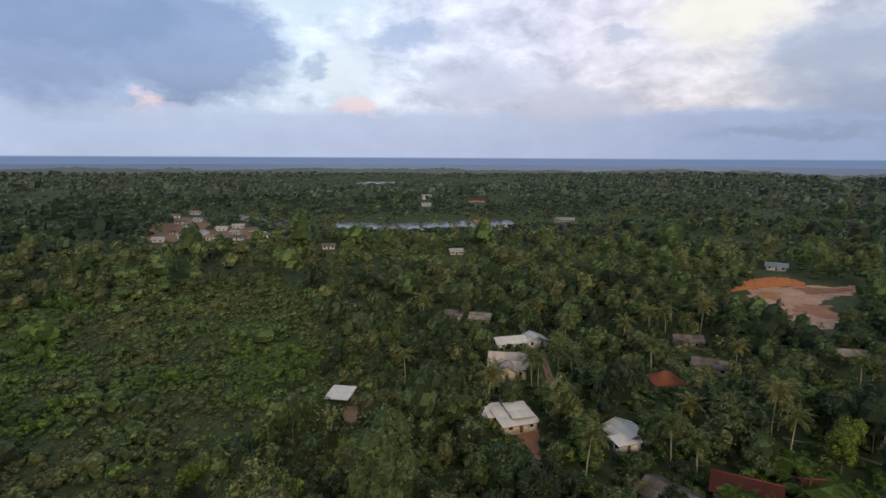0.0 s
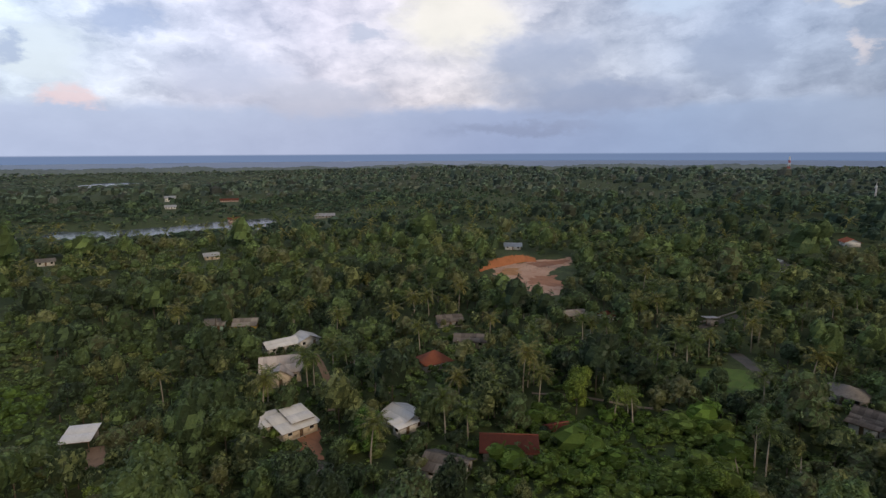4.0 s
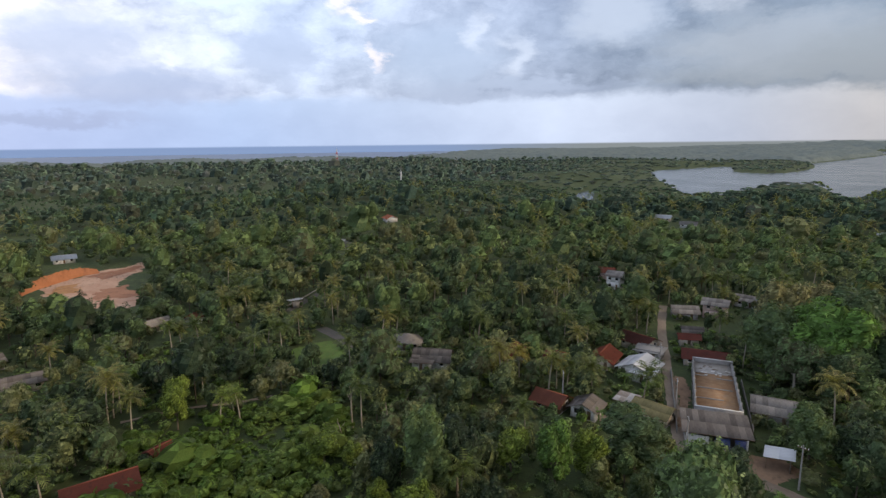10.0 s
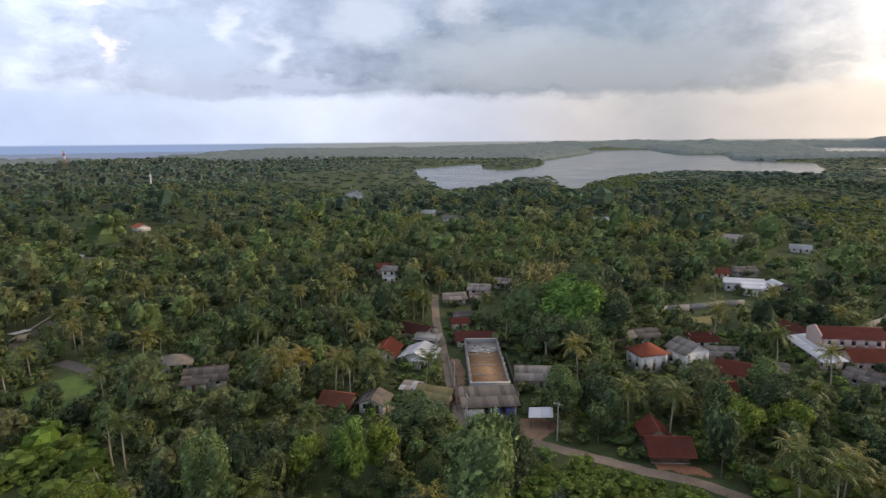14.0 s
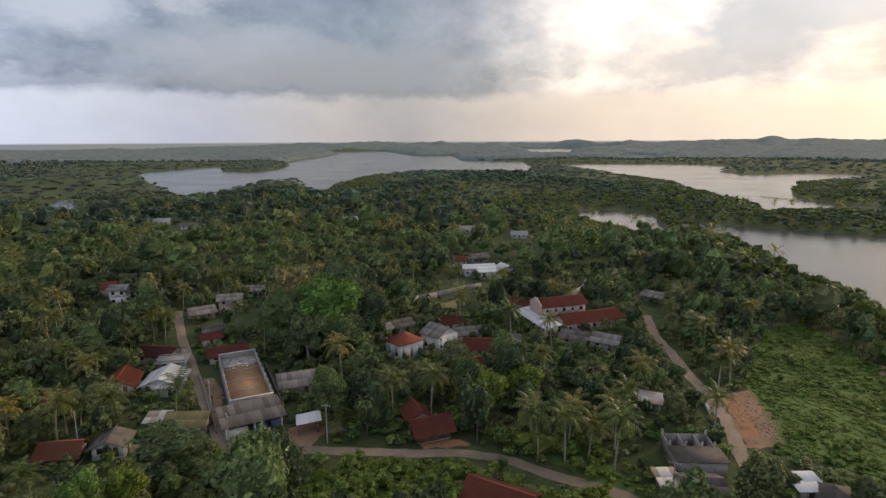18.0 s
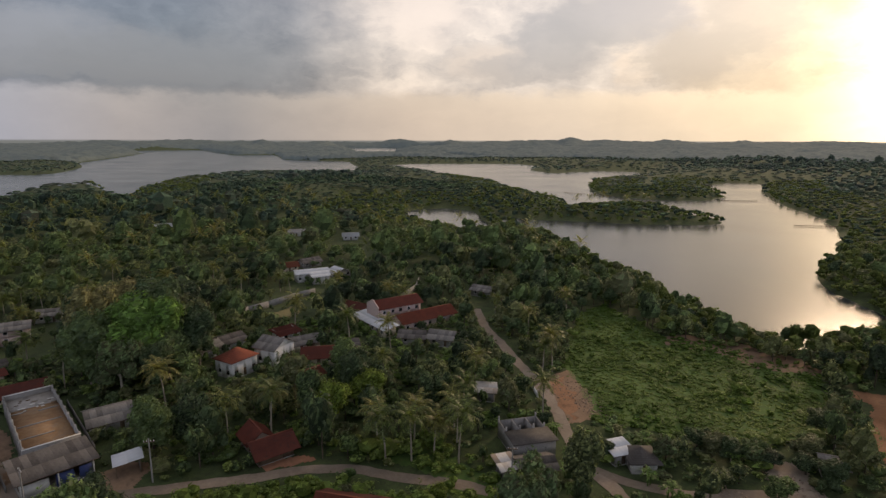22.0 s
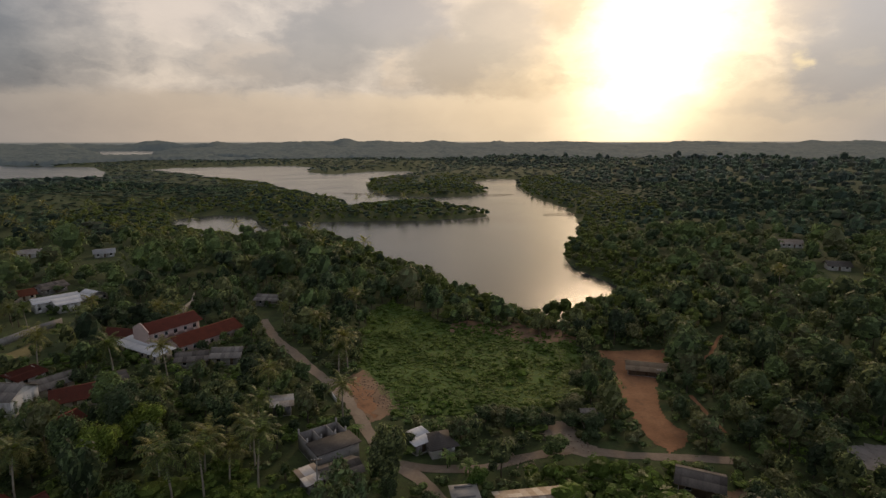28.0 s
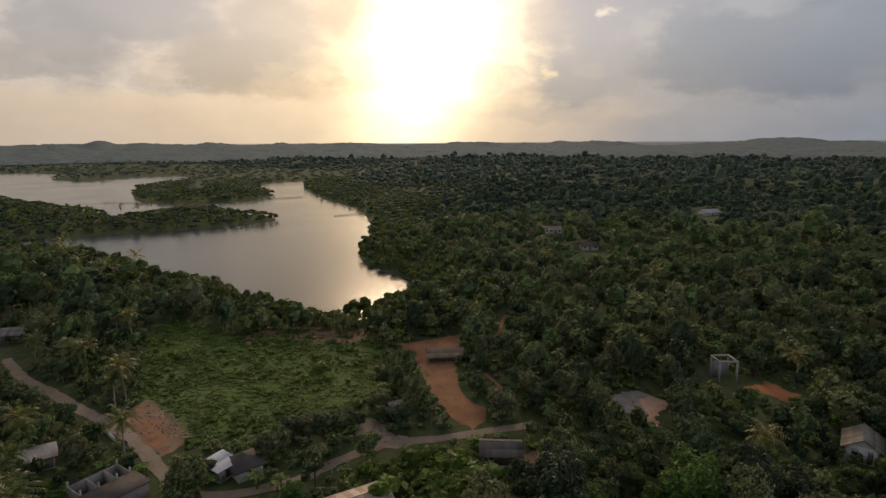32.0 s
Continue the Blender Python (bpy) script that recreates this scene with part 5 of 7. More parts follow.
distant_house(37, 584, 10, 8, 5, orange_tile, pink_wall, "pink house on the far bank of the creek", 2)
distant_house(-23, 793, 12, 9, 0, white_sheet, white_wall, "white house on a far slope", 2)
distant_house(-21, 710, 11, 8, 0, white_sheet, white_wall, "white roofed house above the creek", 1)
distant_house(47, 800, 22, 8, -5, orange_tile, pink_wall, "long pinkish building on a far slope", 1)
distant_house(115, 538, 18, 8, -10, tin_sheet, concrete, "long grey roofed shed on a far slope", 1)
distant_house(8.6, 356.1, 8, 6, 5, white_sheet, cream_wall, "small pale roofed house among trees", 1)
distant_house(-76.1, 374.3, 8, 6, 10, asbestos, white_wall, "small grey roofed house among trees", 1)
distant_house(354.8, 208.1, 9, 8, -130, sunlit_tile, white_wall, "white house on the slope, red roof coloured as sunlit", 1)
distant_house(185.0, 310.2, 10, 7, -30, white_sheet, white_wall, "white roofed house beyond the quarry", 1)
distant_house(451, 29, 10, 8, -95, white_sheet, cream_wall, "pale house among far trees", 1)
distant_house(422, 11, 10, 7, -95, asbestos, white_wall, "grey roofed house among far trees", 1)
distant_house(406, -97, 9, 7, -100, white_sheet, white_wall, "white roofed house on the headland", 1)
distant_house(301.3, -176.6, 9, 7, -120, white_sheet, white_wall, "white roofed house near the bay", 1)
distant_house(333.8, -156.9, 10, 7, -120, tin_sheet, white_wall, "tin roofed house near the bay", 1)
distant_house(-26.4, -374.7, 11, 8, 10, tin_sheet, white_wall, "pale roofed house beyond the lagoon", 1)
distant_house(-42.2, -316.5, 9, 7, 10, asbestos, white_wall, "grey roofed house beyond the lagoon", 1)
distant_house(-154, -458, 14, 9, 20, white_sheet, white_wall, "white roofed building in the far woods", 1)
rs = random.Random(12)
for k, (hx_, hy_) in enumerate(((-203, 402), (-207, 436), (-206, 461), (-216, 500), (-180, 460), (-173, 478), (-150, 412), (-140, 432), (-153, 458), (-126, 441), (-170, 413), (-238, 545),
                                (-193, 419), (-186, 438), (-162, 442), (-224, 482), (-242, 513), (-132, 426))):
    distant_house(hx_, hy_, rs.uniform(6, 9), rs.uniform(5, 6.5), rs.uniform(-30, 30), rs.choice((white_sheet, white_sheet, tin_sheet, asbestos)),
                  rs.choice((white_wall, white_wall, cream_wall)), "pale house in a cleared settlement on red earth")
patch("settlement_soil", [(-255, 532), (-191, 499), (-156, 475), (-135, 436), (-140.5, 406.1), (-176, 395), (-216, 401), (-240, 459)], brown_soil, "reddish bare earth between the houses of a settlement", 0.4, 2.5, 3)
patch("creek_bank", [(-204, 561), (-123, 527), (-67, 513), (-72, 492), (-145, 501), (-209, 530)], gravel, "pale bare ground near the creek", 0.4, 2.5, 3)


def hall():
    """The roofless long hall with a sheet-roofed shop across its front."""
    ob = thing("roofless_hall", pose(138.7, -1.9, GROUND, 0, 0, -88), "long roofless hall with bare block walls and an earth floor", "building")
    w, d, h = 9.2, 30.0, 4.6
    for s, rows in enumerate(([(-w / 2, -d / 2, 0, w / 2, -d / 2 + 0.25, h)], [(-w / 2, d / 2 - 0.25, 0, w / 2, d / 2, h)])):
        part("end_wall", boxes("end_wall", rows, block), ob)
    for s in (-1, 1):
        x0, x1 = sorted((s * w / 2, s * (w / 2 - 0.25)))
        part("long_wall", boxes("long_wall", [(x0, -d / 2 + 0.25, 0, x1, d / 2 - 0.25, h)], block), ob)
        for k in range(9):
            y = -d / 2 + 0.6 + k * (d - 1.2) / 8
            part("pillar", boxes("pillar", [(x0 - 0.1, y - 0.15, 0, x1 + 0.1, y + 0.15, h + 0.35)], concrete), ob)
    part("wall_cap", boxes("wall_cap", [(-w / 2 - 0.05, -d / 2 - 0.05, h, w / 2 + 0.05, -d / 2 + 0.3, h + 0.12), (-w / 2 - 0.05, d / 2 - 0.3, h, w / 2 + 0.05, d / 2 + 0.05, h + 0.12)], white_wall), ob)
    part("earth_floor", boxes("earth_floor", [(-w / 2 + 0.25, -d / 2 + 0.25, -0.2, w / 2 - 0.25, d / 2 - 7, 3.3)], hall_earth), ob, "orange-brown earth fill inside the hall")
    part("slab", boxes("slab", [(-w / 2 + 0.25, d / 2 - 7, -0.2, w / 2 - 0.25, d / 2 - 0.25, 3.55)], concrete), ob, "grey concrete slab at the rear")
    rnd = random.Random(8)
    for y, x0, x1 in ((-d / 2 + 2.2, -4.1, 4.0), (-d / 2 + 7.5, -4.2, 1.5), (-d / 2 + 13.5, -3.9, 3.6), (-d / 2 + 20.0, 0.5, 4.1), (-d / 2 + 21.0, -4.1, -2.0)):
        part("beam", boxes("beam", [(x0, y, 3.28, x1, y + 0.2, 3.5)], concrete), ob, "low grey wall footing")
    for k in range(14):
        x, y, l = rnd.uniform(-3.6, 3.2), rnd.uniform(d / 2 - 9, d / 2 - 2.5), rnd.uniform(0.4, 1.4)
        part("plank", boxes("plank", [(x, y, 3.5, x + l, y + 0.25, 3.68)], white_wall if k % 2 else timber), ob)
    part("front_wall", boxes("front_wall", [(-w / 2, -d / 2 - 1.6, 0, w / 2, -d / 2 - 1.4, 3.9)], white_wall), ob, "low whitewashed front wall with worn top")
    CLEAR.append(np.array([(121.2, -9.5), (154.8, -9.5), (155.3, 4.7), (121.7, 6.8)]))
    side = house(118.3, -1.7, 11.2, 7.0, -84, dark_sheet, white_wall, style="lean", label="shop with a grey sheet lean-to roof and blue front", open_front=True, rise=0.9, eave=3.2, name="shop", category="shop")
    for x0, x1, m in ((-5.3, -1.4, white_wall), (-0.4, 2.4, blue_paint), (3.2, 5.2, blue_paint)):
        part("shutter", boxes("shutter", [(x0, -3.42, 0.15, x1, -3.34, 2.5)], m), side, "blue shop shutter" if m is blue_paint else "white shop shutter")
    CLEAR.append(np.array([(107.0, -11.1), (115.0, -11.3), (115.5, 4.9), (109.5, 5.1)]))
    wall = new("plot_wall", boxes("plot_wall", [(0, 0, 0, 27, 0.18, 1.4)], block))
    wall.matrix_world = pose(124.2, -9.2, GROUND, 0, 0, 2)
    tagged(wall, "grey block wall along the hall", "wall")
    wall = new("plot_wall", boxes("plot_wall", [(0, 0, 0, 34, 0.18, 1.3)], block))
    wall.matrix_world = pose(118.6, 5.2, GROUND, 0, 0, 5)
    tagged(wall, "grey block wall beside the lane", "wall")
    patch("hall_strip", [(121.5, 2.4), (122.0, 5.0), (150.0, 7.2), (150.2, 4.6)], brown_soil, "brown earth strip between the hall and the lane", 0.12)


hall()


def unfinished_house():
    """A half-built block house whose rooms stand open."""
    ob = thing("unfinished_house", pose(70.8, -75.3, GROUND, 0, 0, -117), "unfinished grey block house with open rooms", "house")
    w, d, h = 8.4, 10.0, 3.4
    part("slab", boxes("slab", [(-w / 2, -d / 2, -0.5, w / 2, d / 2, 0.15)], concrete), ob)
    rows = [(-w / 2, -d / 2, w / 2, -d / 2 + 0.2), (-w / 2, d / 2 - 0.2, w / 2, d / 2), (-w / 2, -d / 2 + 0.2, -w / 2 + 0.2, d / 2 - 0.2), (w / 2 - 0.2, -d / 2 + 0.2, w / 2, d / 2 - 0.2),
            (-w / 2 + 0.2, 0.2, w / 2 - 0.2, 0.4), (-1.4, 0.4, -1.2, d / 2 - 0.2), (1.6, 0.4, 1.8, d / 2 - 0.2)]
    for x0, y0, x1, y1 in rows:
        part("block_wall", boxes("block_wall", [(x0, y0, 0.15, x1, y1, h)], block), ob)
    for x, y in ((-w / 2, 0.3), (w / 2 - 0.3, 0.3), (-1.4, 0.2), (1.6, 0.2), (-w / 2, d / 2 - 0.3), (w / 2 - 0.3, d / 2 - 0.3)):
        part("column", boxes("column", [(x, y, 0.15, x + 0.3, y + 0.3, h + 0.9)], concrete), ob)
    part("roof_slab", boxes("roof_slab", [(-w / 2 - 0.4, -d / 2 - 0.4, h, w / 2 + 0.4, 0.1, h + 0.18)], dark_sheet), ob, "dark weathered roof slab")
    CLEAR.append(np.array([(63.7, -80.5), (77.8, -83.1), (80.3, -71.0), (60.5, -62.1), (58.0, -72.1)]))


unfinished_house()


def building_frame():
    ob = thing("building_frame", pose(-50.8, -137.8, GROUND, 0, 0, -172), "pale concrete frame of a small unfinished building", "building")
    for x in (-2.2, 2.2):
        for y in (-2.2, 2.2):
            part("column", boxes("column", [(x - 0.2, y - 0.2, -0.3, x + 0.2, y + 0.2, 5.4)], concrete), ob)
    for y in (-2.2, 2.2):
        part("beam", boxes("beam", [(-2.4, y - 0.18, 5.4, 2.4, y + 0.18, 5.8)], concrete), ob)
    for x in (-2.2, 2.2):
        part("beam", boxes("beam", [(x - 0.18, -2.0, 5.4, x + 0.18, 2.0, 5.78)], concrete), ob)
    part("block_wall", boxes("block_wall", [(-2.0, 2.1, 0, 2.0, 2.3, 4.2)], block), ob)
    CLEAR.append(np.array([(-55.5, -143.9), (-46.1, -144.3), (-44.2, -132.8), (-54.6, -131.3)]))


building_frame()


def van():
    """A small white van."""
    ob = thing("van", pose(15.8, -149.9, GROUND, 0, 0, 25), "small white van parked on red earth", "van")
    prof = [(-1.7, 0.35), (1.7, 0.35), (1.75, 0.9), (1.35, 1.05), (0.95, 1.75), (-1.6, 1.8), (-1.75, 1.0)]
    v = [(x, s * 0.78 * (0.9 if z > 1.2 else 1), z) for s in (-1, 1) for x, z in prof]
    k = len(prof)
    me = bpy.data.meshes.new("van_body")
    me.from_pydata(v, [], [tuple(range(k)), tuple(range(2 * k - 1, k - 1, -1))] + [(i, i + k, (i + 1) % k + k, (i + 1) % k) for i in range(k)])
    me.materials.append(white_paint)
    part("body", me, ob)
    part("windscreen", boxes("windscreen", [(1.0, -0.62, 1.1, 1.3, 0.62, 1.6)], glass), ob)
    part("side_window", boxes("side_window", [(-1.3, -0.765, 1.12, 0.7, -0.7, 1.6)], glass), ob)
    part("side_window", boxes("side_window", [(-1.3, 0.7, 1.12, 0.7, 0.765, 1.6)], glass), ob)
    for x in (-1.1, 1.1):
        for y in (-0.72, 0.72):
            vv, ff = tube([(x, y - 0.09, 0.3), (x, y + 0.09, 0.3)], [0.3, 0.3], 14)
            me = bpy.data.meshes.new("wheel")
            me.from_pydata([tuple(q) for q in vv], [], [tuple(q) for q in ff] + [tuple(range(14)), tuple(range(27, 13, -1))])
            me.materials.append(rubber)
            part("wheel", me, ob)


van()


def tower(x, y, high, label, stripes=True, width=3.0):
    """A lattice mast: four tapering legs, rings and diagonals, with dishes near its top."""
    z = float(land(np.array([x]), np.array([y]))[0])
    ob = thing("lattice_tower", pose(x, y, z), label, "tower")
    n = 8
    for k in range(n):
        m = (red_paint if k % 2 == 0 else white_paint) if stripes else white_paint
        z0, z1 = high * k / n, high * (k + 1) / n
        a, b = width * (1 - 0.75 * k / n), width * (1 - 0.75 * (k + 1) / n)
        pieces = []
        t = 0.22
        corner = [(-1, -1), (1, -1), (1, 1), (-1, 1)]
        for i in range(4):
            p, q = corner[i], corner[(i + 1) % 4]
            pieces.append(tube([(p[0] * a, p[1] * a, z0), (p[0] * b, p[1] * b, z1)], [t, t], 4))
            pieces.append(tube([(p[0] * a, p[1] * a, z0), (q[0] * b, q[1] * b, z1)], [t * 0.5, t * 0.5], 3))
            pieces.append(tube([(q[0] * a, q[1] * a, z0), (p[0] * b, p[1] * b, z1)], [t * 0.5, t * 0.5], 3))
            pieces.append(tube([(p[0] * b, p[1] * b, z1), (q[0] * b, q[1] * b, z1)], [t * 0.5, t * 0.5], 3))
        v, f = pieces[0][0], None
        v = np.concatenate([p[0] for p in pieces])
        off, faces = 0, []
        for p in pieces:
            faces.append(p[1] + off)
            off += len(p[0])
        part("mast_section", mesh_of("mast_section", v, np.concatenate(faces), m), ob)
    v, f = tube([(0, 0, high), (0, 0, high + 4)], [0.2, 0.06], 6)
    part("aerial", mesh_of("aerial", v, f, white_paint), ob)
    for a in (-0.2, 120.7, 240):
        part("antenna", boxes("antenna", [(0.9, -0.3, high - 4, 1.3, 0.3, high - 1)], white_paint), ob, "", pose(0, 0, 0, 0, 0, a))


tower(1061, 744, 46, "tall red and white lattice telephone tower above the woods")
tower(625, 346, 19, "slender white lattice mast above the trees", False, 0.7)


def pole(x, y, turn, label="weathered concrete utility pole with a crossarm", high=8.5):
    ob = thing("utility_pole", pose(x, y, GROUND, 0, 0, turn), label, "pole", "utility poles")
    v, f = tube([(0, 0, -0.5), (0, 0, high / 2), (0, 0, high)], [0.17, 0.14, 0.1], 8)
    part("shaft", mesh_of("shaft", v, f, concrete), ob)
    part("crossarm", boxes("crossarm", [(-0.9, -0.06, high - 0.7, 0.9, 0.06, high - 0.55)], timber), ob)
    for x_ in (-0.8, -0.3, 0.3, 0.8):
        part("insulator", boxes("insulator", [(x_ - 0.05, -0.05, high - 0.55, x_ + 0.05, 0.05, high - 0.35)], white_paint), ob)


for px_, py_, a_ in ((122.3, 30.1, 20), (62.5, -62.1, 40), (120.8, -47.1, 60), (105.8, -14.9, 60), (109.4, 3.3, 10), (34.7, 137.9, 0), (150.3, 11.0, 10), (127.7, 6.0, 10)):
    pole(px_, py_, a_)


def stone_wall(line, high, material, label):
    pieces = []
    for (x0, y0), (x1, y1) in zip(line[:-1], line[1:]):
        u = np.array([x1 - x0, y1 - y0])
        n = np.array([-u[1], u[0]]) / np.hypot(*u) * 0.12
        b = [(x0 - n[0], y0 - n[1]), (x1 - n[0], y1 - n[1]), (x1 + n[0], y1 + n[1]), (x0 + n[0], y0 + n[1])]
        pieces.append((np.array([(*p, GROUND - 0.3) for p in b] + [(*p, GROUND + high) for p in b]), BOX_FACES))
    q = np.array(line)
    if high > 2:
        CLEAR.append(np.vstack([q * 1.004, (q * 0.975)[::-1]]))
        OUTLINES.append(CLEAR[-1])
    v, f = joined(pieces)
    tagged(new("boundary_wall", mesh_of("boundary_wall", v, f, material)), label, "wall")


stone_wall([(190.9, -63.1), (193.8, -68.3), (195.6, -76.6), (200.3, -91.2), (201.1, -98.5)], 2.4, concrete, "long pale concrete boundary wall of the playing ground")
stone_wall([(172.4, -120.1), (180.3, -132.9), (189.3, -141.6)], 2.4, concrete, "long pale boundary wall behind the school")
stone_wall([(157.5, 143.2), (176.0, 146.2), (195.0, 150.2)], 0.5, concrete, "low pale parapet wall along the asphalt road")
stone_wall([(83.4, -94.1), (91.3, -99.6)], 1.0, white_wall, "low white parapet wall beside the track")


OUTLINES.append(np.array([(185.3, -72.0), (192.1, -83.6), (182.9, -83.2), (175.1, -70.6)]))


def dead_tree(x, y, high, lean, label):
    """A bare bleached trunk with broken stubs of branches."""
    ob = thing("dead_tree", pose(x, y, GROUND, 0, 0, x * 31), label, "tree", "dead trees")
    v, f = tube([(0, 0, -0.4), (lean * 0.2, 0.1, high * 0.45), (lean * 0.6, 0.0, high * 0.8), (lean, 0.15, high)], [0.2, 0.16, 0.11, 0.05], 8)
    part("trunk", mesh_of("trunk", v, f, pale_bark), ob, "bleached bare trunk")
    for k, (u, a, reach) in enumerate(((0.55, 0.4, 1.6), (0.7, 2.6, 1.2), (0.82, 4.4, 0.9))):
        p = (lean * u * 0.8, 0.05, high * u)
        v, f = tube([p, (p[0] + math.cos(a) * reach * 0.6, p[1] + math.sin(a) * reach * 0.6, p[2] + reach * 0.5), (p[0] + math.cos(a) * reach, p[1] + math.sin(a) * reach, p[2] + reach * 1.3)], [0.08, 0.05, 0.02], 5)
        part("branch", mesh_of("branch", v, f, pale_bark), ob)


dead_tree(93.8, 69.0, 10.0, -1.0, "tall bleached dead trunk standing above the scrub")
dead_tree(86.5, 66.5, 6.0, 1.2, "leaning bleached dead trunk in the scrub")
dead_tree(97.5, 62.5, 5.5, 0.3, "short bleached dead trunk in the scrub")


def fish_fence(x0, y0, x1, y1, label):
    """A line of stakes with a rail that runs out into the lagoon."""
    ob = thing("fish_fence", pose(x0, y0, 0), label, "fence")
    n = 14
    for k in range(n):
        x, y = (x1 - x0) * k / (n - 1), (y1 - y0) * k / (n - 1)
        part("stake", boxes("stake", [(x - 0.16, y - 0.16, -2.2, x + 0.16, y + 0.16, 1.0 + 0.25 * (k % 3))], timber), ob)
    v, f = tube([(0, 0, 0.7), (x1 - x0, y1 - y0, 0.7)], [0.22, 0.22], 4)
    part("rail", mesh_of("rail", v, f, timber), ob)


fish_fence(442, -573, 379, -577, "line of dark wooden stakes across a lagoon channel")
fish_fence(272, -627, 246, -652, "line of wooden stakes between an islet and the bank")
fish_fence(154, -481, 126, -503, "wooden stake jetty reaching into the lagoon")


def heap(x, y, r, count, material, label, seed):
    """Loose stones and broken blocks on bare ground."""
    rnd = random.Random(seed)
    pieces = []
    for k in range(count):
        a, q, s = rnd.uniform(0, 6.3), r * math.sqrt(rnd.random()), rnd.uniform(0.1, 0.32)
        c = np.array((x + q * math.cos(a), y + q * math.sin(a) * 0.6, GROUND + 0.08))
        box = (BOX - (0.5, 0.5, 0.2)) * np.array((s, s * rnd.uniform(0.6, 1.2), s * 0.6)) * (1 + np.array([[rnd.uniform(-0.2, 0.2)] * 3 for _ in range(8)]))
        t = rnd.uniform(0, 3)
        rot = np.array([[math.cos(t), -math.sin(t), 0], [math.sin(t), math.cos(t), 0], [0, 0, 1]])
        pieces.append((c + box @ rot.T, BOX_FACES))
    v, f = joined(pieces)
    tagged(new("rubble", mesh_of("rubble", v, f, material)), label, "rubble", kind="stuff")


heap(81.0, -102.8, 9, 240, rubble, "broken blocks and stones strewn over a dirt lot", 1)
heap(162.2, 255.7, 18, 300, rubble, "pale stones strewn over the quarry floor", 2)
heap(71.0, -99.3, 5, 120, rubble, "rubble beside the track", 3)
heap(30.2, -100.6, 6, 100, rubble, "scattered stones on a trodden yard", 4)
heap(36.9, -89.6, 4, 80, rubble, "heap of stones behind a tin roof", 5)

# ---- plants ----
rng = np.random.RandomState(7)


def leaf_quads(lobes, count, size, r, down=-0.35):
    """Corners of leaf clumps strewn over the outside of rounded lobes (x, y, z, rx, ry, rz)."""
    lobes = np.array(lobes, dtype=float)
    area = (lobes[:, 3] * lobes[:, 5])
    pick = r.choice(len(lobes), count, p=area / area.sum())
    u = r.normal(size=(count * 3, 3))
    u /= np.linalg.norm(u, axis=1)[:, None]
    u = u[u[:, 2] > down][:count]
    L = lobes[pick[:len(u)]]
    p = L[:, :3] + L[:, 3:] * u * r.uniform(0.8, 1.1, (len(u), 1))
    nrm = u + r.normal(size=u.shape) * 0.45 + (0, 0, 0.25)
    nrm /= np.linalg.norm(nrm, axis=1)[:, None]
    t = np.cross(nrm, r.normal(size=u.shape))
    t /= np.linalg.norm(t, axis=1)[:, None]
    b = np.cross(nrm, t)
    s = size * r.uniform(0.55, 1.25, (len(u), 1))
    q = np.stack([p - t * s * 0.9, p - b * s * 0.55 + nrm * s * 0.12, p + t * s * 1.1 - nrm * s * 0.25, p + b * s * 0.55 + nrm * s * 0.12], 1)
    return q.reshape(-1, 3)


ICO = np.array([(0, 0, 1)] + [(0.894 * math.cos(a * 1.2566), 0.894 * math.sin(a * 1.2566), 0.447) for a in range(5)]
               + [(0.894 * math.cos((a + 0.5) * 1.2566), 0.894 * math.sin((a + 0.5) * 1.2566), -0.447) for a in range(5)] + [(0, 0, -1)])
ICO_F = np.array([(0, 1 + a, 1 + (a + 1) % 5) for a in range(5)] + [(1 + a, 6 + a, 1 + (a + 1) % 5) for a in range(5)]
                 + [(1 + (a + 1) % 5, 6 + a, 6 + (a + 1) % 5) for a in range(5)] + [(11, 6 + (a + 1) % 5, 6 + a) for a in range(5)])


def crown_lobes(r, wide, high, base, n):
    """Lobes of a tree's crown, from base upwards."""
    lobes = [(0, 0, base + high * 0.55, wide * 0.62, wide * 0.62, high * 0.45)]
    for k in range(n):
        a, q = 6.283 * (k + r.uniform(0, 0.7)) / n, wide * r.uniform(0.35, 0.62)
        f = 1.0 if n < 6 else 0.78
        lobes.append((q * math.cos(a), q * math.sin(a), base + high * r.uniform(0.16, 0.84), f * wide * r.uniform(0.32, 0.5), f * wide * r.uniform(0.32, 0.5), f * high * r.uniform(0.2, 0.34)))
    return lobes


def dome(turns, rings, r, rough=0.12):
    """A rounded body of quads, a unit wide, open below."""
    lift = np.radians(np.linspace(-25, 90, rings + 1))
    p = np.array([[(math.cos(t * 6.2832 / turns + 0.4 * k) * math.cos(l), math.sin(t * 6.2832 / turns + 0.4 * k) * math.cos(l), math.sin(l)) for t in range(turns)] for k, l in enumerate(lift)])
    p[:-1] *= 1 + r.uniform(-rough, rough, (rings, turns, 1))
    q = [p[[k, k, k + 1, k + 1], [t, (t + 1) % turns, (t + 1) % turns, t]] for k in range(rings) for t in range(turns)]
    return np.concatenate(q)


def crown_shape(r, wide, high, base, n, count, size, core=0.72, down=-0.35, body=(6, 3), bodies=99):
    """Quads of one crown: leaf clumps outside, a denser inner body behind them."""
    lobes = crown_lobes(r, wide, high, base, n)
    q = leaf_quads(lobes, count, size, r, down)
    inner = np.concatenate([np.array(l[:3]) + dome(*body, r) * np.array(l[3:]) * core for l in lobes[:bodies]])
    return np.concatenate([q, inner]), np.repeat([0, 1], [len(q) // 4, len(inner) // 4])


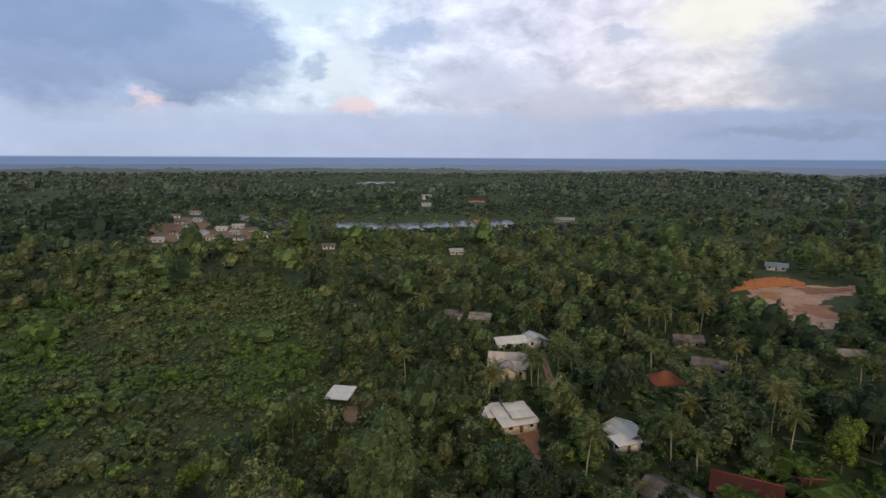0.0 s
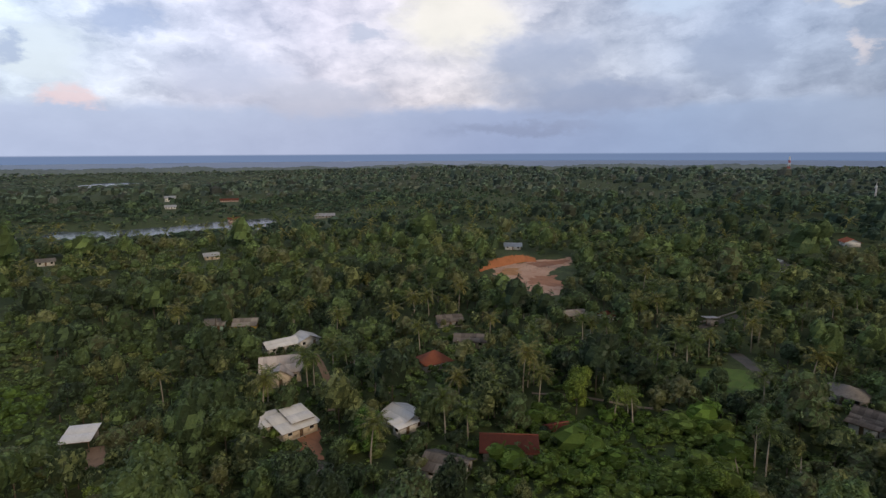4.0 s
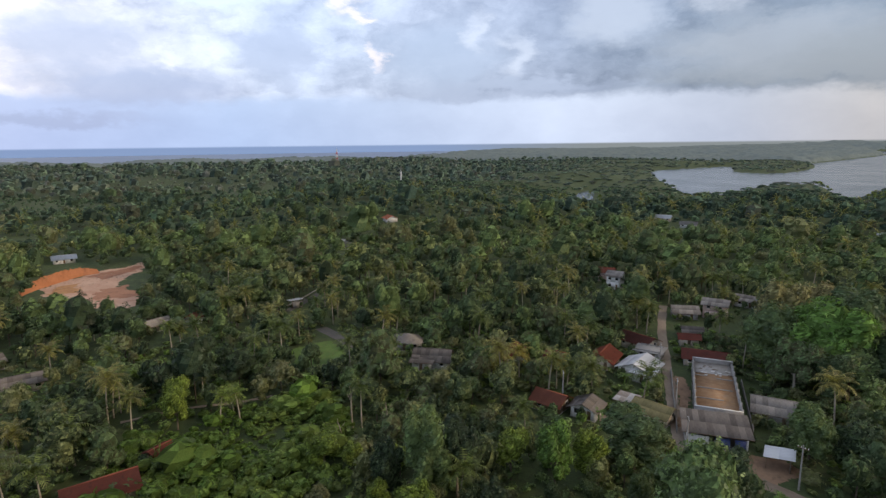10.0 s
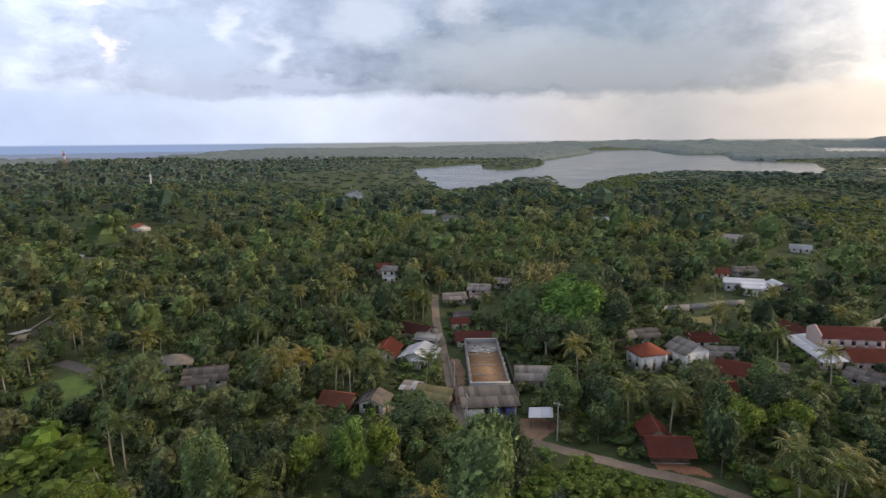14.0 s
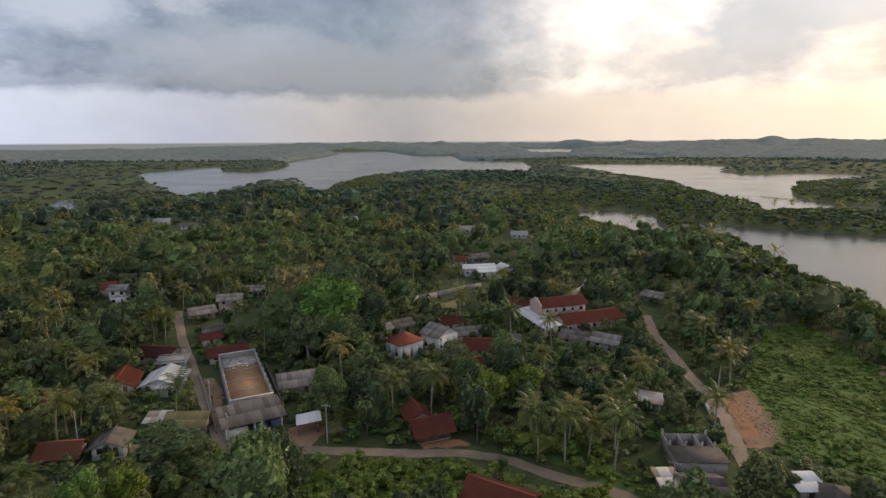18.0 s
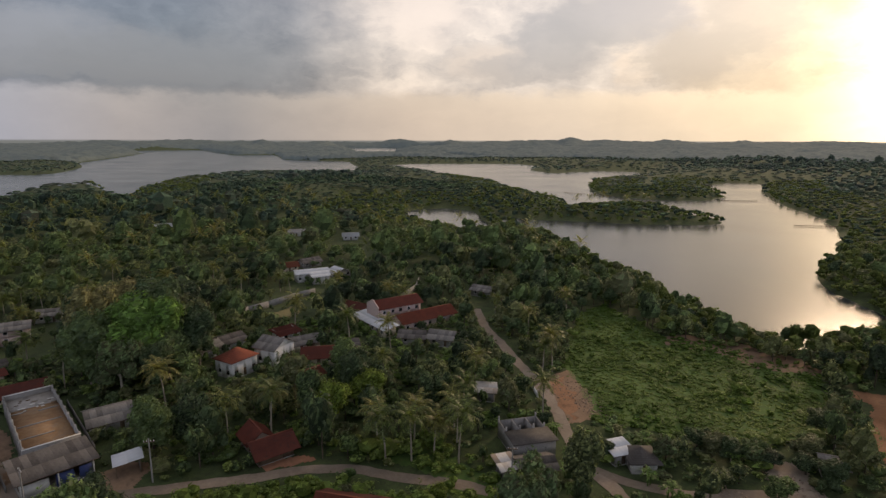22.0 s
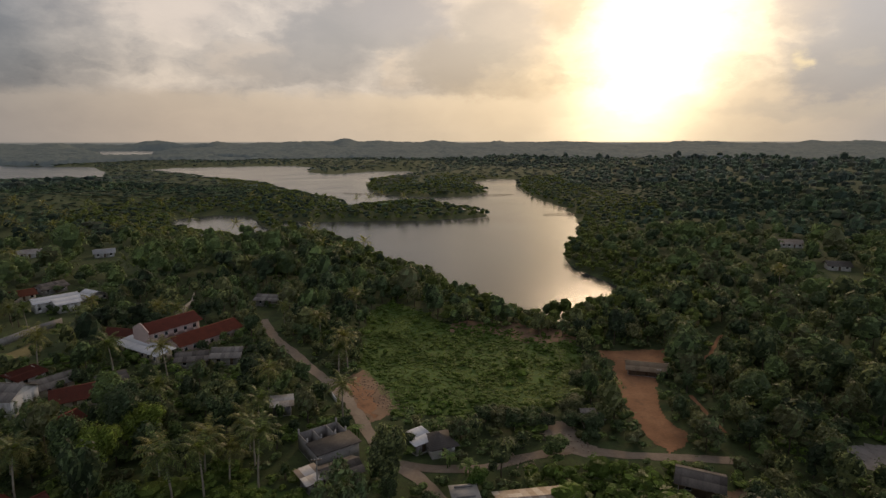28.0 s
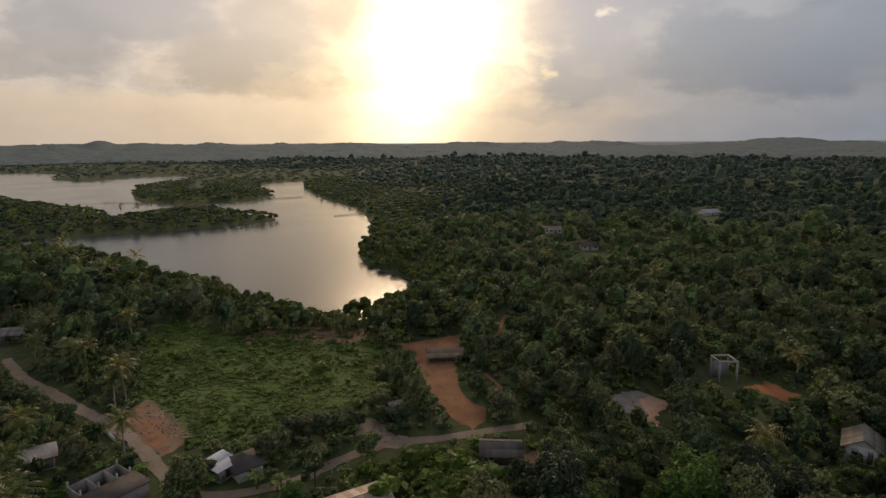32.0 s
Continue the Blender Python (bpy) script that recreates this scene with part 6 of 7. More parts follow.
def strew(name, shapes, places, label, category, material, kind="stuff", inside_material=None):
    """One mesh of many plants: rows of x, y, z, scale, turn, tint, height, each with one of the shapes."""
    places = np.asarray(places)
    vs, tints, inners = [], [], []
    pick = rng.randint(0, len(shapes), len(places))
    for k, (shape, inner) in enumerate(shapes):
        p = places[pick == k]
        if not len(p):
            continue
        c, s = np.cos(p[:, 4]), np.sin(p[:, 4])
        x = shape[None, :, 0] * c[:, None] - shape[None, :, 1] * s[:, None]
        y = shape[None, :, 0] * s[:, None] + shape[None, :, 1] * c[:, None]
        v = np.stack([x * p[:, 3:4] + p[:, 0:1], y * p[:, 3:4] + p[:, 1:2], shape[None, :, 2] * (p[:, 3] * p[:, 6])[:, None] + p[:, 2:3]], -1)
        vs.append(v.reshape(-1, 3))
        tints.append(np.repeat(p[:, 5], shape.shape[0] // 4))
        inners.append(np.tile(inner, len(p)))
    v = np.concatenate(vs)
    ob = new(name, mesh_of(name, v, np.arange(len(v)).reshape(-1, 4), material, np.concatenate(tints), inner=np.concatenate(inners)))
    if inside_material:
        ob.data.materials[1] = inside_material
    return tagged(ob, label, category, kind=kind)


# which ground is free: a raster of one-metre cells round the village
REACH = 420
cx, cy = np.meshgrid(np.arange(-REACH, REACH) + 0.5, np.arange(-REACH, REACH) + 0.5, indexing="ij")
bare, low_plants, roofed = (np.zeros(cx.shape, dtype=bool) for k in range(3))


def stamp(grid, poly):
    lo, hi = np.floor(poly.min(0)).astype(int) + REACH - 1, np.ceil(poly.max(0)).astype(int) + REACH + 1
    lo, hi = np.clip(lo, 0, 2 * REACH), np.clip(hi, 0, 2 * REACH)
    a, b = slice(lo[0], hi[0]), slice(lo[1], hi[1])
    grid[a, b] |= inside(cx[a, b], cy[a, b], poly)


for outline in CLEAR:
    stamp(bare, outline)
for outline in OUTLINES:
    stamp(roofed, outline)
for outline in FIELDS:
    stamp(low_plants, outline)


def in_grid(grid, px, py):
    i, j = (px + REACH).astype(int), (py + REACH).astype(int)
    ok = (i >= 0) & (j >= 0) & (i < 2 * REACH) & (j < 2 * REACH)
    return ok & grid[np.clip(i, 0, 2 * REACH - 1), np.clip(j, 0, 2 * REACH - 1)]


def scatter(r0, r1, step, from_head=-50, to_head=216):
    """Jittered places between two distances from the village's middle, over the headings that matter."""
    n = int(r1 / step) + 1
    gx, gy = np.meshgrid(np.arange(-n, n + 1), np.arange(-n, n + 1), indexing="ij")
    px = (gx + rng.uniform(-0.42, 0.42, gx.shape) + 0.5 * (gy % 2)).ravel() * step
    py = (gy + rng.uniform(-0.42, 0.42, gy.shape)).ravel() * step
    r, head = np.hypot(px, py), np.degrees(np.arctan2(px, py))
    head = np.where(head < -130, head + 360, head)
    ok = (r >= r0) & (r < r1) & (head > from_head) & (head < to_head)
    px, py = px[ok], py[ok]
    d = shore(px, py)
    return px[d > 2.0], py[d > 2.0], d[d > 2.0]


def village(px, py):
    """How strongly a place belongs to the palm gardens round the houses."""
    g = np.zeros(px.shape)
    for x, y, s in ((142.4, 98.1, 90), (130.1, 16.7, 60), (147.6, -65.5, 60), (61.5, 151.0, 60), (77.1, -52.6, 35), (222.1, -6.5, 80), (207.4, 180.9, 80)):
        g = np.maximum(g, np.exp(-((px - x) ** 2 + (py - y) ** 2) / s ** 2))
    return g


# tree forms, all one unit wide at the crown's half
near_r = np.random.RandomState(21)
NEAR = []
for k in range(9):
    tall = near_r.uniform(0.95, 1.6)
    NEAR.append((crown_shape(near_r, 4.0, 6.2 * tall, 1.5, 14, 1350, 0.34, 0.8, -0.35, (15, 8)), 1.5 + 6.2 * tall * 0.5))
MID = [crown_shape(near_r, 4.0, 5.8 * near_r.uniform(0.9, 1.5), 1.2, 10, 165, 0.52, 0.82, -0.15, (9, 4), 6) for k in range(12)]
WOODS = [crown_shape(near_r, 4.2, 5.6 * near_r.uniform(0.9, 1.5), 1.2, 7, 80, 0.72, 0.88, -0.05, (8, 4), 3) for k in range(10)]
FAR = [crown_shape(near_r, 4.4, 5.4 * near_r.uniform(0.8, 1.4), 1.4, 4, 14, 1.1, 0.98, 0.0, (6, 2), 2) for k in range(10)]
TINY = [crown_shape(near_r, 6.0, 7.0 * near_r.uniform(0.8, 1.25), 1.0, 2, 4, 1.8, 1.1, 0.1, (6, 2), 1) for k in range(8)]


def trunk_mesh(r, high, name, material):
    lean = r.uniform(-0.4, 0.4, 2)
    pieces = [tube([(0, 0, -0.4), (lean[0] * 0.4, lean[1] * 0.4, high * 0.4), (lean[0], lean[1], high)], [0.26, 0.19, 0.1], 7)]
    for k in range(4):
        a, z = r.uniform(0, 6.28), high * r.uniform(0.45, 0.8)
        pieces.append(tube([(lean[0] * z / high, lean[1] * z / high, z), (math.cos(a) * 1.0, math.sin(a) * 1.0, z + 1.2), (math.cos(a) * 2.0, math.sin(a) * 2.0, z + 2.3)], [0.12, 0.08, 0.04], 5))
    v, f = joined(pieces)
    return mesh_of(name, v, f, material)


near_meshes = [(mesh_of("crown", s[0], np.arange(len(s[0])).reshape(-1, 4), leaves, inner=s[1]), trunk_mesh(near_r, h, "trunk", bark if k % 3 else pale_bark)) for k, (s, h) in enumerate(NEAR)]


dyed = {}


def tree(x, y, k, scale, turn, label, material=None, high=1.0, z=None, name="tree", group="garden trees"):
    crown, trunk = near_meshes[k % len(near_meshes)]
    if material:
        if (k % 9, material.name) not in dyed:
            copy = crown.copy()
            copy.materials[0] = material
            copy.materials[1] = {"bright_leaves": bright_bodies, "lime_leaves": lime_bodies, "pale_leaves": pale_bodies}[material.name]
            dyed[k % 9, material.name] = copy
        crown = dyed[k % 9, material.name]
    z = GROUND if z is None else z
    ob = thing(name, Matrix.LocRotScale((x, y, z), Euler((0, 0, turn)), (scale, scale, scale * high)), label, "tree", group)
    part("trunk", trunk, ob)
    part("crown", crown, ob)
    return ob


def palm_meshes(r, high, material, fronds=22, reach=4.4, joints=11):
    bend = r.uniform(-1.0, 1.0, 2)
    pts = [(bend[0] * t * t, bend[1] * t * t, -0.4 + (high + 0.4) * t) for t in np.linspace(0, 1, 7)]
    v, f = tube(pts, np.linspace(0.2, 0.11, 7), 7)
    trunk = mesh_of("trunk", v, f, pale_bark)
    top = np.array(pts[-1])
    quads = []
    for k in range(fronds):
        a = k * 2.39996 + r.uniform(-0.2, 0.2)
        lift = 1.2 - 1.75 * (k / fronds) ** 1.1 + r.uniform(-0.18, 0.18)
        out, p, d, seg = np.array((math.cos(a), math.sin(a), 0)), top.copy(), lift, reach * r.uniform(0.85, 1.1) / joints
        side = np.array((-math.sin(a), math.cos(a), 0))
        for s in range(joints):
            way = out * math.cos(d) + np.array((0, 0, 1)) * math.sin(d)
            q = p + way * seg
            w = 0.78 * math.sin(math.pi * min(0.97, 0.16 + 0.86 * s / joints)) + 0.1
            quads += [p - side * 0.05, q - side * 0.04, q + side * 0.04, p + side * 0.05]
            for sg in (-1, 1):                            # leaflets with gaps between them, swept forward and hanging
                fall = np.array((0, 0, -r.uniform(0.25, 0.6) * w))
                tip = p + side * sg * w + way * seg * r.uniform(0.9, 1.4) + fall
                a0, a1 = p + way * seg * 0.1, p + way * seg * 0.82
                quads += [a0, a1, tip + way * seg * 0.2, tip] if sg > 0 else [a1, a0, tip, tip + way * seg * 0.2]
            p, d = q, d - (0.085 + 0.014 * s) * 9 / joints
    v = np.array(quads)
    crown = mesh_of("fronds", v, np.arange(len(v)).reshape(-1, 4), material)
    nuts = [(top + np.array((math.cos(a) * 0.28, math.sin(a) * 0.28, -0.3)) + ICO * 0.16, ICO_F) for a in np.arange(0, 6.2, 0.9)]
    v, f = joined(nuts)
    return trunk, crown, mesh_of("coconuts", v, f, olive_sheet)


palm_r = np.random.RandomState(5)
PALMS = [palm_meshes(palm_r, palm_r.uniform(7.0, 10.5), palm_leaves) for k in range(8)]
GOLD = palm_meshes(palm_r, 7.0, gold_palm_leaves)
ARECA = palm_meshes(palm_r, 6.4, lime_leaves, 17, 3.2)


def palm(x, y, meshes, scale=1.0, turn=0.0, label="coconut palm with a bare pale trunk and drooping fronds", z=GROUND):
    ob = thing("palm", Matrix.LocRotScale((x, y, z), Euler((0, 0, turn)), (scale, scale, scale)), label, "palm", "palms")
    for name, me in zip(("trunk", "fronds", "coconuts"), meshes):
        part(name, me, ob)
    return ob


def hides(px, py, high):
    """Whether a plant of that height would stand over bare ground, a road or a house as seen from above the middle."""
    r = np.hypot(px, py)
    bad = np.zeros(px.shape, dtype=bool)
    lax = np.modf(np.abs(np.sin(px * 12.9 + py * 78.2)) * 437.5)[0] < 0.38 * (py > -85)         # some trees lean over roads and yards
    for share in (0.0, 0.25, 0.45):
        k = 1 + share * high / 61
        hit = in_grid(bare, px * k, py * k)
        bad |= hit & (in_grid(roofed, px * k, py * k) | ~lax) if share else hit
    for share in (0.6, 0.75, 0.88):
        k = 1 + share * high / 61
        bad |= in_grid(roofed, px * k, py * k)
    for share in (0.65, 0.85):                            # the clearings by the lagoon stay in view
        k = 1 + share * high / 61
        bad |= in_grid(bare, px * k, py * k) & (py < -85)
    side = 0.9 / np.maximum(r, 1)
    for s in (-1, 1):
        bad |= in_grid(bare, px + s * py * side, py - s * px * side)
    return bad


# trees and palms that stand out
palm_spots = [(130.5, 30.9), (106.2, -33.4), (107.5, -38.0), (83.2, -49.8), (81.0, -54.2), (79.8, -58.8), (125.8, 46.3), (160.4, 38.3), (92.0, -106.3), (174.1, -41.9), (130.8, -24.1), (157.1, 31.2), (75.9, 36.4), (145.0, 155.2), (144.7, 145.8),
              (126.3, 150.2), (27.8, 186.0), (22.6, 180.8), (77.7, 128.1), (78.6, 121.9), (57.7, 175.1), (78.6, 193.7), (91.0, 193.6), (164.5, 149.7), (71.3, 189.6), (48.8, 100.8), (27.4, 100.0), (32.4, 87.8), (111.3, -30.5), (112.0, -39.7), (90.9, -108.8),
              (74.6, -85.1), (56.1, 120.2), (60.1, 109.9), (73.4, 118.9), (77.5, 114.7), (110.7, 143.1), (117.8, 139.9), (154.4, 158.2), (150.3, 162.5), (137.6, 150.1), (169.2, 130.9), (74.7, -60.6), (89.2, -52.0), (84.9, -57.9)]
for i, (x, y) in enumerate(palm_spots):
    if hides(np.array([x]), np.array([y]), np.array([5.0]))[0]:
        continue
    palm(x, y, PALMS[i % 8], 0.9 + 0.25 * rng.rand(), rng.rand() * 6.28)
for x, y in ((76.4, 10.1), (130.5, 33.5), (129.4, 47.8), (133.9, 44.1)):
    palm(x, y, GOLD, 0.95 + 0.15 * rng.rand(), rng.rand() * 6, "golden-yellow coconut palm between dark trees")
for x, y in ((83.2, 96.1), (86.2, 93.4), (88.6, 97.6)):
    palm(x, y, ARECA, 0.9 + 0.2 * rng.rand(), rng.rand() * 6, "slender palm with a light green feathery crown")
tree(153.5, -26.5, 1, 2.9, 0.4, "huge bright green spreading tree", bright_leaves, 0.88)
tree(162.2, -31.3, 4, 2.4, 1.4, "large dark green tree beside the bright one", None, 0.9)
tree(149.0, -29.8, 2, 2.0, 2.4, "large dark green tree at the foot of the grove", None, 0.8)
tree(175.0, -17.4, 3, 2.2, 3.1, "tall tree with pale flowering crown", pale_leaves, 1.05)
tree(181.9, -25.8, 5, 2.0, 5.1, "tall tree with pale flowering crown", pale_leaves, 1.0)
tree(167.1, -38.6, 6, 2.1, 2.0, "large dark green tree in the grove", None, 0.9)
for x, y, s, bright in ((147.0, -19.0, 1.7, 0), (159.0, -14.5, 1.9, 0), (164.5, -27.0, 2.4, 1), (152.0, -38.0, 1.8, 0), (143.5, -25.5, 1.4, 0), (171.0, -33.5, 2.2, 0), (160.0, -39.0, 1.9, 0), (178.0, -36.0, 2.0, 0), (186.0, -18.0, 1.9, 0)):
    tree(x, y, int(x) % 9, s, x, "large bright green tree in the grove" if bright else "tall dark green tree in the grove", bright_leaves if bright else None, 0.92)
HEROES = ((101.5, 12.1, 1.85, 0, 0.6, "big round dark green tree before a house"), (88.1, 31.6, 0.95, 2, 1.2, "light green leafy young tree"), (88.9, 24.0, 1.0, 1, 1.15, "light green leafy young tree"),
          (93.4, 18.8, 0.9, 2, 1.0, "light green leafy young tree"), (113.6, -17.4, 1.2, 0, 1.0, "dark leafy tree beside a shed"), (113.8, -24.1, 1.1, 0, 1.0, "dark leafy tree beside a shed"), (-8.8, 99.2, 0.95, 1, 1.0, "bright green leafy tree"),
          (-17.9, 102.6, 0.9, 2, 0.8, "light green tree on the slope"), (82.6, 108.6, 1.0, 2, 1.0, "light green rounded tree"), (-4.4, 121.3, 1.0, 0, 0.9, "dark leafy garden tree"),
          (28.7, 105.3, 0.95, 1, 1.0, "bright green leafy tree"), (78.7, 65.6, 1.0, 2, 0.9, "light green leafy tree"), (103.3, -59.2, 1.25, 2, 1.1, "light olive tree with loose leafy crown"), (91.6, -69.2, 1.0, 0, 1.0, "dark tree behind a half-built house"),
          (80.0, 60.0, 0.62, 2, 0.9, "young tree with pale lime leaf tufts"), (82.0, 51.0, 0.6, 2, 0.9, "young tree with pale lime leaf tufts"))
for x, y, s, hue, high, text in HEROES:
    tree(x, y, int(abs(x) + abs(y)) % 9, s, x, text, (None, bright_leaves, lime_leaves)[hue], high)
for x, y in [(44.5, -99.9), (41.2, -100.5), (38.4, -102.7), (36.1, -104.6), (47.5, -99.6), (30.7, -94.5), (39.2, -90.9), (51.0, -93.7), (58.1, -82.7), (26.0, -106.5), (30.5, -106.8), (31.5, -112.5), (33.0, -117.0), (30.0, -122.0), (34.5, -126.0)]:
    tree(x, y, int(abs(x * 3)) % 9, 0.75, x, "dense dark bush at the field's edge", None, 0.6, name="bush")
tree(-45.2, 95.4, 2, 0.85, 1.0, "lime green young tree with pale bare branches", lime_leaves, 0.8)
tree(-9.4, 97.2, 3, 0.7, 2.0, "low dry tree with pale bare branches", pale_leaves, 0.6)
tree(78.3, 103.4, 4, 0.85, 2.0, "rounded light green tree beside the path", lime_leaves, 1.0)
for x, y, s in ((113.2, -60.1, 1.25), (100.5, -48.4, 1.2), (105.6, -46.5, 1.1), (107.2, -57.8, 1.2)):
    tree(x, y, int(x), s, x, "light olive tree with loose leafy crown", lime_leaves if x < 105 else None, 1.1)
SOLO = [np.array(p) for p in ((156.3, -23.9, 8), (162.2, -31.3, 7), (149.0, -29.8, 6.5), (175.0, -17.4, 7), (181.9, -25.8, 6.5), (167.1, -38.6, 6.5), (113.2, -60.1, 5), (100.5, -48.4, 5), (105.6, -46.5, 4.5), (107.2, -57.8, 5),
                              (-45.2, 95.4, 3.5), (78.3, 103.4, 3.5))]
SOLO += [np.array((h[0], h[1], h[2] * 3.2)) for h in HEROES]
SOLO += [np.array((x, y, 2.0)) for x, y in palm_spots]


def crowded(px, py):
    r = np.zeros(px.shape, dtype=bool)
    for x, y, s in SOLO:
        r |= (px - x) ** 2 + (py - y) ** 2 < s * s
    return r


def capped(px, py, d, scale, high):
    """Lower plants near the water, so that the shore is a low mangrove fringe."""
    r = np.maximum(np.hypot(px, py), 1)
    room = np.maximum(np.where(r > 360, 6.0, 8.8) + 56 * d / r - land(px, py, d), 2.4)
    return np.minimum(high, room / (8.6 * scale))


def rows_of(px, py, d, scale, high, spread=0.2):
    n = len(px)
    kin = 0.45 + 0.26 * ripple(px, py, 150, 41) + 0.2 * ripple(px, py, 42, 42)         # stands of one kind and colour
    return np.column_stack([px, py, land(px, py, d), scale, rng.uniform(0, 6.28, n), kin + rng.uniform(-spread, spread, n), high])


# gardens and woods near the houses
px, py, d = scatter(58, 265, 5.5)
scale = 0.72 * np.exp(rng.normal(0, 0.27, len(px))) * (1 + 0.3 * ripple(px, py, 60, 43)) * np.where(rng.rand(len(px)) < 0.07, 1.6, 1.0)
scale = np.clip(scale, 0.36, 1.75)
scale *= np.where(d < 22, 0.8, 1.0)
free = ~hides(px, py, 8.5 * scale) & ~in_grid(low_plants, px, py) & ~crowded(px, py)
for share in (0.5, 0.9):
    k = 1 + share * 8.5 * scale / 61
    free &= ~in_grid(low_plants, px * k, py * k) | (rng.rand(len(px)) < 0.1)
px, py, d, scale = px[free], py[free], d[free], scale[free]
r = np.hypot(px, py)
is_palm = (rng.rand(len(px)) < 0.01 + 0.1 * village(px, py)) & (d > 20) & (r > 95)
high = capped(px, py, d, scale, rng.uniform(0.85, 1.25, len(px)))
labels = ("broad-leaved tree with a dense dark green crown", "garden tree with a rounded green crown", "leafy tree with an uneven olive green crown")
solo = np.argsort(r)
single = np.zeros(len(px), dtype=bool)
single[[i for i in solo if not is_palm[i]][:300]] = True
for i in np.nonzero(single)[0]:
    kind = rng.rand()
    if kind < 0.26:
        tree(px[i], py[i], int(rng.randint(9)), scale[i] * 0.85, rng.uniform(0, 6.28), "young tree with a bright light green crown", lime_leaves if kind < 0.1 else bright_leaves, high[i])
    else:
        tree(px[i], py[i], int(rng.randint(9)), scale[i], rng.uniform(0, 6.28), labels[i % 3], None, high[i])
palms_here = np.nonzero(is_palm)[0]
palms_here = palms_here[np.argsort(r[palms_here])]
for i in palms_here[:255]:
    palm(px[i], py[i], PALMS[i % 8], rng.uniform(0.8, 1.15), rng.uniform(0, 6.28), z=float(land(px[i:i + 1], py[i:i + 1], d[i:i + 1])[0]))
rest = ~single & ~is_palm
close, outer = rest & (r < 175), rest & (r >= 175)
strew("garden_woods", MID, rows_of(px[close], py[close], d[close], scale[close], high[close], 0.32), "dense green tropical trees behind the houses", "trees", leaves)
strew("village_woods", WOODS, rows_of(px[outer], py[outer], d[outer], scale[outer], high[outer], 0.32), "green trees beyond the village gardens", "trees", leaves)

# stems of the trees that are not built one by one
tx, ty, td, ts = px[rest], py[rest], d[rest], scale[rest]
base = np.array([(math.cos(a) * 0.17, math.sin(a) * 0.17) for a in (0, 2.1, 4.2)])
tz = land(tx, ty, td)
ring = np.stack([tx[:, None] + base[None, :, 0], ty[:, None] + base[None, :, 1]], -1)
stem = np.concatenate([np.dstack([ring, np.repeat(tz[:, None] - 0.3, 3, 1)]), np.dstack([ring, np.repeat((tz + 5.0 * ts)[:, None], 3, 1)])], 1)
idx = np.arange(len(tx))[:, None, None] * 6 + np.array([(0, 1, 4, 3), (1, 2, 5, 4), (2, 0, 3, 5)])[None]
tagged(new("tree_stems", mesh_of("tree_stems", stem.reshape(-1, 3), idx.reshape(-1, 4), bark)), "dark thin tree stems below the canopy", "trunks", kind="stuff")

def before_house(px, py):
    """Trees that would stand on a far house or close before it."""
    r, bad = np.hypot(px, py), np.zeros(px.shape, dtype=bool)
    for x, y, w in FAR_HOUSES:
        q = math.hypot(x, y)
        ahead, aside = (px * x + py * y) / q - q, np.abs(px * y - py * x) / q
        bad |= (ahead > -30 - q * 0.05) & (ahead < w * 0.7) & (aside < w * 0.5 + 4.0)
    return bad


# open grassy slopes: middle, half-width across the view and half-depth
MEADOWS = ((126, 535, 95, 26), (209, 410, 60, 28), (505, 486, 90, 40), (330, 560, 80, 40), (640, 560, 110, 40))


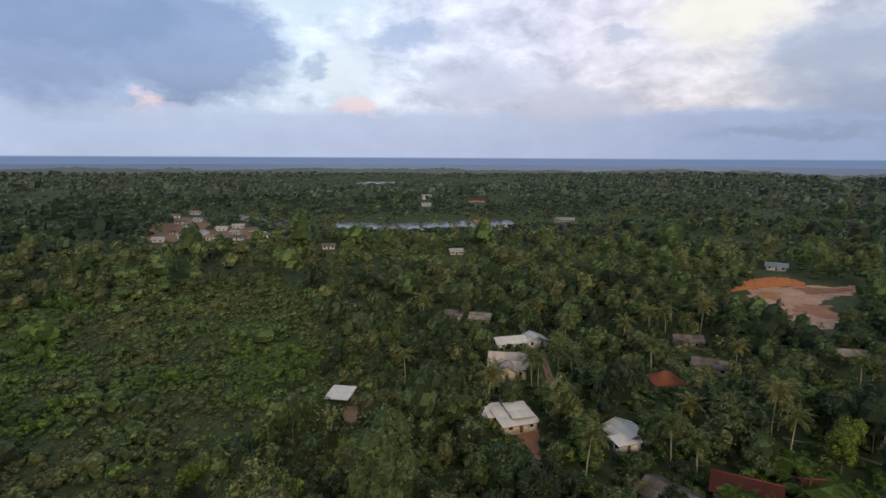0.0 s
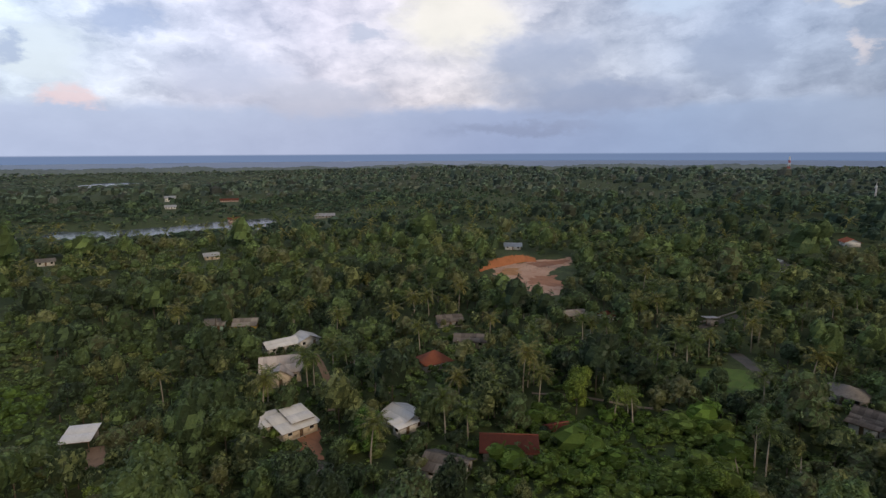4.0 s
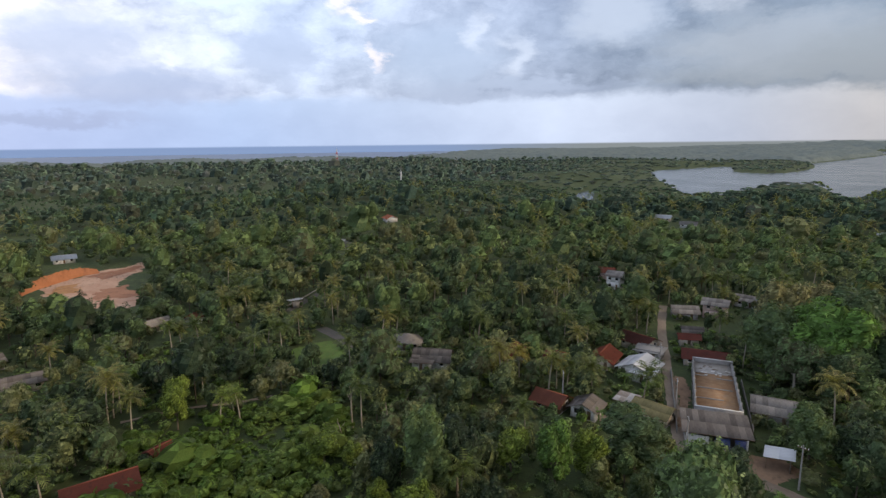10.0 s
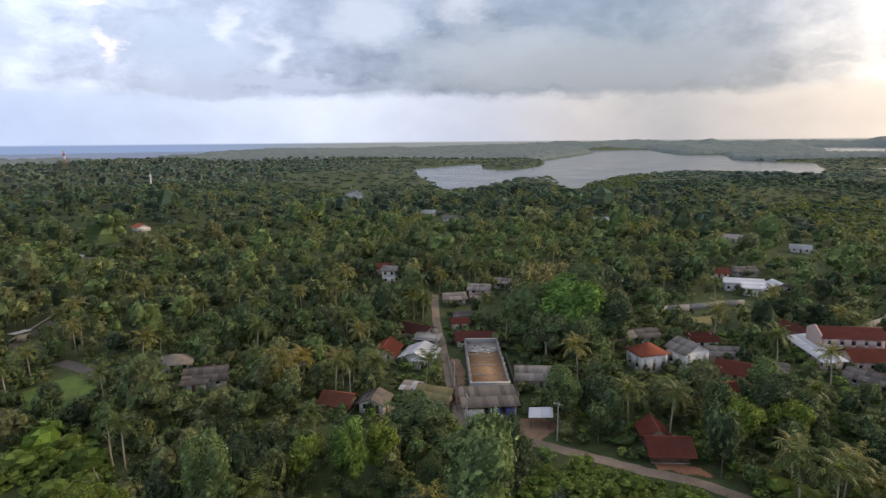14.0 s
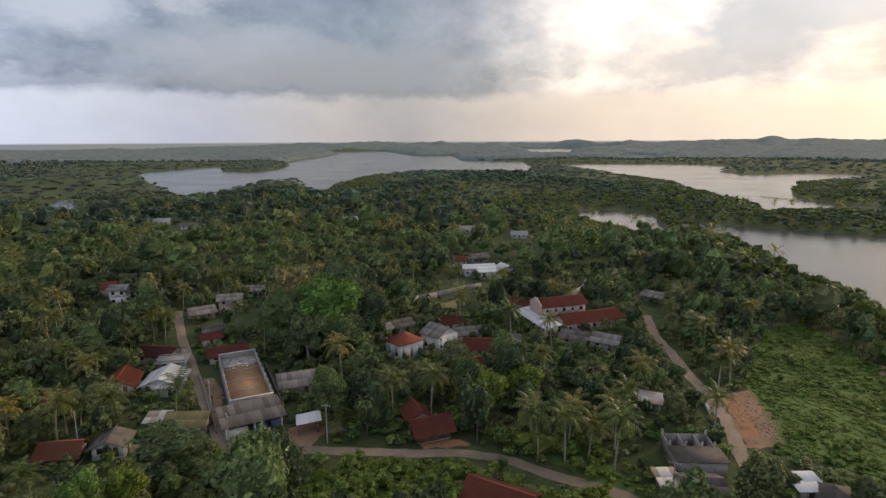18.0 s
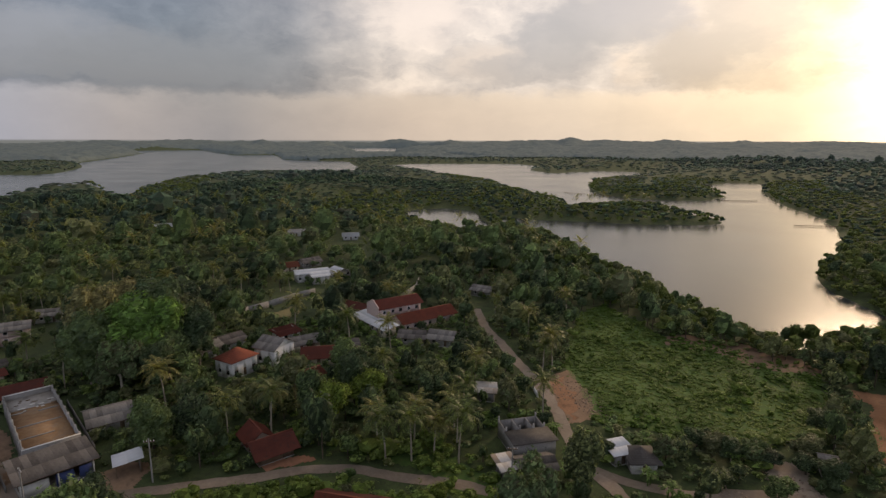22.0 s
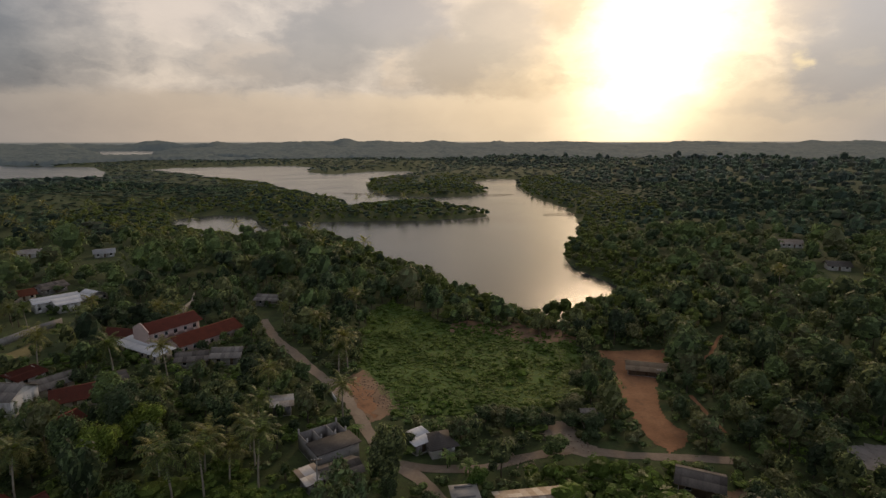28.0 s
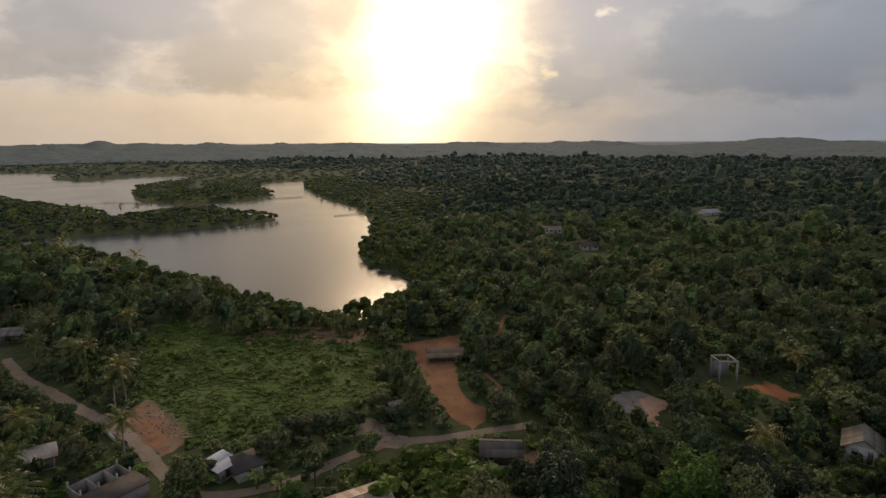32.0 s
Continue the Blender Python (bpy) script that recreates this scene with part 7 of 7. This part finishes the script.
# woods further off: a low closed layer with stands of taller trees over it
def woods(r0, r1, step, big_step, shapes, name, label, wide, tall, outer=far_wood_leaves, bodies=wood_bodies):
    px, py, d = scatter(r0, r1, step)
    free = ~in_grid(bare, px, py) & ~in_grid(bare, px * 1.04, py * 1.04) & ~before_house(px, py)
    open_land = (ripple(px, py, 240, 51) + 0.3 * ripple(px, py, 60, 52) > 0.72) & (d > 40) & (py > 60)
    meadow = np.zeros(px.shape, dtype=bool)
    for mx, my, along, across in MEADOWS:
        q = math.hypot(mx, my)
        meadow |= (((px * my - py * mx) / q / along) ** 2 + (((px * mx + py * my) / q - q) / across) ** 2 + 0.4 * ripple(px, py, 50, 53)) < 1
    open_land |= meadow
    keep = free & (~open_land | (rng.rand(len(px)) < 0.9))
    px, py, d, open_land, meadow = px[keep], py[keep], d[keep], open_land[keep], meadow[keep]
    scale = wide * np.exp(rng.normal(0, 0.2, len(px))) * (1 + 0.2 * ripple(px, py, 90, 44)) * np.where(d < 25, 0.8, 1.0) * np.where(meadow, 0.5, np.where(open_land, 0.6, 1.0))
    low = rows_of(px, py, d, scale, capped(px, py, d, scale, rng.uniform(0.65, 1.1, len(px))))
    low[:, 5] = np.where(open_land, 0.56 + 0.12 * rng.rand(len(px)), low[:, 5])
    px, py, d = scatter(r0, r1, big_step)
    stand = 0.5 + 0.5 * ripple(px, py, 170, 61) + 0.4 * ripple(px, py, 55, 62)
    keep = ~in_grid(bare, px, py) & ~in_grid(bare, px * 1.05, py * 1.05) & (rng.rand(len(px)) < stand) & (d > 14) & ~before_house(px, py)
    for mx, my, along, across in MEADOWS:
        q = math.hypot(mx, my)
        keep &= (((px * my - py * mx) / q / along) ** 2 + (((px * mx + py * my) / q - q + across * 0.6) / (across * 1.5)) ** 2 > 1) | (rng.rand(len(px)) < 0.08)
    px, py, d = px[keep], py[keep], d[keep]
    scale = tall * np.exp(rng.normal(0, 0.25, len(px)))
    high = rows_of(px, py, d, scale, capped(px, py, d, scale, rng.uniform(0.75, 1.25, len(px))))
    high[:, 5] = np.where(rng.rand(len(px)) < 0.55, 0.2 + rng.uniform(-0.1, 0.1, len(px)), high[:, 5])
    return strew(name, shapes, np.vstack([low, high]), label, "woods", outer, inside_material=bodies)


woods(265, 400, 8.8, 15.0, WOODS, "near_woods", "dense green woods behind the village", 0.95, 1.45)
woods(400, 770, 10.0, 18.0, FAR, "woods", "dense green woods beyond the village", 1.0, 1.5, hazed_mid_leaves, hazed_mid_bodies)
px, py, d = scatter(265, 560, 27, -20, 150)
ok = (d > 12) & ~in_grid(bare, px, py) & ~before_house(px, py)
far_palm_shape = []
for trunk_me, crown_me, nut_me in [palm_meshes(palm_r, 8.6, palm_leaves, 13, 4.8, 4) for k in range(3)]:
    co = np.empty(len(crown_me.vertices) * 3, dtype=np.float32)
    crown_me.vertices.foreach_get("co", co)
    far_palm_shape.append((co.reshape(-1, 3).astype(float), np.zeros(len(co) // 12, dtype=int)))
px, py, d = px[ok], py[ok], d[ok]
strew("palm_groves", far_palm_shape, rows_of(px, py, d, rng.uniform(1.0, 1.3, len(px)), np.ones(len(px))), "coconut palms standing out of the distant woods", "palms", palm_leaves)
woods(770, 1900, 21.0, 40.0, TINY, "distant_woods", "far dark green woods, haze put into their colour", 1.2, 1.5, hazed_distant_leaves, hazed_distant_bodies)


def canopy(name, r0, r1, rings, a0, a1, turns, seed, label, bump):
    """A closed far canopy: a sheet over the treetops with the lumps of single crowns."""
    r = np.random.RandomState(seed)
    radii = np.geomspace(r0, r1, rings)
    a = np.radians(np.linspace(a0, a1, turns))
    q = radii[:, None] * (1 + r.uniform(-0.004, 0.004, (rings, turns)))
    px, py = q * np.sin(a), q * np.cos(a)
    d = shore(px, py)
    z = land(px, py, d) + np.where(d > 6, 7 + r.uniform(-1, 1, px.shape) * bump + 2.0 * ripple(px, py, 180, 31), -3.0)
    z[:2] = land(px[:2], py[:2], d[:2]) + 1.0
    i, j = np.meshgrid(np.arange(rings - 1), np.arange(turns - 1), indexing="ij")
    f = np.stack([i * turns + j, (i + 1) * turns + j, (i + 1) * turns + j + 1, i * turns + j + 1], -1).reshape(-1, 4)[:, ::-1]
    keep = (d.ravel()[f] > 6).any(1)
    f = f[keep]
    tint = r.uniform(0, 1, px.size)[f[:, 0]] * 0.5 + 0.2
    tagged(new(name, mesh_of(name, np.stack([px, py, z], -1), f, hazed_far_leaves, tint)), label, "woods", kind="stuff")


canopy("horizon_woods", 1840, 4850, 110, -50, 216, 900, 1, "woods that close the horizon, haze put into their colour", 4.5)
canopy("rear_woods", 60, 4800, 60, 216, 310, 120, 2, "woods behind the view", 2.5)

# mangrove along the lagoon
px, py, d = scatter(150, 1000, 8.0, 75, 216)
ok = (d < np.where(np.hypot(px, py) > 450, 70, 40)) & (py < -140) & ~in_grid(bare, px, py) & ~in_grid(low_plants, px, py)
px, py, d = px[ok], py[ok], d[ok]
scale = rng.uniform(0.55, 0.95, len(px))
strew("mangrove", FAR, rows_of(px, py, d, scale, capped(px, py, d, scale, rng.uniform(0.7, 1.2, len(px)))), "dense low mangrove along the lagoon shore", "mangrove", mangrove_leaves, inside_material=mangrove_bodies)

px, py, d = scatter(150, 420, 4.6, 110, 200)
ok = (d < 20) & (py < -140) & ~in_grid(bare, px, py) & ~in_grid(low_plants, px, py)
px, py, d = px[ok], py[ok], d[ok]
scale = rng.uniform(0.4, 0.62, len(px))
strew("mangrove_fringe", WOODS, rows_of(px, py, d, scale, capped(px, py, d, scale, rng.uniform(0.7, 1.1, len(px)))), "close low mangrove fringe at the water's edge", "mangrove", mangrove_leaves, inside_material=mangrove_bodies)

# low plants
SHRUB = [crown_shape(near_r, 1.6, 1.9, 0.0, 4, 26, 0.34, 0.84, 0.0, (7, 3), 2) for k in range(8)]
px, py, d = scatter(60, 300, 2.05)
here = in_grid(low_plants, px, py) & ~in_grid(bare, px, py) & ~crowded(px, py)
here &= (px < 28) | (py > -88) | (rng.rand(len(px)) < 0.3 + 0.25 * ripple(px, py, 22, 49))
px, py, d = px[here], py[here], d[here]
wet = in_grid(low_plants, px, py) & (px > 28) & (py < -88)
scale = np.where(wet, 0.72 * np.exp(rng.normal(0, 0.3, len(px))) * np.clip(1.0 + 0.4 * ripple(px, py, 18, 46), 0.5, 1.6), 0.85 * np.exp(rng.normal(0, 0.3, len(px))) * np.where(rng.rand(len(px)) < 0.06, 1.9, 1.0) * np.clip(1 + 0.35 * ripple(px, py, 30, 45) + 0.2 * ripple(px, py, 9, 47), 0.5, 1.7))
north = (px < 0) & (py > 0)
strew("hillside_shrubs", SHRUB, rows_of(px[north], py[north], d[north], scale[north], rng.uniform(0.55, 1.1, north.sum()), 0.12), "bright green shrubs covering a hillside", "shrubs", shrub_leaves, inside_material=shrub_bodies)
other = ~north
strew("field_shrubs", SHRUB, rows_of(px[other], py[other], d[other], scale[other] * np.where(wet[other], 1.05, 1.35), np.where(wet[other], rng.uniform(0.4, 0.85, other.sum()), rng.uniform(0.5, 1.0, other.sum())), 0.08), "low green bushes and weeds on open plots", "shrubs", grass_leaves, inside_material=grass_bodies)
px, py, d = scatter(90, 230, 1.15, 120, 175)
wet = in_grid(low_plants, px, py) & (px > 28) & (py < -88) & ~in_grid(bare, px, py)
px, py, d = px[wet] + rng.normal(0, 0.6, wet.sum()), py[wet] + rng.normal(0, 0.6, wet.sum()), d[wet]
strew("marsh_grass", SHRUB, rows_of(px, py, d, rng.uniform(0.45, 0.75, len(px)) * (1 + 0.2 * ripple(px, py, 16, 48)), rng.uniform(0.16, 0.34, len(px)) * (1.2 + 0.6 * ripple(px, py, 13, 50)), 0.06), "tall bright green marsh grass in soft tussocks", "grass", grass_leaves, inside_material=grass_bodies)
px, py, d = scatter(60, 190, 3.4)
near_bare = ~in_grid(bare, px, py) & ~in_grid(bare, px * 1.012, py * 1.012) & ~in_grid(low_plants, px, py) & ~in_grid(roofed, px, py)
px, py, d = px[near_bare], py[near_bare], d[near_bare]
strew("garden_shrubs", SHRUB, rows_of(px, py, d, np.clip(1.15 * np.exp(rng.normal(0, 0.3, len(px))), 0.5, 2.2), rng.uniform(0.45, 1.0, len(px))), "bushes and undergrowth in the gardens round houses", "shrubs", shrub_leaves, inside_material=shrub_bodies)

# bushes close before the houses
px, py, d = scatter(62, 270, 2.3)
r = np.hypot(px, py)
ok = ~in_grid(roofed, px, py) & ~in_grid(bare, px, py) & ~in_grid(bare, px * (1 + 1.0 / r), py * (1 + 1.0 / r))
ok &= (in_grid(roofed, px * (1 + 2.0 / r), py * (1 + 2.0 / r)) | in_grid(roofed, px * (1 - 1.5 / r), py * (1 - 1.5 / r)) | in_grid(roofed, px + py / r * 1.6, py - px / r * 1.6)) & (rng.rand(len(px)) < 0.62)
px, py, d = px[ok], py[ok], d[ok]
strew("house_bushes", SHRUB, rows_of(px, py, d, rng.uniform(0.6, 1.25, len(px)), rng.uniform(0.8, 1.5, len(px))), "bushes growing close against the house walls", "shrubs", shrub_leaves, inside_material=shrub_bodies)


# young trees that hide the lower walls
px, py, d = scatter(70, 260, 2.6)
r = np.hypot(px, py)
ok = ~in_grid(roofed, px, py) & ~in_grid(bare, px, py)
ok &= (in_grid(roofed, px * (1 + 3.5 / r), py * (1 + 3.5 / r)) | in_grid(roofed, px * (1 + 5.5 / r), py * (1 + 5.5 / r)) | in_grid(roofed, px - py / r * 2.2, py + px / r * 2.2)) & (rng.rand(len(px)) < 0.5)
px, py, d = px[ok], py[ok], d[ok]
strew("yard_trees", MID, rows_of(px, py, d, rng.uniform(0.28, 0.42, len(px)), rng.uniform(0.8, 1.15, len(px)), 0.3), "young leafy trees and tall bushes in the yards", "trees", leaves)


def banana(x, y, turn):
    """A banana clump: arching broad leaves from short stems."""
    r = np.random.RandomState(int(x * 7 + y * 3) % 9999)
    ob = thing("banana_plant", pose(x, y, GROUND, 0, 0, turn), "banana clump with broad bright green leaves", "banana plant", "banana plants")
    v, f = joined([tube([(sx, sy, -0.2), (sx * 1.2, sy * 1.2, 2.0)], [0.14, 0.09], 6) for sx, sy in ((0, 0), (0.6, 0.2), (-0.4, 0.5))])
    part("stem", mesh_of("stem", v, f, lawn), ob)
    quads = []
    for sx, sy in ((0, 0), (0.6, 0.2), (-0.4, 0.5)):
        for k in range(7):
            a, p, e = k * 0.9 + r.uniform(0, 0.5), np.array((sx, sy, 2.0)), 1.1 - 0.1 * k
            out, side = np.array((math.cos(a), math.sin(a), 0)), np.array((-math.sin(a), math.cos(a), 0))
            for s in range(4):
                q = p + (out * math.cos(e) + np.array((0, 0, math.sin(e)))) * 0.55
                w0, w1 = (0.1, 0.32, 0.34, 0.26)[s], (0.32, 0.34, 0.26, 0.04)[s]
                quads += [p - side * w0, q - side * w1, q + side * w1, p + side * w0]
                p, e = q, e - 0.5
    v = np.array(quads)
    part("leaves", mesh_of("leaves", v, np.arange(len(v)).reshape(-1, 4), bright_leaves), ob)


for x, y in ((107.5, 8.2), (109.6, 9.7), (106.5, 5.2), (112.7, 11.1), (104.1, -4.9), (69.7, -82.8), (58.0, -72.1), (47.4, -81.9), (61.8, -77.4), (43.4, -80.7), (118.0, 21.1), (140.3, 18.4), (97.9, -11.8), (55.0, -92.5), (40.4, -100.0)):
    banana(x, y, x * 37)
